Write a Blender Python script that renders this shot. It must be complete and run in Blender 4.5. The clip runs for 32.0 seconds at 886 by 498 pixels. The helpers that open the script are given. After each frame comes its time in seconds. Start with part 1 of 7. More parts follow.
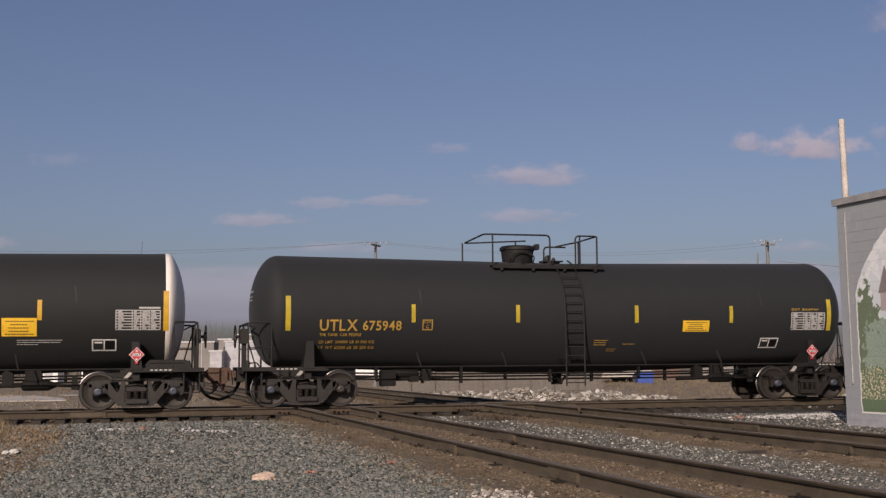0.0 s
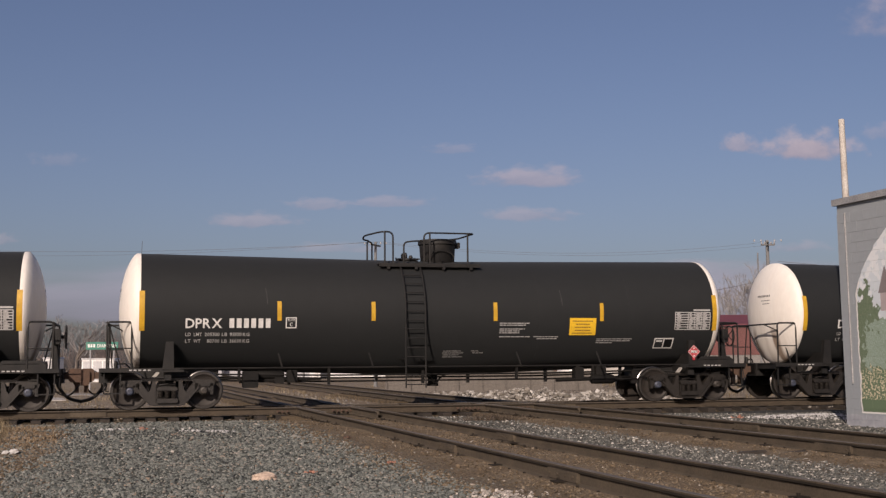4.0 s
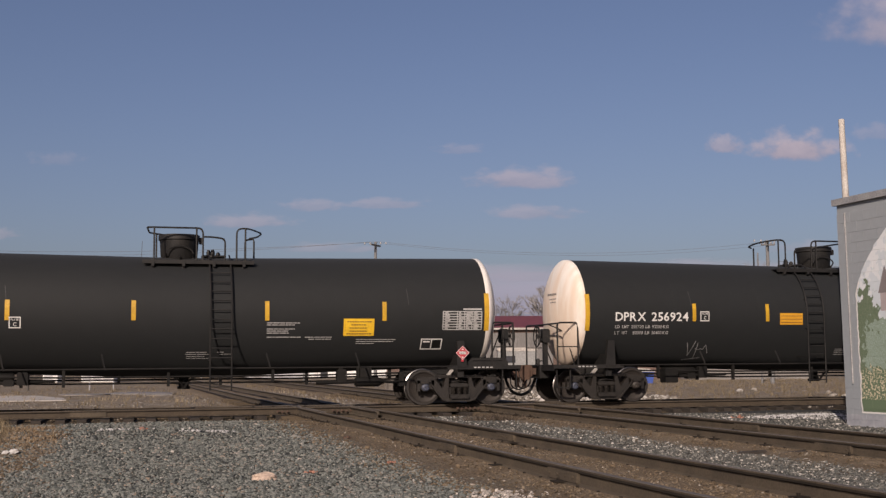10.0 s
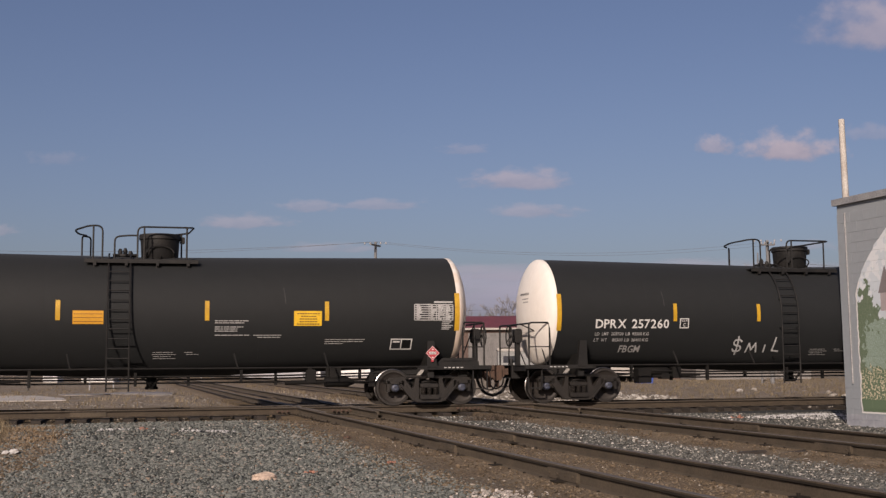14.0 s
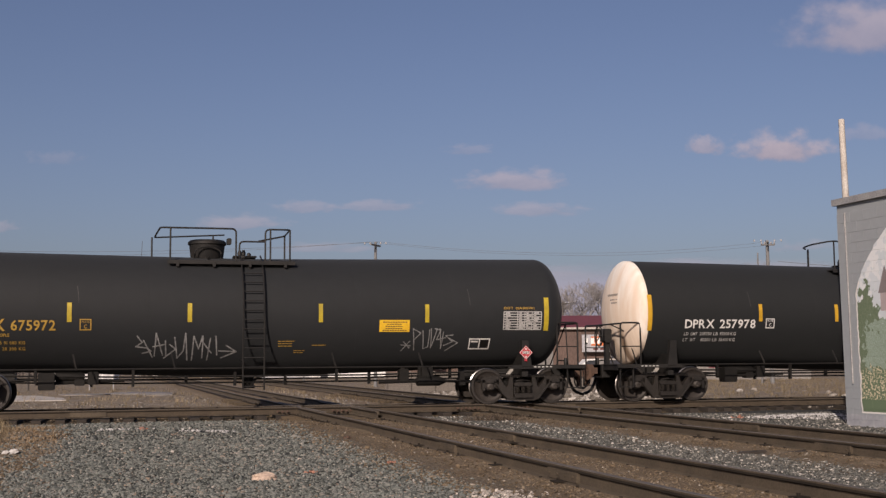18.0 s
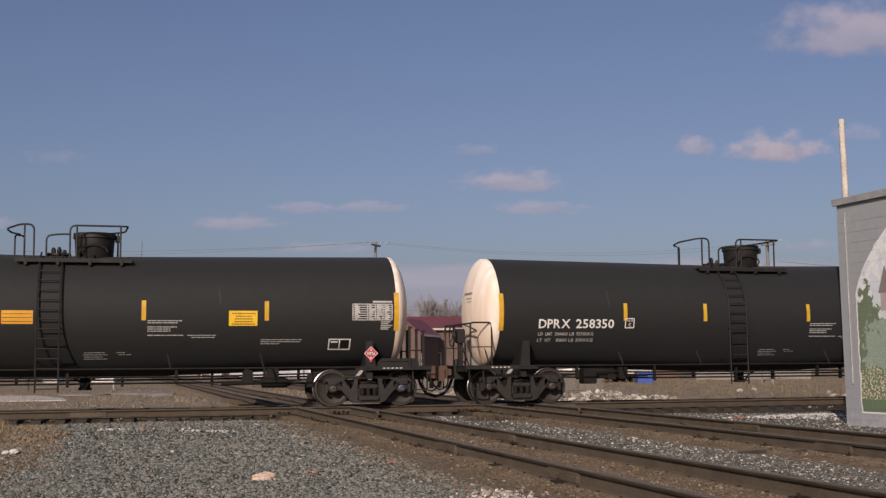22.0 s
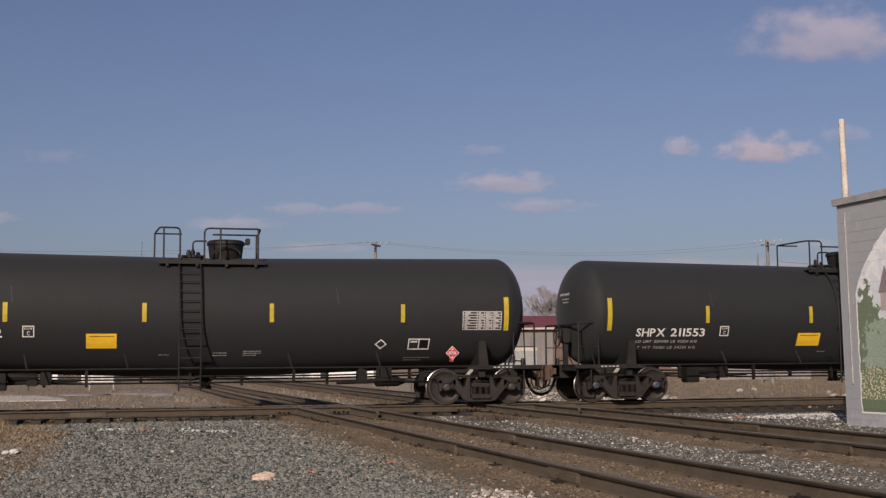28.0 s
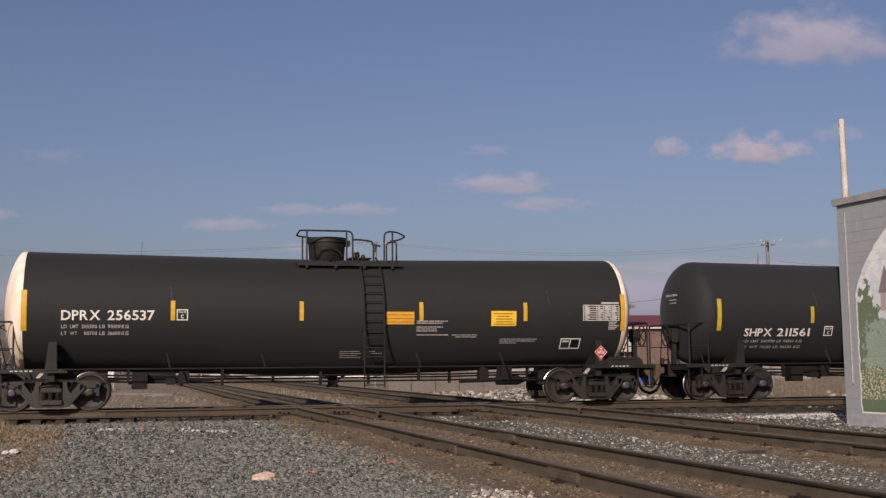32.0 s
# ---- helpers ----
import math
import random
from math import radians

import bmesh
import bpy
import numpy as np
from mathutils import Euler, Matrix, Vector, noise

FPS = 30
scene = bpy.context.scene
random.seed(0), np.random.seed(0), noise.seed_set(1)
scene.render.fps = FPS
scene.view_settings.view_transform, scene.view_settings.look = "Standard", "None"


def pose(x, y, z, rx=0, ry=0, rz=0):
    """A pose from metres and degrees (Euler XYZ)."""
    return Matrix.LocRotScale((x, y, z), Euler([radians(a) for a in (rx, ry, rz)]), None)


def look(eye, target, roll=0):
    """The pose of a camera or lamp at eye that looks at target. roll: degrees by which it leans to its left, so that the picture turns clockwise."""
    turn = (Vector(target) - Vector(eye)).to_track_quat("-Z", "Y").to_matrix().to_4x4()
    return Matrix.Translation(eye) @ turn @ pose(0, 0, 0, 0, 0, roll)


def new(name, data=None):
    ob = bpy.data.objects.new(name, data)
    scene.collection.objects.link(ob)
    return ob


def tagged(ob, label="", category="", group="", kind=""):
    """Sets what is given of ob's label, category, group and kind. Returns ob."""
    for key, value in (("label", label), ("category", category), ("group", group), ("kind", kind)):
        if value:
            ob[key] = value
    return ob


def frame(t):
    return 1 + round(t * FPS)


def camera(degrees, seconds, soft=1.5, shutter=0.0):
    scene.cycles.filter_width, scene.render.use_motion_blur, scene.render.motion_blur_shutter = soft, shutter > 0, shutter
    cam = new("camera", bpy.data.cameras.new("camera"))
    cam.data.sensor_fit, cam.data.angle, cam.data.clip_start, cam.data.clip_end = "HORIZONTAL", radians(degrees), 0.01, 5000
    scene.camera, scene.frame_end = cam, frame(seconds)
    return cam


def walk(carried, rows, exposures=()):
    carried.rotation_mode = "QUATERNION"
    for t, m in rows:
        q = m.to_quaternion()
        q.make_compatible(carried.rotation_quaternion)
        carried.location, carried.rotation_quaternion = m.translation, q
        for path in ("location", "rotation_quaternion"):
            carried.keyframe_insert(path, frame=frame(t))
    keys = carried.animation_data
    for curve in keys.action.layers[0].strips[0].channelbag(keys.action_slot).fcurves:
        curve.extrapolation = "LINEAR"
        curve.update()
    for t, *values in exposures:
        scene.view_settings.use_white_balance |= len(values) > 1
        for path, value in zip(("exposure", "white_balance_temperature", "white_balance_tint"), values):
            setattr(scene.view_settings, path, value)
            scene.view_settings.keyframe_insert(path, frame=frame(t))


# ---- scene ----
# camera: a tripod beside the crossing, never moved
cam = camera(41.06, 32.0, 1.35)
EYE_Z = 1.060
STAND = look((0, 0, EYE_Z), (0, 10, EYE_Z + 10 * math.tan(radians(5.558))), -0.449)
walk(cam, [(0.0, STAND), (32.0, STAND)], [(0.0, 0.0, 6390, 28), (20.0, 0.02, 6390, 28), (28.0, 0.06, 6390, 28), (32.0, 0.06, 6390, 28)])

# world, sun
SUN_EL, SUN_AZ = 26.2, (0.274, 0.962)          # light travels along SUN_AZ
world = bpy.data.worlds.new("sky")
scene.world = world
world.use_nodes = True
wn = world.node_tree.nodes
sky = wn.new("ShaderNodeTexSky")
sky.sky_type = "NISHITA"
sky.sun_disc = False
sky.sun_elevation = radians(SUN_EL)
sky.sun_rotation = math.atan2(-SUN_AZ[0], -SUN_AZ[1])
sky.air_density, sky.dust_density, sky.ozone_density = 0.92, 2.4, 1.9
world.node_tree.links.new(sky.outputs[0], wn["Background"].inputs[0])
wn["Background"].inputs[1].default_value = 0.0675

sun = bpy.data.lights.new("sun", "SUN")
sun.energy, sun.angle, sun.color = 4.3, radians(0.53), (1.0, 0.92, 0.70)
sun_ob = new("sun", sun)
ce = math.cos(radians(SUN_EL))
sun_ob.matrix_world = look((-60, -160, 110), (-60 + SUN_AZ[0] * ce, -160 + SUN_AZ[1] * ce, 110 - math.sin(radians(SUN_EL))))

# the line of the train: centre line, direction, and how far it has run (seconds, metres)
TH = radians(14.724)
HEADING, NRM, OFF = Vector((math.cos(TH), math.sin(TH), 0)), Vector((-math.sin(TH), math.cos(TH), 0)), 31.070
TRAVEL = [(0, 2.18), (1, 46.21), (2, 90.50), (3, 135.01), (4.5, 202.1), (6, 269.27), (7, 313.64), (8, 357.89), (9, 401.46), (10, 444.5),
          (11, 486.60), (12, 527.51), (13, 567.47), (14, 606.51), (15.5, 663.0), (17, 717.76), (18, 753.84), (19, 789.51),
          (20, 824.71), (21, 859.77), (22, 895.00), (23, 930.89), (24, 967.85), (25, 1006.51), (26.5, 1068.1), (28, 1134.05),
          (29, 1179.66), (30, 1226.24), (31, 1272.5), (32, 1319.62)]


# ---- materials ----
def paint(name, a, b, rough=0.6, metal=0.0, scale=3.0, grain=60.0, bump=0.0, spots=0.5, stretch=(1, 1, 1), spec=0.5, pos=False, speck=(0.75, 1.2)):
    """Two-tone procedural surface: large patches of a and b, fine grain, and a bump."""
    m = bpy.data.materials.new(name)
    m.use_nodes = True
    nt = m.node_tree
    n, l = nt.nodes, nt.links
    p = n["Principled BSDF"]
    if pos:
        co = n.new("ShaderNodeNewGeometry").outputs["Position"]
    else:
        co = n.new("ShaderNodeTexCoord").outputs["Object"]
    mp = n.new("ShaderNodeMapping")
    mp.inputs["Scale"].default_value = stretch
    l.new(co, mp.inputs[0])
    n1, n2 = n.new("ShaderNodeTexNoise"), n.new("ShaderNodeTexNoise")
    n1.inputs["Scale"].default_value, n2.inputs["Scale"].default_value = scale, grain
    n1.inputs["Detail"].default_value, n2.inputs["Detail"].default_value = 5, 3
    l.new(mp.outputs[0], n1.inputs["Vector"])
    l.new(mp.outputs[0], n2.inputs["Vector"])
    r = n.new("ShaderNodeMapRange")
    r.inputs["From Min"].default_value, r.inputs["From Max"].default_value = 0.5 - spots * 0.35, 0.5 + spots * 0.35
    l.new(n1.outputs["Fac"], r.inputs["Value"])
    mix = n.new("ShaderNodeMix")
    mix.data_type = "RGBA"
    mix.inputs[6].default_value, mix.inputs[7].default_value = (*a, 1), (*b, 1)
    l.new(r.outputs[0], mix.inputs[0])
    g = n.new("ShaderNodeMapRange")
    g.inputs["From Min"].default_value, g.inputs["From Max"].default_value = 0.3, 0.7
    g.inputs["To Min"].default_value, g.inputs["To Max"].default_value = speck[0], speck[1]
    l.new(n2.outputs["Fac"], g.inputs["Value"])
    mul = n.new("ShaderNodeMix")
    mul.data_type, mul.blend_type = "RGBA", "MULTIPLY"
    mul.inputs[0].default_value = 1
    l.new(mix.outputs[2], mul.inputs[6])
    l.new(g.outputs[0], mul.inputs[7])
    l.new(mul.outputs[2], p.inputs["Base Color"])
    p.inputs["Roughness"].default_value, p.inputs["Metallic"].default_value = rough, metal
    p.inputs["Specular IOR Level"].default_value = spec
    if bump:
        bp = n.new("ShaderNodeBump")
        bp.inputs["Strength"].default_value, bp.inputs["Distance"].default_value = 0.6, bump
        l.new(n2.outputs["Fac"], bp.inputs["Height"])
        l.new(bp.outputs[0], p.inputs["Normal"])
    return m


def island(name, cols, rough=0.85):
    """Loose pieces of several colours, one to a piece."""
    m = bpy.data.materials.new(name)
    m.use_nodes = True
    n, l = m.node_tree.nodes, m.node_tree.links
    p = n["Principled BSDF"]
    geo, ramp = n.new("ShaderNodeNewGeometry"), n.new("ShaderNodeValToRGB")
    while len(ramp.color_ramp.elements) < len(cols):
        ramp.color_ramp.elements.new(0.5)
    for e, (x, c) in zip(ramp.color_ramp.elements, cols):
        e.position, e.color = x, (*c, 1)
    ns = n.new("ShaderNodeTexNoise")
    ns.inputs["Scale"].default_value = 40
    mr = n.new("ShaderNodeMapRange")
    mr.inputs["To Min"].default_value, mr.inputs["To Max"].default_value = 0.6, 1.3
    mul = n.new("ShaderNodeMix")
    mul.data_type, mul.blend_type = "RGBA", "MULTIPLY"
    mul.inputs[0].default_value = 1
    l.new(geo.outputs["Random Per Island"], ramp.inputs[0])
    l.new(geo.outputs["Position"], ns.inputs["Vector"])
    l.new(ns.outputs["Fac"], mr.inputs["Value"])
    l.new(ramp.outputs[0], mul.inputs[6])
    l.new(mr.outputs[0], mul.inputs[7])
    l.new(mul.outputs[2], p.inputs["Base Color"])
    p.inputs["Roughness"].default_value = rough
    p.inputs["Specular IOR Level"].default_value = 0.3
    return m


M = {
    "tank_black": paint("tank_black", (0.0092, 0.0103, 0.0108), (0.0118, 0.0130, 0.0135), 0.72, 0, 0.8, 9, 0, 0.8, (0.35, 1, 0.25), 0.30, speck=(0.93, 1.06)),
    "tank_dull": paint("tank_dull", (0.0100, 0.0114, 0.0128), (0.0128, 0.0144, 0.0160), 0.74, 0, 0.8, 9, 0, 0.8, (0.35, 1, 0.25), 0.30, speck=(0.93, 1.06)),
    "tank_shiny": paint("tank_shiny", (0.008, 0.008, 0.009), (0.011, 0.011, 0.012), 0.16, 0, 0.8, 25, 0, 0.8, (0.35, 1, 0.25)),
    "head_white": paint("head_white", (0.76, 0.735, 0.69), (0.70, 0.655, 0.59), 0.55, 0, 0.9, 9, 0, 0.9, (1, 1, 0.5), speck=(0.96, 1.03)),
    "head_aged": paint("head_aged", (0.76, 0.735, 0.69), (0.70, 0.655, 0.59), 0.55, 0, 0.9, 9, 0, 0.9, (1, 1, 0.5), speck=(0.96, 1.03)),
    "frame_black": paint("frame_black", (0.009, 0.009, 0.009), (0.018, 0.0165, 0.015), 0.6, 0, 3, 40, 0.002, spec=0.3),
    "truck_dust": paint("truck_dust", (0.008, 0.0072, 0.0066), (0.030, 0.0252, 0.021), 0.50, 0.1, 5, 60, 0.003, 0.9),
    "wheel_brown": paint("wheel_brown", (0.013, 0.0105, 0.009), (0.030, 0.0235, 0.019), 0.65, 0.1, 4, 50, 0.002, 0.9),
    "wheel_rim": paint("wheel_rim", (0.040, 0.035, 0.031), (0.022, 0.019, 0.017), 0.55, 0.3, 6, 60, 0.002, 0.8),
    "under_black": paint("under_black", (0.006, 0.006, 0.006), (0.011, 0.010, 0.009), 0.7, 0, 4, 50, 0.002, spec=0.2),
    "wheel_tread": paint("wheel_tread", (0.30, 0.29, 0.28), (0.22, 0.21, 0.2), 0.32, 1.0, 6, 60),
    "bearing_blue": paint("bearing_blue", (0.065, 0.078, 0.118), (0.036, 0.036, 0.043), 0.5, 0.2, 14, 80, 0, 0.5),
    "bearing_brown": paint("bearing_brown", (0.050, 0.043, 0.037), (0.024, 0.020, 0.017), 0.55, 0.2, 14, 80),
    "scuff": paint("scuff", (0.06, 0.06, 0.06), (0.02, 0.02, 0.021), 0.7, 0, 6, 60),
    # pale colour of the chip that imitates sunlight above the truck
    "worn_steel": paint("worn_steel", (0.46, 0.44, 0.41), (0.34, 0.32, 0.29), 0.45, 0.2, 8, 60),
    "rust": paint("rust", (0.11, 0.060, 0.038), (0.06, 0.040, 0.030), 0.85, 0.1, 6, 60, 0.004, 0.9),
    "rubber": paint("rubber", (0.012, 0.012, 0.012), (0.025, 0.024, 0.023), 0.6, 0, 8, 70),
    "letter_white": paint("letter_white", (0.64, 0.63, 0.61), (0.52, 0.51, 0.49), 0.5, 0, 6, 60),
    "letter_grey": paint("letter_grey", (0.40, 0.395, 0.385), (0.30, 0.295, 0.285), 0.5, 0, 6, 60),
    "letter_dim": paint("letter_dim", (0.10, 0.10, 0.105), (0.17, 0.165, 0.16), 0.6, 0, 6, 60),
    "letter_yellow": paint("letter_yellow", (0.390, 0.242, 0.039), (0.296, 0.183, 0.031), 0.5, 0, 6, 60),
    "stripe_orange": paint("stripe_orange", (0.56, 0.33, 0.02), (0.44, 0.25, 0.015), 0.4, 0, 5, 60),
    "stripe_yellow": paint("stripe_yellow", (0.45, 0.34, 0.02), (0.33, 0.25, 0.02), 0.4, 0, 5, 60),
    "placard_yellow": paint("placard_yellow", (0.74, 0.46, 0.02), (0.66, 0.39, 0.02), 0.4, 0, 5, 60),
    "placard_orange": paint("placard_orange", (0.62, 0.31, 0.02), (0.55, 0.26, 0.015), 0.4, 0, 5, 60),
    "patch_yellow": paint("patch_yellow", (0.62, 0.56, 0.02), (0.52, 0.46, 0.02), 0.5, 0, 5, 60),
    "patch_black": paint("patch_black", (0.007, 0.007, 0.007), (0.009, 0.009, 0.009), 0.45, 0, 5, 60, spec=0.3),
    "placard_red": paint("placard_red", (0.46, 0.035, 0.05), (0.38, 0.04, 0.05), 0.45, 0, 9, 60),
    "scrawl_white": paint("scrawl_white", (0.55, 0.55, 0.54), (0.3, 0.3, 0.3), 0.7, 0, 20, 90),
    "scrawl_grey": paint("scrawl_grey", (0.24, 0.24, 0.24), (0.09, 0.09, 0.09), 0.7, 0, 14, 90),
    "scrawl_dim": paint("scrawl_dim", (0.075, 0.075, 0.075), (0.03, 0.03, 0.03), 0.7, 0, 14, 90),
    "scrawl_blue": paint("scrawl_blue", (0.04, 0.05, 0.12), (0.03, 0.03, 0.07), 0.7, 0, 20, 90),
    "scrawl_green": paint("scrawl_green", (0.25, 0.4, 0.12), (0.4, 0.45, 0.3), 0.7, 0, 20, 90),
}


def streak(m, aged):
    """Brown rust runs down the lower part of a white tank end."""
    n, l = m.node_tree.nodes, m.node_tree.links
    p = n["Principled BSDF"]
    was = p.inputs["Base Color"].links[0].from_socket
    co = n.new("ShaderNodeTexCoord").outputs["Object"]
    sx = n.new("ShaderNodeSeparateXYZ")
    l.new(co, sx.inputs[0])
    mp = n.new("ShaderNodeMapping")
    mp.inputs["Scale"].default_value = (0.2, 2.6, 0.5)
    l.new(co, mp.inputs[0])
    nz = n.new("ShaderNodeTexNoise")
    nz.inputs["Scale"].default_value, nz.inputs["Detail"].default_value = 1.6, 4
    l.new(mp.outputs[0], nz.inputs["Vector"])

    def mt(op, a, b):
        k = n.new("ShaderNodeMath")
        k.operation = op
        for i, q in enumerate((a, b)):
            if isinstance(q, (int, float)):
                k.inputs[i].default_value = q
            else:
                l.new(q, k.inputs[i])
        return k.outputs[0]

    def rng(v, a, b):
        k = n.new("ShaderNodeMapRange")
        k.interpolation_type = "SMOOTHSTEP"
        k.inputs["From Min"].default_value, k.inputs["From Max"].default_value = a, b
        l.new(v, k.inputs["Value"])
        return k.outputs[0]

    rand = n.new("ShaderNodeObjectInfo").outputs["Random"]
    wob = mt("MULTIPLY", mt("SUBTRACT", nz.outputs["Fac"], 0.5), 0.5)
    side = mt("ADD", mt("ABSOLUTE", sx.outputs["Y"], 0.0), wob)
    spill = mt("SUBTRACT", 1.0, rng(mt("ABSOLUTE", mt("SUBTRACT", side, 0.52), 0.0), 0.03, 0.22))
    spill = mt("MULTIPLY", spill, rng(mt("MULTIPLY", sx.outputs["Z"], -1.0), 0.25, 0.85))
    film = mt("MULTIPLY", rng(mt("MULTIPLY", sx.outputs["Z"], -1.0), -0.2, 1.5), rng(nz.outputs["Fac"], 0.3, 0.7))
    f = mt("MINIMUM", mt("ADD", mt("MULTIPLY", spill, rng(rand, 0.15, 0.8)), mt("MULTIPLY", film, mt("MULTIPLY", rand, 0.34))), 1.0)
    tan = n.new("ShaderNodeMix")            # ends yellowed all over by aged
    tan.data_type = "RGBA"
    l.new(mt("MULTIPLY", aged, rng(mt("SUBTRACT", nz.outputs["Fac"], mt("MULTIPLY", sx.outputs["Z"], 0.16)), 0.15, 0.6)), tan.inputs[0])
    l.new(was, tan.inputs[6])
    tan.inputs[7].default_value = (0.60, 0.43, 0.29, 1)
    mx = n.new("ShaderNodeMix")
    mx.data_type = "RGBA"
    l.new(mt("MULTIPLY", f, 0.85), mx.inputs[0])
    l.new(tan.outputs[2], mx.inputs[6])
    mx.inputs[7].default_value = (0.15, 0.090, 0.052, 1)
    l.new(mx.outputs[2], p.inputs["Base Color"])


streak(M["head_white"], 0.08)
streak(M["head_aged"], 0.60)
for k in ("tank_black", "tank_dull"):       # sheen stands in for the sky's grazing reflection along the tank
    bsdf = M[k].node_tree.nodes["Principled BSDF"]
    bsdf.inputs["Sheen Weight"].default_value, bsdf.inputs["Sheen Roughness"].default_value = 0.044, 0.55
    bsdf.inputs["Sheen Tint"].default_value = (0.92, 0.96, 1.0, 1)


# ---- mesh tools ----
class Geo:
    """Gathers vertices and faces of one part."""

    def __init__(self):
        self.v, self.f, self.m = [], [], []

    def add(self, v, f, mi=0):
        o = len(self.v)
        self.v += [tuple(p) for p in v]
        self.f += [tuple(i + o for i in q) for q in f]
        self.m += [mi] * len(f)
        return self

    def box(self, x0, x1, y0, y1, z0, z1, mi=0, c=0.0):
        if c <= 0:
            v = [(x, y, z) for x in (x0, x1) for y in (y0, y1) for z in (z0, z1)]
            return self.add(v, [(0, 1, 3, 2), (4, 6, 7, 5), (0, 4, 5, 1), (2, 3, 7, 6), (0, 2, 6, 4), (1, 5, 7, 3)], mi)
        poly = [(x0 + c, z0), (x1 - c, z0), (x1, z0 + c), (x1, z1 - c), (x1 - c, z1), (x0 + c, z1), (x0, z1 - c), (x0, z0 + c)]
        return self.prism(poly, y0, y1, mi)

    def prism(self, poly, y0, y1, mi=0):
        """A polygon in x and z, pushed from y0 to y1."""
        n = len(poly)
        v = [(x, y0, z) for x, z in poly] + [(x, y1, z) for x, z in poly]
        f = [tuple(range(n)), tuple(range(2 * n - 1, n - 1, -1))] + [(i, i + n, (i + 1) % n + n, (i + 1) % n) for i in range(n)]
        return self.add(v, f, mi)

    def tube(self, pts, r, n=6, mi=0, r2=None):
        pts = [Vector(p) for p in pts]
        rings, up = [], None
        for i, p in enumerate(pts):
            d = (pts[min(i + 1, len(pts) - 1)] - pts[max(i - 1, 0)]).normalized()
            if up is None:
                up = d.orthogonal().normalized()
            up = (up - d * up.dot(d)).normalized()
            s = d.cross(up)
            rr = r if r2 is None else r + (r2 - r) * i / (len(pts) - 1)
            rings.append([p + (up * math.cos(2 * math.pi * k / n) + s * math.sin(2 * math.pi * k / n)) * rr for k in range(n)])
        v = [q for ring in rings for q in ring]
        f = [(i * n + k, i * n + (k + 1) % n, (i + 1) * n + (k + 1) % n, (i + 1) * n + k) for i in range(len(pts) - 1) for k in range(n)]
        f += [tuple(range(n - 1, -1, -1)), tuple((len(pts) - 1) * n + k for k in range(n))]
        return self.add(v, f, mi)

    def lathe(self, prof, axis, n=24, at=(0, 0, 0), mi=0, mis=None):
        """Profile of (radius, along the axis), turned round x, y or z."""
        v, f = [], []
        for r, a in prof:
            for k in range(n):
                c, s = math.cos(2 * math.pi * k / n) * r, math.sin(2 * math.pi * k / n) * r
                p = {"x": (a, c, s), "y": (c, a, s), "z": (c, s, a)}[axis]
                v.append((p[0] + at[0], p[1] + at[1], p[2] + at[2]))
        ms = []
        for i in range(len(prof) - 1):
            for k in range(n):
                f.append((i * n + k, i * n + (k + 1) % n, (i + 1) * n + (k + 1) % n, (i + 1) * n + k))
                ms.append(mis[i] if mis else mi)
        f += [tuple(range(n - 1, -1, -1)), tuple((len(prof) - 1) * n + k for k in range(n))]
        ms += [mi, mi]
        self.add(v, f, mi)
        self.m[-len(f):] = ms
        return self

    def mesh(self, name, mats, smooth=True):
        me = bpy.data.meshes.new(name)
        me.from_pydata(self.v, [], self.f)
        for mt in mats:
            me.materials.append(mt)
        me.polygons.foreach_set("material_index", self.m)
        bm = bmesh.new()
        bm.from_mesh(me)
        bmesh.ops.recalc_face_normals(bm, faces=bm.faces)
        bm.to_mesh(me)
        bm.free()
        if smooth:
            me.polygons.foreach_set("use_smooth", [True] * len(me.polygons))
            me.set_sharp_from_angle(angle=radians(38))
        return me


def bend(pts, rad, k=4):
    """A line through pts with its corners rounded."""
    pts = [Vector(p) for p in pts]
    out = [pts[0]]
    for a, b, c in zip(pts, pts[1:], pts[2:]):
        u, w = (a - b), (c - b)
        r = min(rad, u.length * 0.49, w.length * 0.49)
        p, q = b + u.normalized() * r, b + w.normalized() * r
        for i in range(k + 1):
            t = i / k
            out.append(p * (1 - t) ** 2 + b * 2 * t * (1 - t) + q * t * t)
    return out + [pts[-1]]


STORE = {}


def part(name, key, make, mats, parent, label="", smooth=True):
    """One mesh object under parent; alike parts share a mesh by key."""
    if key is None or key not in STORE:
        g = make()
        me = g.mesh(name, [M[x] if isinstance(x, str) else x for x in (mats if isinstance(mats, (list, tuple)) else [mats])], smooth)
        if key is not None:
            STORE[key] = me
    else:
        me = STORE[key]
    ob = new(name, me)
    ob.parent = parent
    if label:
        ob["label"] = label
    return ob


# ---- lettering from the built-in font ----
GLYPH = {}


def load_glyphs(chars):
    made = []
    for ch in chars:
        cu = bpy.data.curves.new("glyph", "FONT")
        cu.body, cu.size, cu.resolution_u, cu.offset = ch, 1.0, 2, 0.017
        made.append((ch, new("glyph", cu)))
    bpy.context.view_layer.update()
    dg = bpy.context.evaluated_depsgraph_get()
    for ch, ob in made:
        me = ob.evaluated_get(dg).to_mesh()
        v = [(p.co.x, p.co.y) for p in me.vertices]
        f = [tuple(q.vertices) for q in me.polygons]
        x0, x1 = min(p[0] for p in v), max(p[0] for p in v)
        GLYPH[ch] = ([(x - x0, y) for x, y in v], f, x1 - x0)
        ob.evaluated_get(dg).to_mesh_clear()
    for ch, ob in made:
        cu = ob.data
        bpy.data.objects.remove(ob)
        bpy.data.curves.remove(cu)


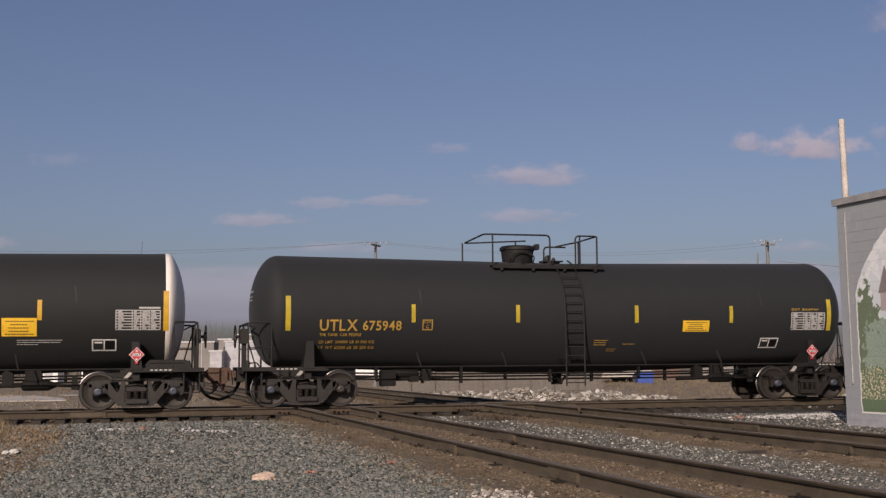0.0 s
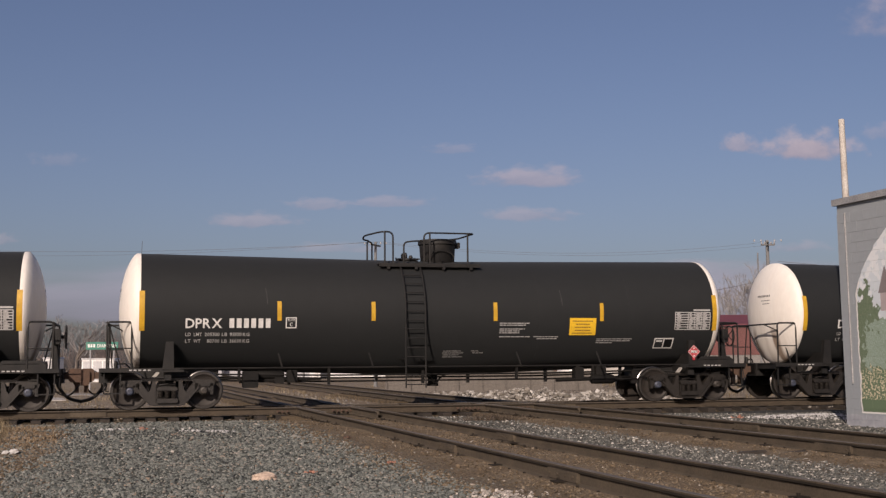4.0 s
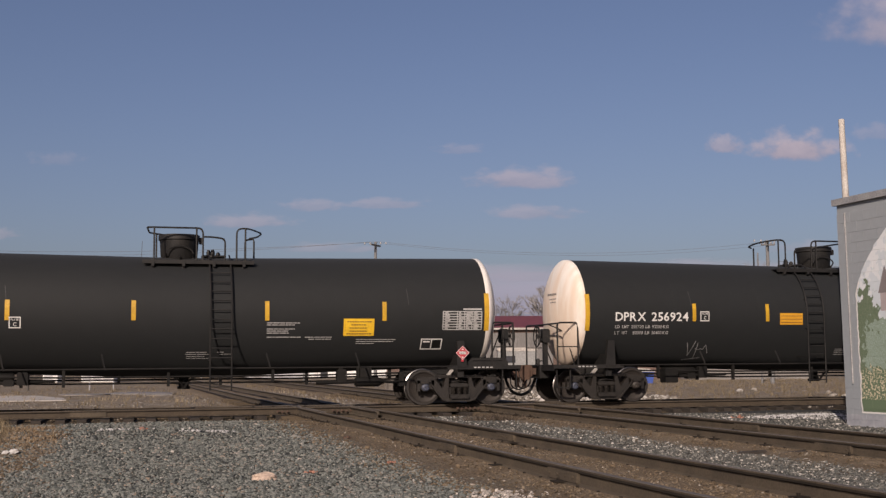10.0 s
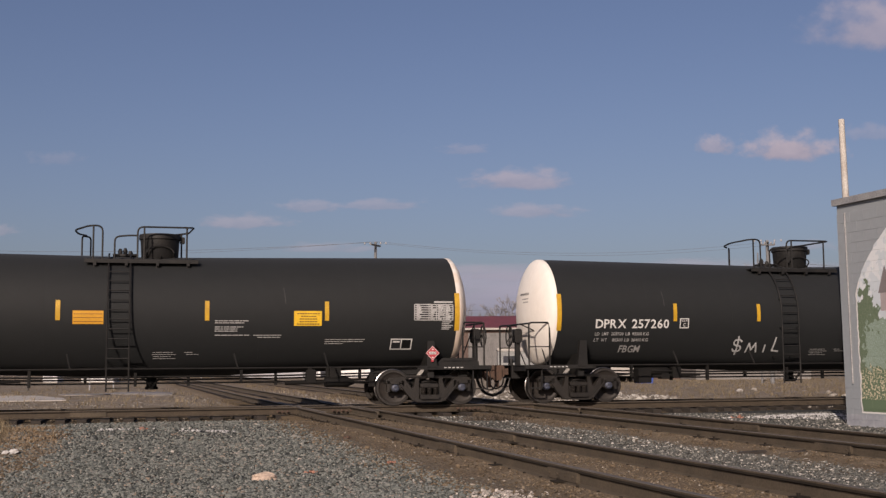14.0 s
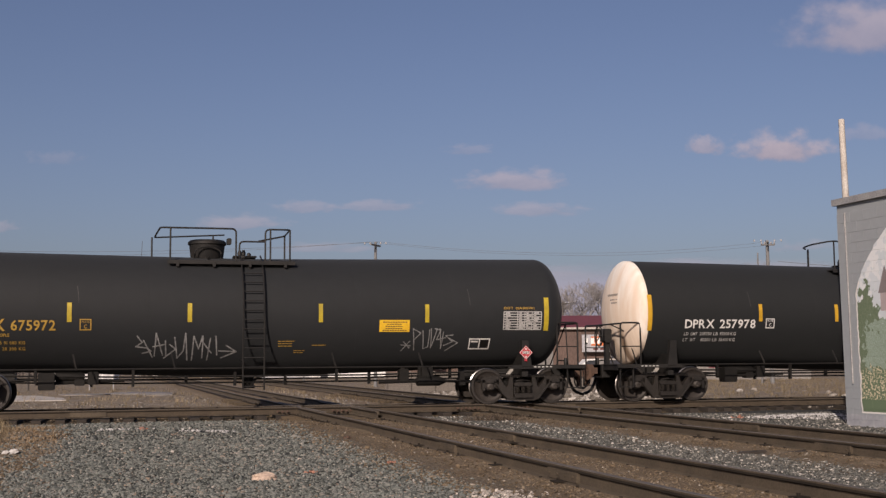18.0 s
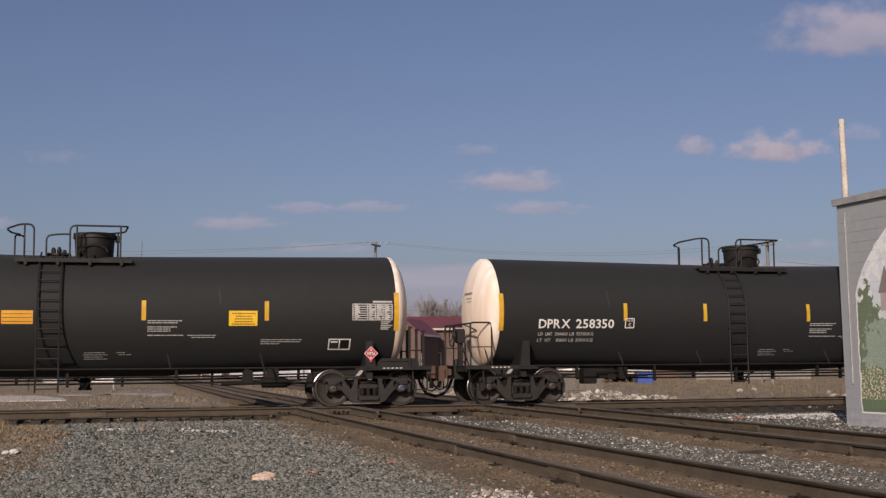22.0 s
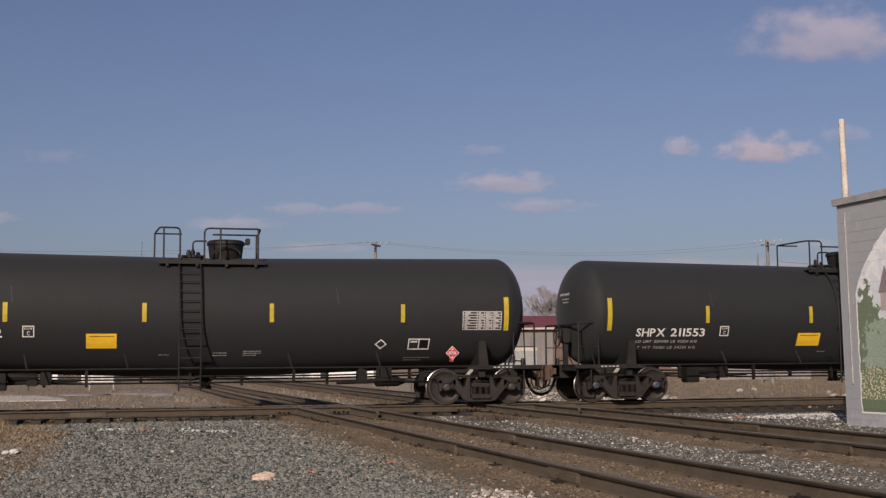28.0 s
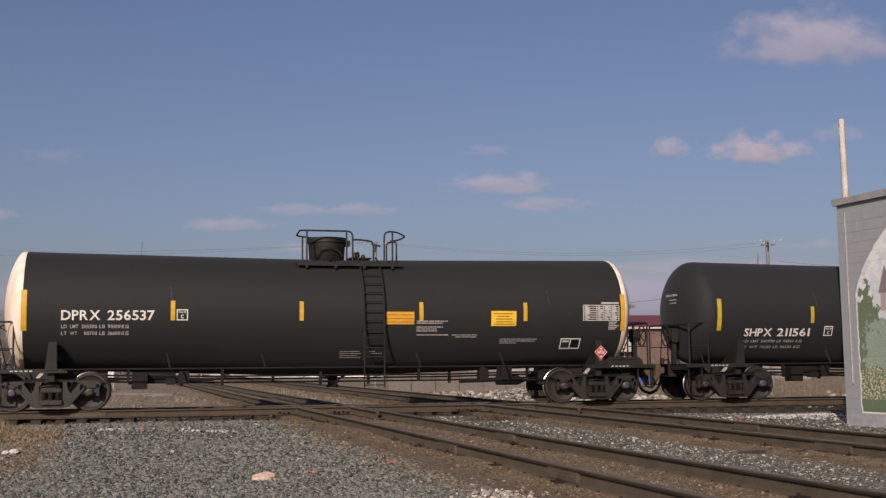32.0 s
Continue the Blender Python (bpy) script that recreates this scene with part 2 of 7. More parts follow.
load_glyphs("ABCDEFGHIKLMNOPRSTUWXY0123456789$!")


def lettering(text, gap=0.075):
    """Flat letters: (x, y) vertices and faces, with the width and the height of a capital."""
    v, f, x = [], [], 0.0
    for ch in text:
        if ch == " ":
            x += 0.42
            continue
        gv, gf, w = GLYPH[ch]
        if ch == "1":
            x += 0.08
        o = len(v)
        v += [(px + x, py) for px, py in gv]
        f += [tuple(i + o for i in q) for q in gf]
        x += w + gap
    return v, f, x - gap, 0.70


R_TANK, Z_TANK, SAG = 1.46, 2.465, 0.10


def tank_z(x):
    return Z_TANK - SAG * max(0.0, 1 - abs(x) / 7.7)


def belly(x, h):
    """Half height of the tank's section: it deepens below its axis towards the outlet at mid length."""
    return R_TANK + (0.15 * max(0.0, 1 - abs(x) / 7.7) if h < 0 else 0.0)


def on_tank(x, z, lift=0.006):
    """A point of the near side of the tank at height z."""
    h = max(-1.44, min(1.44, z - 0.025 - tank_z(x)))
    y = -R_TANK * math.sqrt(max(0.0, 1 - (h / belly(x, h)) ** 2))
    k = (R_TANK + lift) / R_TANK
    return (x, y * k, tank_z(x) + h * k)


def patch(g, x0, x1, z0, z1, lift=0.006, mi=0, slant=0.0):
    nz = max(1, int(abs(z1 - z0) / 0.09))
    v = [on_tank((x0, x1)[i] + slant * (j / nz - 0.5), z0 + (z1 - z0) * j / nz, lift) for j in range(nz + 1) for i in (0, 1)]
    return g.add(v, [(2 * j, 2 * j + 1, 2 * j + 3, 2 * j + 2) for j in range(nz)], mi)


def words(g, text, x0, x1, z0, z1, lift=0.014, mi=0):
    v, f, w, h = lettering(text)
    return g.add([on_tank(x0 + (x1 - x0) * px / w, z0 + (z1 - z0) * py / h, lift) for px, py in v], f, mi)


def stroke(g, pts, wid, lift=0.008, mi=0):
    """A brushed line on the tank through (x, z) points."""
    for (ax, az), (bx, bz) in zip(pts, pts[1:]):
        d = Vector((bx - ax, bz - az))
        if d.length < 1e-6:
            continue
        n = Vector((-d.y, d.x)).normalized() * wid / 2
        e = d.normalized() * wid * 0.3
        a, b = Vector((ax, az)) - e, Vector((bx, bz)) + e
        k = max(1, int(d.length / 0.07))
        v = []
        for i in range(k + 1):
            c = a.lerp(b, i / k)
            v += [on_tank(c.x + n.x, c.y + n.y, lift), on_tank(c.x - n.x, c.y - n.y, lift)]
        g.add(v, [(2 * i, 2 * i + 1, 2 * i + 3, 2 * i + 2) for i in range(k)], mi)
    return g


# ---- tank cars ----
def truck_parts(truck):
    """Wheels, side frames, springs and axles under one truck pivot, the wheels on rail height 0."""
    def wheel():
        g = Geo()
        prof = [(0.05, 0.10), (0.10, 0.10), (0.115, 0.05), (0.20, 0.03), (0.35, 0.055), (0.385, 0.075), (0.40, 0.09), (0.455, 0.09), (0.460, 0.06),
                (0.463, -0.02), (0.470, -0.035), (0.490, -0.045), (0.488, -0.06), (0.40, -0.065), (0.36, -0.03), (0.15, -0.03), (0.05, -0.03)]
        return g.lathe(prof, "y", 36, mis=[0] * 5 + [2] * 3 + [1] * 3 + [0] * 5)

    for ax in (-0.889, 0.889):
        for side in (-1, 1):
            w = part("wheel", "wheel", wheel, ["wheel_brown", "wheel_tread", "wheel_rim"], truck)
            w.matrix_basis = pose(ax, side * 0.735, 0.457, 0, 0, 0 if side > 0 else 180)
        a = part("axle", "axle", lambda: Geo().lathe([(0.085, -0.7), (0.075, -0.3), (0.075, 0.3), (0.085, 0.7)], "y", 12), "frame_black", truck)
        a.location = (ax, 0, 0.457)

    def frame_geo():
        g = Geo()
        y0, y1 = -0.075, 0.075
        g.prism([(-1.12, 0.56), (-1.15, 0.65), (-1.08, 0.71), (-0.72, 0.735), (-0.45, 0.775), (0.45, 0.775), (0.72, 0.735), (1.08, 0.71), (1.15, 0.65), (1.12, 0.56),
                 (0.76, 0.60), (0.64, 0.70), (-0.64, 0.70), (-0.76, 0.60)], y0, y1)
        g.box(-0.62, 0.62, y0 - 0.035, y0, 0.735, 0.772)
        for s in (-1, 1):
            g.prism([(s * 0.83, 0.58), (s * 0.645, 0.69), (s * 0.45, 0.43), (s * 0.27, 0.30), (s * 0.27, 0.13), (s * 0.42, 0.105)], y0, y1)
            g.prism([(s * 0.815, 0.585), (s * 0.78, 0.61), (s * 0.395, 0.14), (s * 0.42, 0.115)], y0 - 0.03, y0)
            g.prism([(s * 0.27, 0.30), (s * 0.45, 0.43), (s * 0.40, 0.50), (s * 0.35, 0.71), (s * 0.27, 0.71)], y0 + 0.004, y1 - 0.004)
            for q in (-1, 1):
                cx = s * 0.889 + q * 0.15
                g.box(min(cx, cx + q * 0.075), max(cx, cx + q * 0.075), y0, y1, 0.36 if q * s > 0 else 0.41, 0.64)
            g.lathe([(0.15, -0.06), (0.15, 0.06)], "y", 16, (s * 0.889, 0, 0.50))
            g.box(s * 0.889 - 0.15, s * 0.889 + 0.15, -0.105, 0.06, 0.555, 0.64, 0, 0.03)
        g.prism([(-0.40, 0.115), (-0.30, 0.085), (0.30, 0.085), (0.40, 0.115), (0.30, 0.17), (-0.30, 0.17)], y0 - 0.02, y1 + 0.02)
        g.box(-0.255, 0.255, -0.17, 0.2, 0.165, 0.275, 0, 0.02)
        g.box(-0.245, 0.245, -0.125, 0.2, 0.455, 0.56, 0, 0.035)
        g.box(-0.21, 0.21, -0.137, -0.125, 0.475, 0.50)
        g.tube([(-0.2, -0.10, 0.60), (0.0, -0.11, 0.625), (0.2, -0.10, 0.60)], 0.016, 5)
        for s in (-1, 1):
            g.box(s * 0.240 - 0.018, s * 0.240 + 0.018, -0.09, 0.05, 0.27, 0.46)
            g.lathe([(0.03, -0.10), (0.03, -0.075)], "y", 8, (s * 0.62, 0, 0.70))
        return g

    def springs():
        g = Geo()
        for x in (-0.165, 0.0, 0.165):
            prof = []
            for i in range(11):
                prof.append((0.052 if i % 2 else 0.072, 0.275 + i * 0.0185))
            g.lathe(prof, "z", 10, (x, -0.115, 0))
            g.lathe([(0.05, 0.27), (0.05, 0.5)], "z", 8, (x, 0.08, 0))
        return g

    def cap():
        g = Geo()
        g.lathe([(0.105, 0.10), (0.105, 0.0), (0.098, -0.012), (0.085, -0.02), (0.084, -0.05), (0.070, -0.06), (0.035, -0.06)], "y", 18)
        for k in range(3):
            a = 2 * math.pi * k / 3 + 0.4
            g.lathe([(0.014, -0.056), (0.014, -0.078), (0.009, -0.08)], "y", 6, (0.05 * math.cos(a), 0, 0.05 * math.sin(a)))
        return g

    for side in (-1, 1):
        turn = 0 if side < 0 else 180
        f = part("side_frame", "side_frame", frame_geo, "truck_dust", truck)
        f.matrix_basis = pose(0, side * 1.0, 0, 0, 0, turn)
        s = part("spring_nest", "springs", springs, "truck_dust", truck)
        s.matrix_basis = pose(0, side * 1.0, 0, 0, 0, turn)
        for ax in (-0.889, 0.889):
            blue = TONE.random() < 0.6
            c = part("bearing_cap", ("cap", blue), cap, "bearing_blue" if blue else "bearing_brown", truck, "blue-grey roller bearing cap" if blue else "brown grimy roller bearing cap")
            c.matrix_basis = pose(ax, side * 1.06, 0.457, 0, 0, turn)
    # the second box is an added near-black backing for the shaded frame windows
    part("bolster", "bolster", lambda: Geo().box(-0.2, 0.2, -0.86, 0.86, 0.42, 0.66, 0, 0.03).lathe([(0.2, 0.66), (0.2, 0.72)], "z", 12).box(-0.66, 0.66, -0.38, 0.38, 0.18, 0.60, 1, 0.06), ["frame_black", "under_black"], truck)


HEAD_X = 7.75
TONE = random.Random(12)


def tank_shell():
    g, n = Geo(), 72
    xs = [-HEAD_X, 0, HEAD_X]
    v = []
    for x in xs:
        zc = tank_z(x)
        v += [(x, R_TANK * math.cos(2 * math.pi * k / n), zc + belly(x, n / 2 - 0.5 - k) * math.sin(2 * math.pi * k / n)) for k in range(n)]
    f = [(i * n + k, i * n + (k + 1) % n, (i + 1) * n + (k + 1) % n, (i + 1) * n + k) for i in range(len(xs) - 1) for k in range(n)]
    g.add(v, f)
    return g


def seam_geo(x):
    """A weld bead round the tank."""
    g, n = Geo(), 48
    v = []
    for d, r in ((-0.014, -0.004), (0, 0.0035), (0.014, -0.004)):
        v += [(x + d, (R_TANK + r) * math.cos(2 * math.pi * k / n), tank_z(x) + (belly(x, n / 2 - 0.5 - k) + r) * math.sin(2 * math.pi * k / n)) for k in range(n)]
    return g.add(v, [(i * n + k, i * n + (k + 1) % n, (i + 1) * n + (k + 1) % n, (i + 1) * n + k) for i in range(2) for k in range(n)])


def tank_head(depth, band):
    """A dished end, its open side at x = 0, bulging to +x; band: the painted strip of shell beside it."""
    g = Geo()
    k = 16 if band else 28
    prof = [(R_TANK + 0.004, -band), (R_TANK + 0.004, 0.0)] if band else [(R_TANK + 0.001, -0.03), (R_TANK + 0.001, 0.0)]
    for i in range(1, k + 1):
        a = math.pi / 2 * (i / k) ** 1.2
        prof.append((max(0.02, R_TANK * math.cos(a)), depth * math.sin(a) ** (1.35 if band else 1.0)))
    return g.lathe(prof, "x", 60)


def railing_sets(style):
    """Pipe rails round the top platform as lists of paths, for a platform with its ladder on the -x side."""
    y = 0.78
    if style == "utlx_short":
        return [[[(px + dx, py, pz) for px, py, pz in path] for path in group] for dx, group in zip((0.55, 0.1), railing_sets("shpx"))]
    if style == "dprx":
        zt, zp = 4.53, 3.72
        a = [bend([(-0.40, -y, zp), (-0.40, -y, zt), (0.98, -y, zt), (0.90, 0.55, zt), (0.42, 0.62, zt - 0.05)], 0.15),
             [(-0.24, -y, zp), (-0.24, -y, zt)], [(0.80, -y, zp), (0.80, -y, zt)], [(0.72, 0.6, zp), (0.72, 0.6, zt - 0.03)]]
        b = [bend([(-1.24, -y, zp), (-1.24, -y, zt + 0.01), (-1.55, -y, zt + 0.01), (-1.93, -0.3, zt - 0.06), (-1.85, 0.25, zt - 0.1), (-1.66, 0.4, zt - 0.12)], 0.18),
             bend([(-1.76, 0.1, zp), (-1.76, 0.1, zt - 0.16), (-1.56, 0.45, zt - 0.16), (-1.56, 0.45, zp)], 0.1),
             [(-1.46, -y, zp), (-1.46, -y, zt)], bend([(-0.95, -y, zp), (-0.95, -y, zt - 0.26), (-0.62, -y, zt - 0.22), (-0.4, -y, zt - 0.22)], 0.12)]
    elif style == "shpx":
        zt, zp = 4.53, 3.72
        a = [bend([(-0.1, -y, zp), (-0.1, -y, zt), (1.3, -y, zt), (1.4, 0.7, zt), (0.2, 0.7, zt)], 0.14),
             [(0.3, -y, zp), (0.3, -y, zt)], [(1.25, -y, zp), (1.25, -y, zt)], [(1.35, 0.7, zp), (1.35, 0.7, zt)]]
        b = [bend([(-0.7, -y, zp), (-0.7, -y, zt), (-1.2, -y, zt), (-1.3, 0.7, zt), (-0.6, 0.7, zt)], 0.12),
             [(-1.1, -y, zp), (-1.1, -y, zt)], [(-1.3, 0.65, zp), (-1.3, 0.65, zt)], bend([(-0.35, 0, zp), (-0.35, 0, zt - 0.25), (0.0, 0, zt - 0.25)], 0.1)]
    else:
        zt, zp = 4.53, 3.72
        a = [bend([(0.42, -y, zp), (0.42, -y, zt), (2.30, -y, zt), (2.42, 0.75, zt - 0.1), (0.6, 0.75, zt)], 0.12),
             [(2.05, -y, zp), (2.05, -y, zt)], [(2.48, 0.7, zp), (2.48, 0.7, zt - 0.1)], [(0.9, 0.75, zp), (0.9, 0.75, zt)]]
        b = [bend([(-0.32, -y, zp), (-0.32, -y, zt), (-0.95, -y, zt), (-1.0, 0.75, zt), (-0.3, 0.75, zt - 0.15)], 0.12),
             [(-0.45, -y, zp), (-0.45, -y, zt)], [(-0.95, -y, zp), (-0.95, -y, zt)], [(-1.0, 0.75, zp), (-1.0, 0.75, zt)],
             bend([(0.25, 0.2, zp), (0.25, 0.2, zt - 0.22), (-0.4, 0.2, zt - 0.22)], 0.12)]
    return a, b


SCUFF = {1: (-4.2, 5.55), -1: (-4.6, 3.2)}
STYLE = {  # ladder x, dome x, platform from, to (ladder on the -x side of the dome)
    "dprx": (-0.82, 0.16, -1.66, 1.08), "shpx": (-0.46, 0.49, -1.27, 1.42), "utlx": (0.03, 1.1, -1.06, 2.12), "utlx_short": (0.02, 0.82, -1.25, 2.0)}
AXLE_T = {"dprx": 6.985, "shpx": 7.03, "utlx": 7.10}
LENGTH = {"dprx": 18.09, "shpx": 18.20, "utlx": 18.42}


def ladder_geo(x):
    g = Geo()
    for side in (-0.26, 0.26):
        path = []
        for i in range(9):
            a = radians(76 - i * 9.5)
            path.append((x + side, -(R_TANK + 0.11) * math.cos(a), 2.365 + (R_TANK + 0.10) * math.sin(a)))
        path += [(x + side, -(R_TANK + 0.11), 1.9), (x + side, -(R_TANK + 0.10), 0.46)]
        g.tube(path, 0.022, 6)
    for i in range(15):
        z = 0.55 + i * 0.235
        h = z - 2.365
        y = -(R_TANK + 0.11) if h < 0 else -math.sqrt(max(0.05, (R_TANK + 0.105) ** 2 - h * h))
        if z < 3.78:
            g.tube([(x - 0.26, y, z), (x + 0.26, y, z)], 0.014, 5)
    for z in (1.2, 2.0, 2.8):
        h = z - 2.365
        y = -math.sqrt(R_TANK ** 2 - h * h)
        for side in (-0.26, 0.26):
            g.tube([(x + side, y + 0.02, z), (x + side, min(y - 0.1, -1.4), z)], 0.016, 4)
    return g


def dome_geo(style):
    g = Geo()
    z0 = 3.70
    if style == "dprx":
        prof = [(0.42, z0 - 0.1), (0.43, z0 + 0.06), (0.46, z0 + 0.10), (0.49, z0 + 0.56), (0.525, z0 + 0.58), (0.525, z0 + 0.68), (0.52, z0 + 0.71), (0.06, z0 + 0.74)]
    else:
        prof = [(0.39, z0 - 0.1), (0.39, z0 + 0.10), (0.42, z0 + 0.16), (0.455, z0 + 0.46), (0.49, z0 + 0.48), (0.49, z0 + 0.54), (0.44, z0 + 0.59), (0.06, z0 + 0.62)]
    g.lathe(prof, "z", 28)
    for k in range(8):
        a = 2 * math.pi * k / 8
        g.tube([(0.45 * math.cos(a), 0.45 * math.sin(a), z0 + 0.03), (0.5 * math.cos(a), 0.5 * math.sin(a), z0 + 0.13)], 0.03, 6)
    g.box(0.50, 0.62, -0.1, 0.1, z0 + 0.5, z0 + 0.66, 0, 0.02)
    path = [(-0.33, -0.36, z0 + 0.12)] + [(0.33 * math.cos(math.pi - math.pi * i / 8), -0.50, z0 + 0.22 + 0.16 * math.sin(math.pi * i / 8)) for i in range(9)] + [(0.33, -0.36, z0 + 0.12)]
    g.tube(path, 0.02, 5)
    return g


def valves_geo():
    g = Geo()
    g.lathe([(0.26, 3.64), (0.26, 3.84), (0.30, 3.84), (0.30, 3.89), (0.1, 3.90)], "z", 18)
    for x, y, h in ((-0.12, -0.1, 0.16), (0.13, 0.05, 0.12), (0.0, 0.14, 0.2)):
        g.lathe([(0.05, 3.88), (0.06, 3.88 + h * 0.6), (0.03, 3.88 + h)], "z", 8, (x, y, 0))
    g.tube([(-0.3, -0.25, 3.87), (0.3, -0.25, 3.87)], 0.025, 6)
    return g


def platform_geo(x0, x1, holes):
    g = Geo()
    for s in (-1, 1):
        y0, y1 = (-0.98, -0.56) if s < 0 else (0.56, 0.98)
        g.box(x0, x1, y0, y1, 3.66, 3.69)
        g.box(x0, x1, y0 - 0.012 if s < 0 else y1, y0 if s < 0 else y1 + 0.012, 3.605, 3.70)
        x = x0 + 0.25
        while x < x1:
            g.prism([(x - 0.03, 3.66), (x + 0.03, 3.66), (x + 0.03, 3.45), (x - 0.03, 3.45)], y0 + 0.05, y1)
            g.box(x - 0.035, x + 0.035, y0 - 0.03, y0 + 0.02, 3.54, 3.66)
            x += (x1 - x0 - 0.5) / 3 - 1e-4
    for x in (x0, x0 + (x1 - x0) * 0.42, x1 - 0.3):
        g.box(x, x + 0.3, -0.6, 0.6, 3.656, 3.686)
    return g


def end_set(car, s, ends, brake, ax):
    """Stub sill, platform, rails, coupler and hose of one end (s = -1 or 1)."""
    half = ends / 2
    sill = part("stub_sill", ("sill", ends), lambda: Geo().box(5.7, half - 0.42, -0.30, 0.30, 0.70, 1.0).box(half - 0.75, half - 0.42, -0.4, 0.4, 0.66, 1.02), "frame_black", car)
    turn = 0 if s > 0 else 180
    sill.matrix_basis = pose(0, 0, 0, 0, 0, turn)

    def deck():
        g = Geo()
        x0, x1 = 6.6, half - 0.46
        for y in (-1.42, 1.36):
            g.box(x0, x1, y, y + 0.06, 0.92, 1.02)
        g.box(half - 1.15, x1, -1.36, 1.36, 0.975, 1.01)
        g.box(x1 - 0.05, x1, -1.36, 1.36, 0.86, 1.0)
        for y in (-1.36, 1.30):                        # sill step
            for x in (x1 - 0.5, x1 - 0.12):
                g.box(x, x + 0.03, y, y + 0.05, 0.42, 0.93)
            g.box(x1 - 0.5, x1 - 0.09, y, y + 0.05, 0.40, 0.43)
        for y in (-0.62, 0.5):                         # brake rods and pipes
            g.tube(bend([(6.5, y, 0.82), (7.6, y - 0.1, 0.74), (x1 - 0.1, y + 0.12, 0.80)], 0.2), 0.022, 5)
        g.tube([(x1 - 0.9, -1.1, 0.95), (x1 - 0.5, -0.6, 0.60), (x1 - 0.35, -0.2, 0.55)], 0.018, 5)
        g.tube(bend([(x1 - 0.15, -0.95, 0.9), (x1 - 0.12, -0.9, 0.45), (x1 + 0.2, -0.75, 0.33), (x1 + 0.44, -0.6, 0.62)], 0.15), 0.02, 6)
        g.box(x1 - 0.75, x1 - 0.5, -0.85, -0.6, 0.70, 0.95, 0, 0.03)
        g.lathe([(0.05, 1.01), (0.06, 1.12), (0.04, 1.2)], "z", 8, (x1 - 0.35, -0.85, 0))
        g.tube(bend([(x1 - 0.35, -0.85, 1.12), (x1 - 0.6, -0.95, 1.14), (x1 - 0.7, -1.1, 1.02)], 0.08), 0.018, 5)
        return g

    part("end_platform", ("deck", ends), deck, "frame_black", car).matrix_basis = pose(0, 0, 0, 0, 0, turn)

    def rails():
        g = Geo()
        x = half - 0.62
        for y in (-1.28, 1.28):
            g.tube(bend([(x, y, 1.0), (x, y, 2.14), (x - 0.58, y, 2.14), (x - 0.58, y, 1.0)], 0.09), 0.024, 6)
            g.tube([(x, y, 1.5), (x - 0.58, y, 1.5)], 0.015, 5)
        g.tube([(x, -1.28, 2.12), (x, 1.28, 2.12)], 0.024, 6)
        g.tube([(x - 0.02, -0.45, 2.12), (x - 0.10, -0.80, 1.02)], 0.018, 5)
        g.tube([(x - 0.02, -0.45, 2.12), (x - 0.32, 0.0, 1.02)], 0.018, 5)
        g.tube(bend([(x - 0.02, 0.5, 2.12), (x - 0.45, 0.7, 1.9), (x - 0.62, 0.9, 1.02)], 0.2), 0.018, 5)
        return g

    def posts():
        """Bare uprights with hooked tops in place of a frame."""
        g = Geo()
        for x, y, h in ((half - 1.02, -1.30, 1.02), (half - 0.66, -1.30, 0.92), (half - 0.66, -0.55, 0.98), (half - 0.66, 0.55, 0.98), (half - 0.66, 1.30, 0.92), (half - 1.02, 1.30, 1.02)):
            g.box(x - 0.03, x + 0.03, y - 0.03, y + 0.03, 1.0, 1.0 + h)
            g.box(x - 0.03, x + 0.065, y - 0.03, y + 0.03, 0.96 + h, 1.01 + h)
        g.tube([(half - 1.02, -1.30, 1.42), (half - 0.66, -1.30, 1.42)], 0.018, 5)
        g.tube([(half - 0.66, 0.55, 1.42), (half - 0.66, 1.30, 1.42)], 0.018, 5)
        return g

    if s > 0 and not brake and ends == 18.09:
        part("end_post", ("posts", ends), posts, "frame_black", car).matrix_basis = pose(0, 0, 0, 0, 0, turn)
    else:
        part("end_railing", ("rails", ends), rails, "frame_black", car).matrix_basis = pose(0, 0, 0, 0, 0, turn)
    # added pale chip in place of a patch of sunlight above the side frame
    part("brake_lever", "sunchip", lambda: Geo().prism([(6.68, 0.78), (6.78, 0.78), (6.87, 0.88), (6.86, 0.94), (6.80, 0.92)], -0.98, -0.92), "worn_steel", car, "pale chip standing in for a sunlit patch").matrix_basis = pose(0, 0, 0, 0, 0, 0) if s > 0 else pose(-14.05, 0, 0, 0, 0, 0)

    def coupler():
        g = Geo()
        g.box(half - 0.75, half - 0.22, -0.09, 0.09, 0.76, 0.93, 0, 0.03)
        g.box(half - 0.30, half + 0.02, -0.19, 0.12, 0.68, 1.02, 0, 0.05)
        g.box(half - 0.06, half + 0.12, -0.20, -0.10, 0.70, 1.0, 0, 0.03)
        g.box(half - 0.20, half + 0.03, 0.10, 0.2, 0.60, 0.98, 0, 0.04)
        g.box(half - 0.16, half - 0.06, -0.05, 0.05, 0.42, 0.70)
        return g

    part("coupler", ("coupler", ends), coupler, "rust", car, "rusty cast knuckle coupler").matrix_basis = pose(0, 0, 0, 0, 0, turn)

    def hose():
        return Geo().tube(bend([(half - 0.60, -0.42, 0.80), (half - 0.52, -0.36, 0.55), (half - 0.30, -0.16, 0.27), (half, 0.0, 0.20)], 0.2), 0.042, 7)

    part("air_hose", ("hose", ends), hose, "rubber", car).matrix_basis = pose(0, 0, 0, 0, 0, turn)

    def lever():
        x = half - 0.45
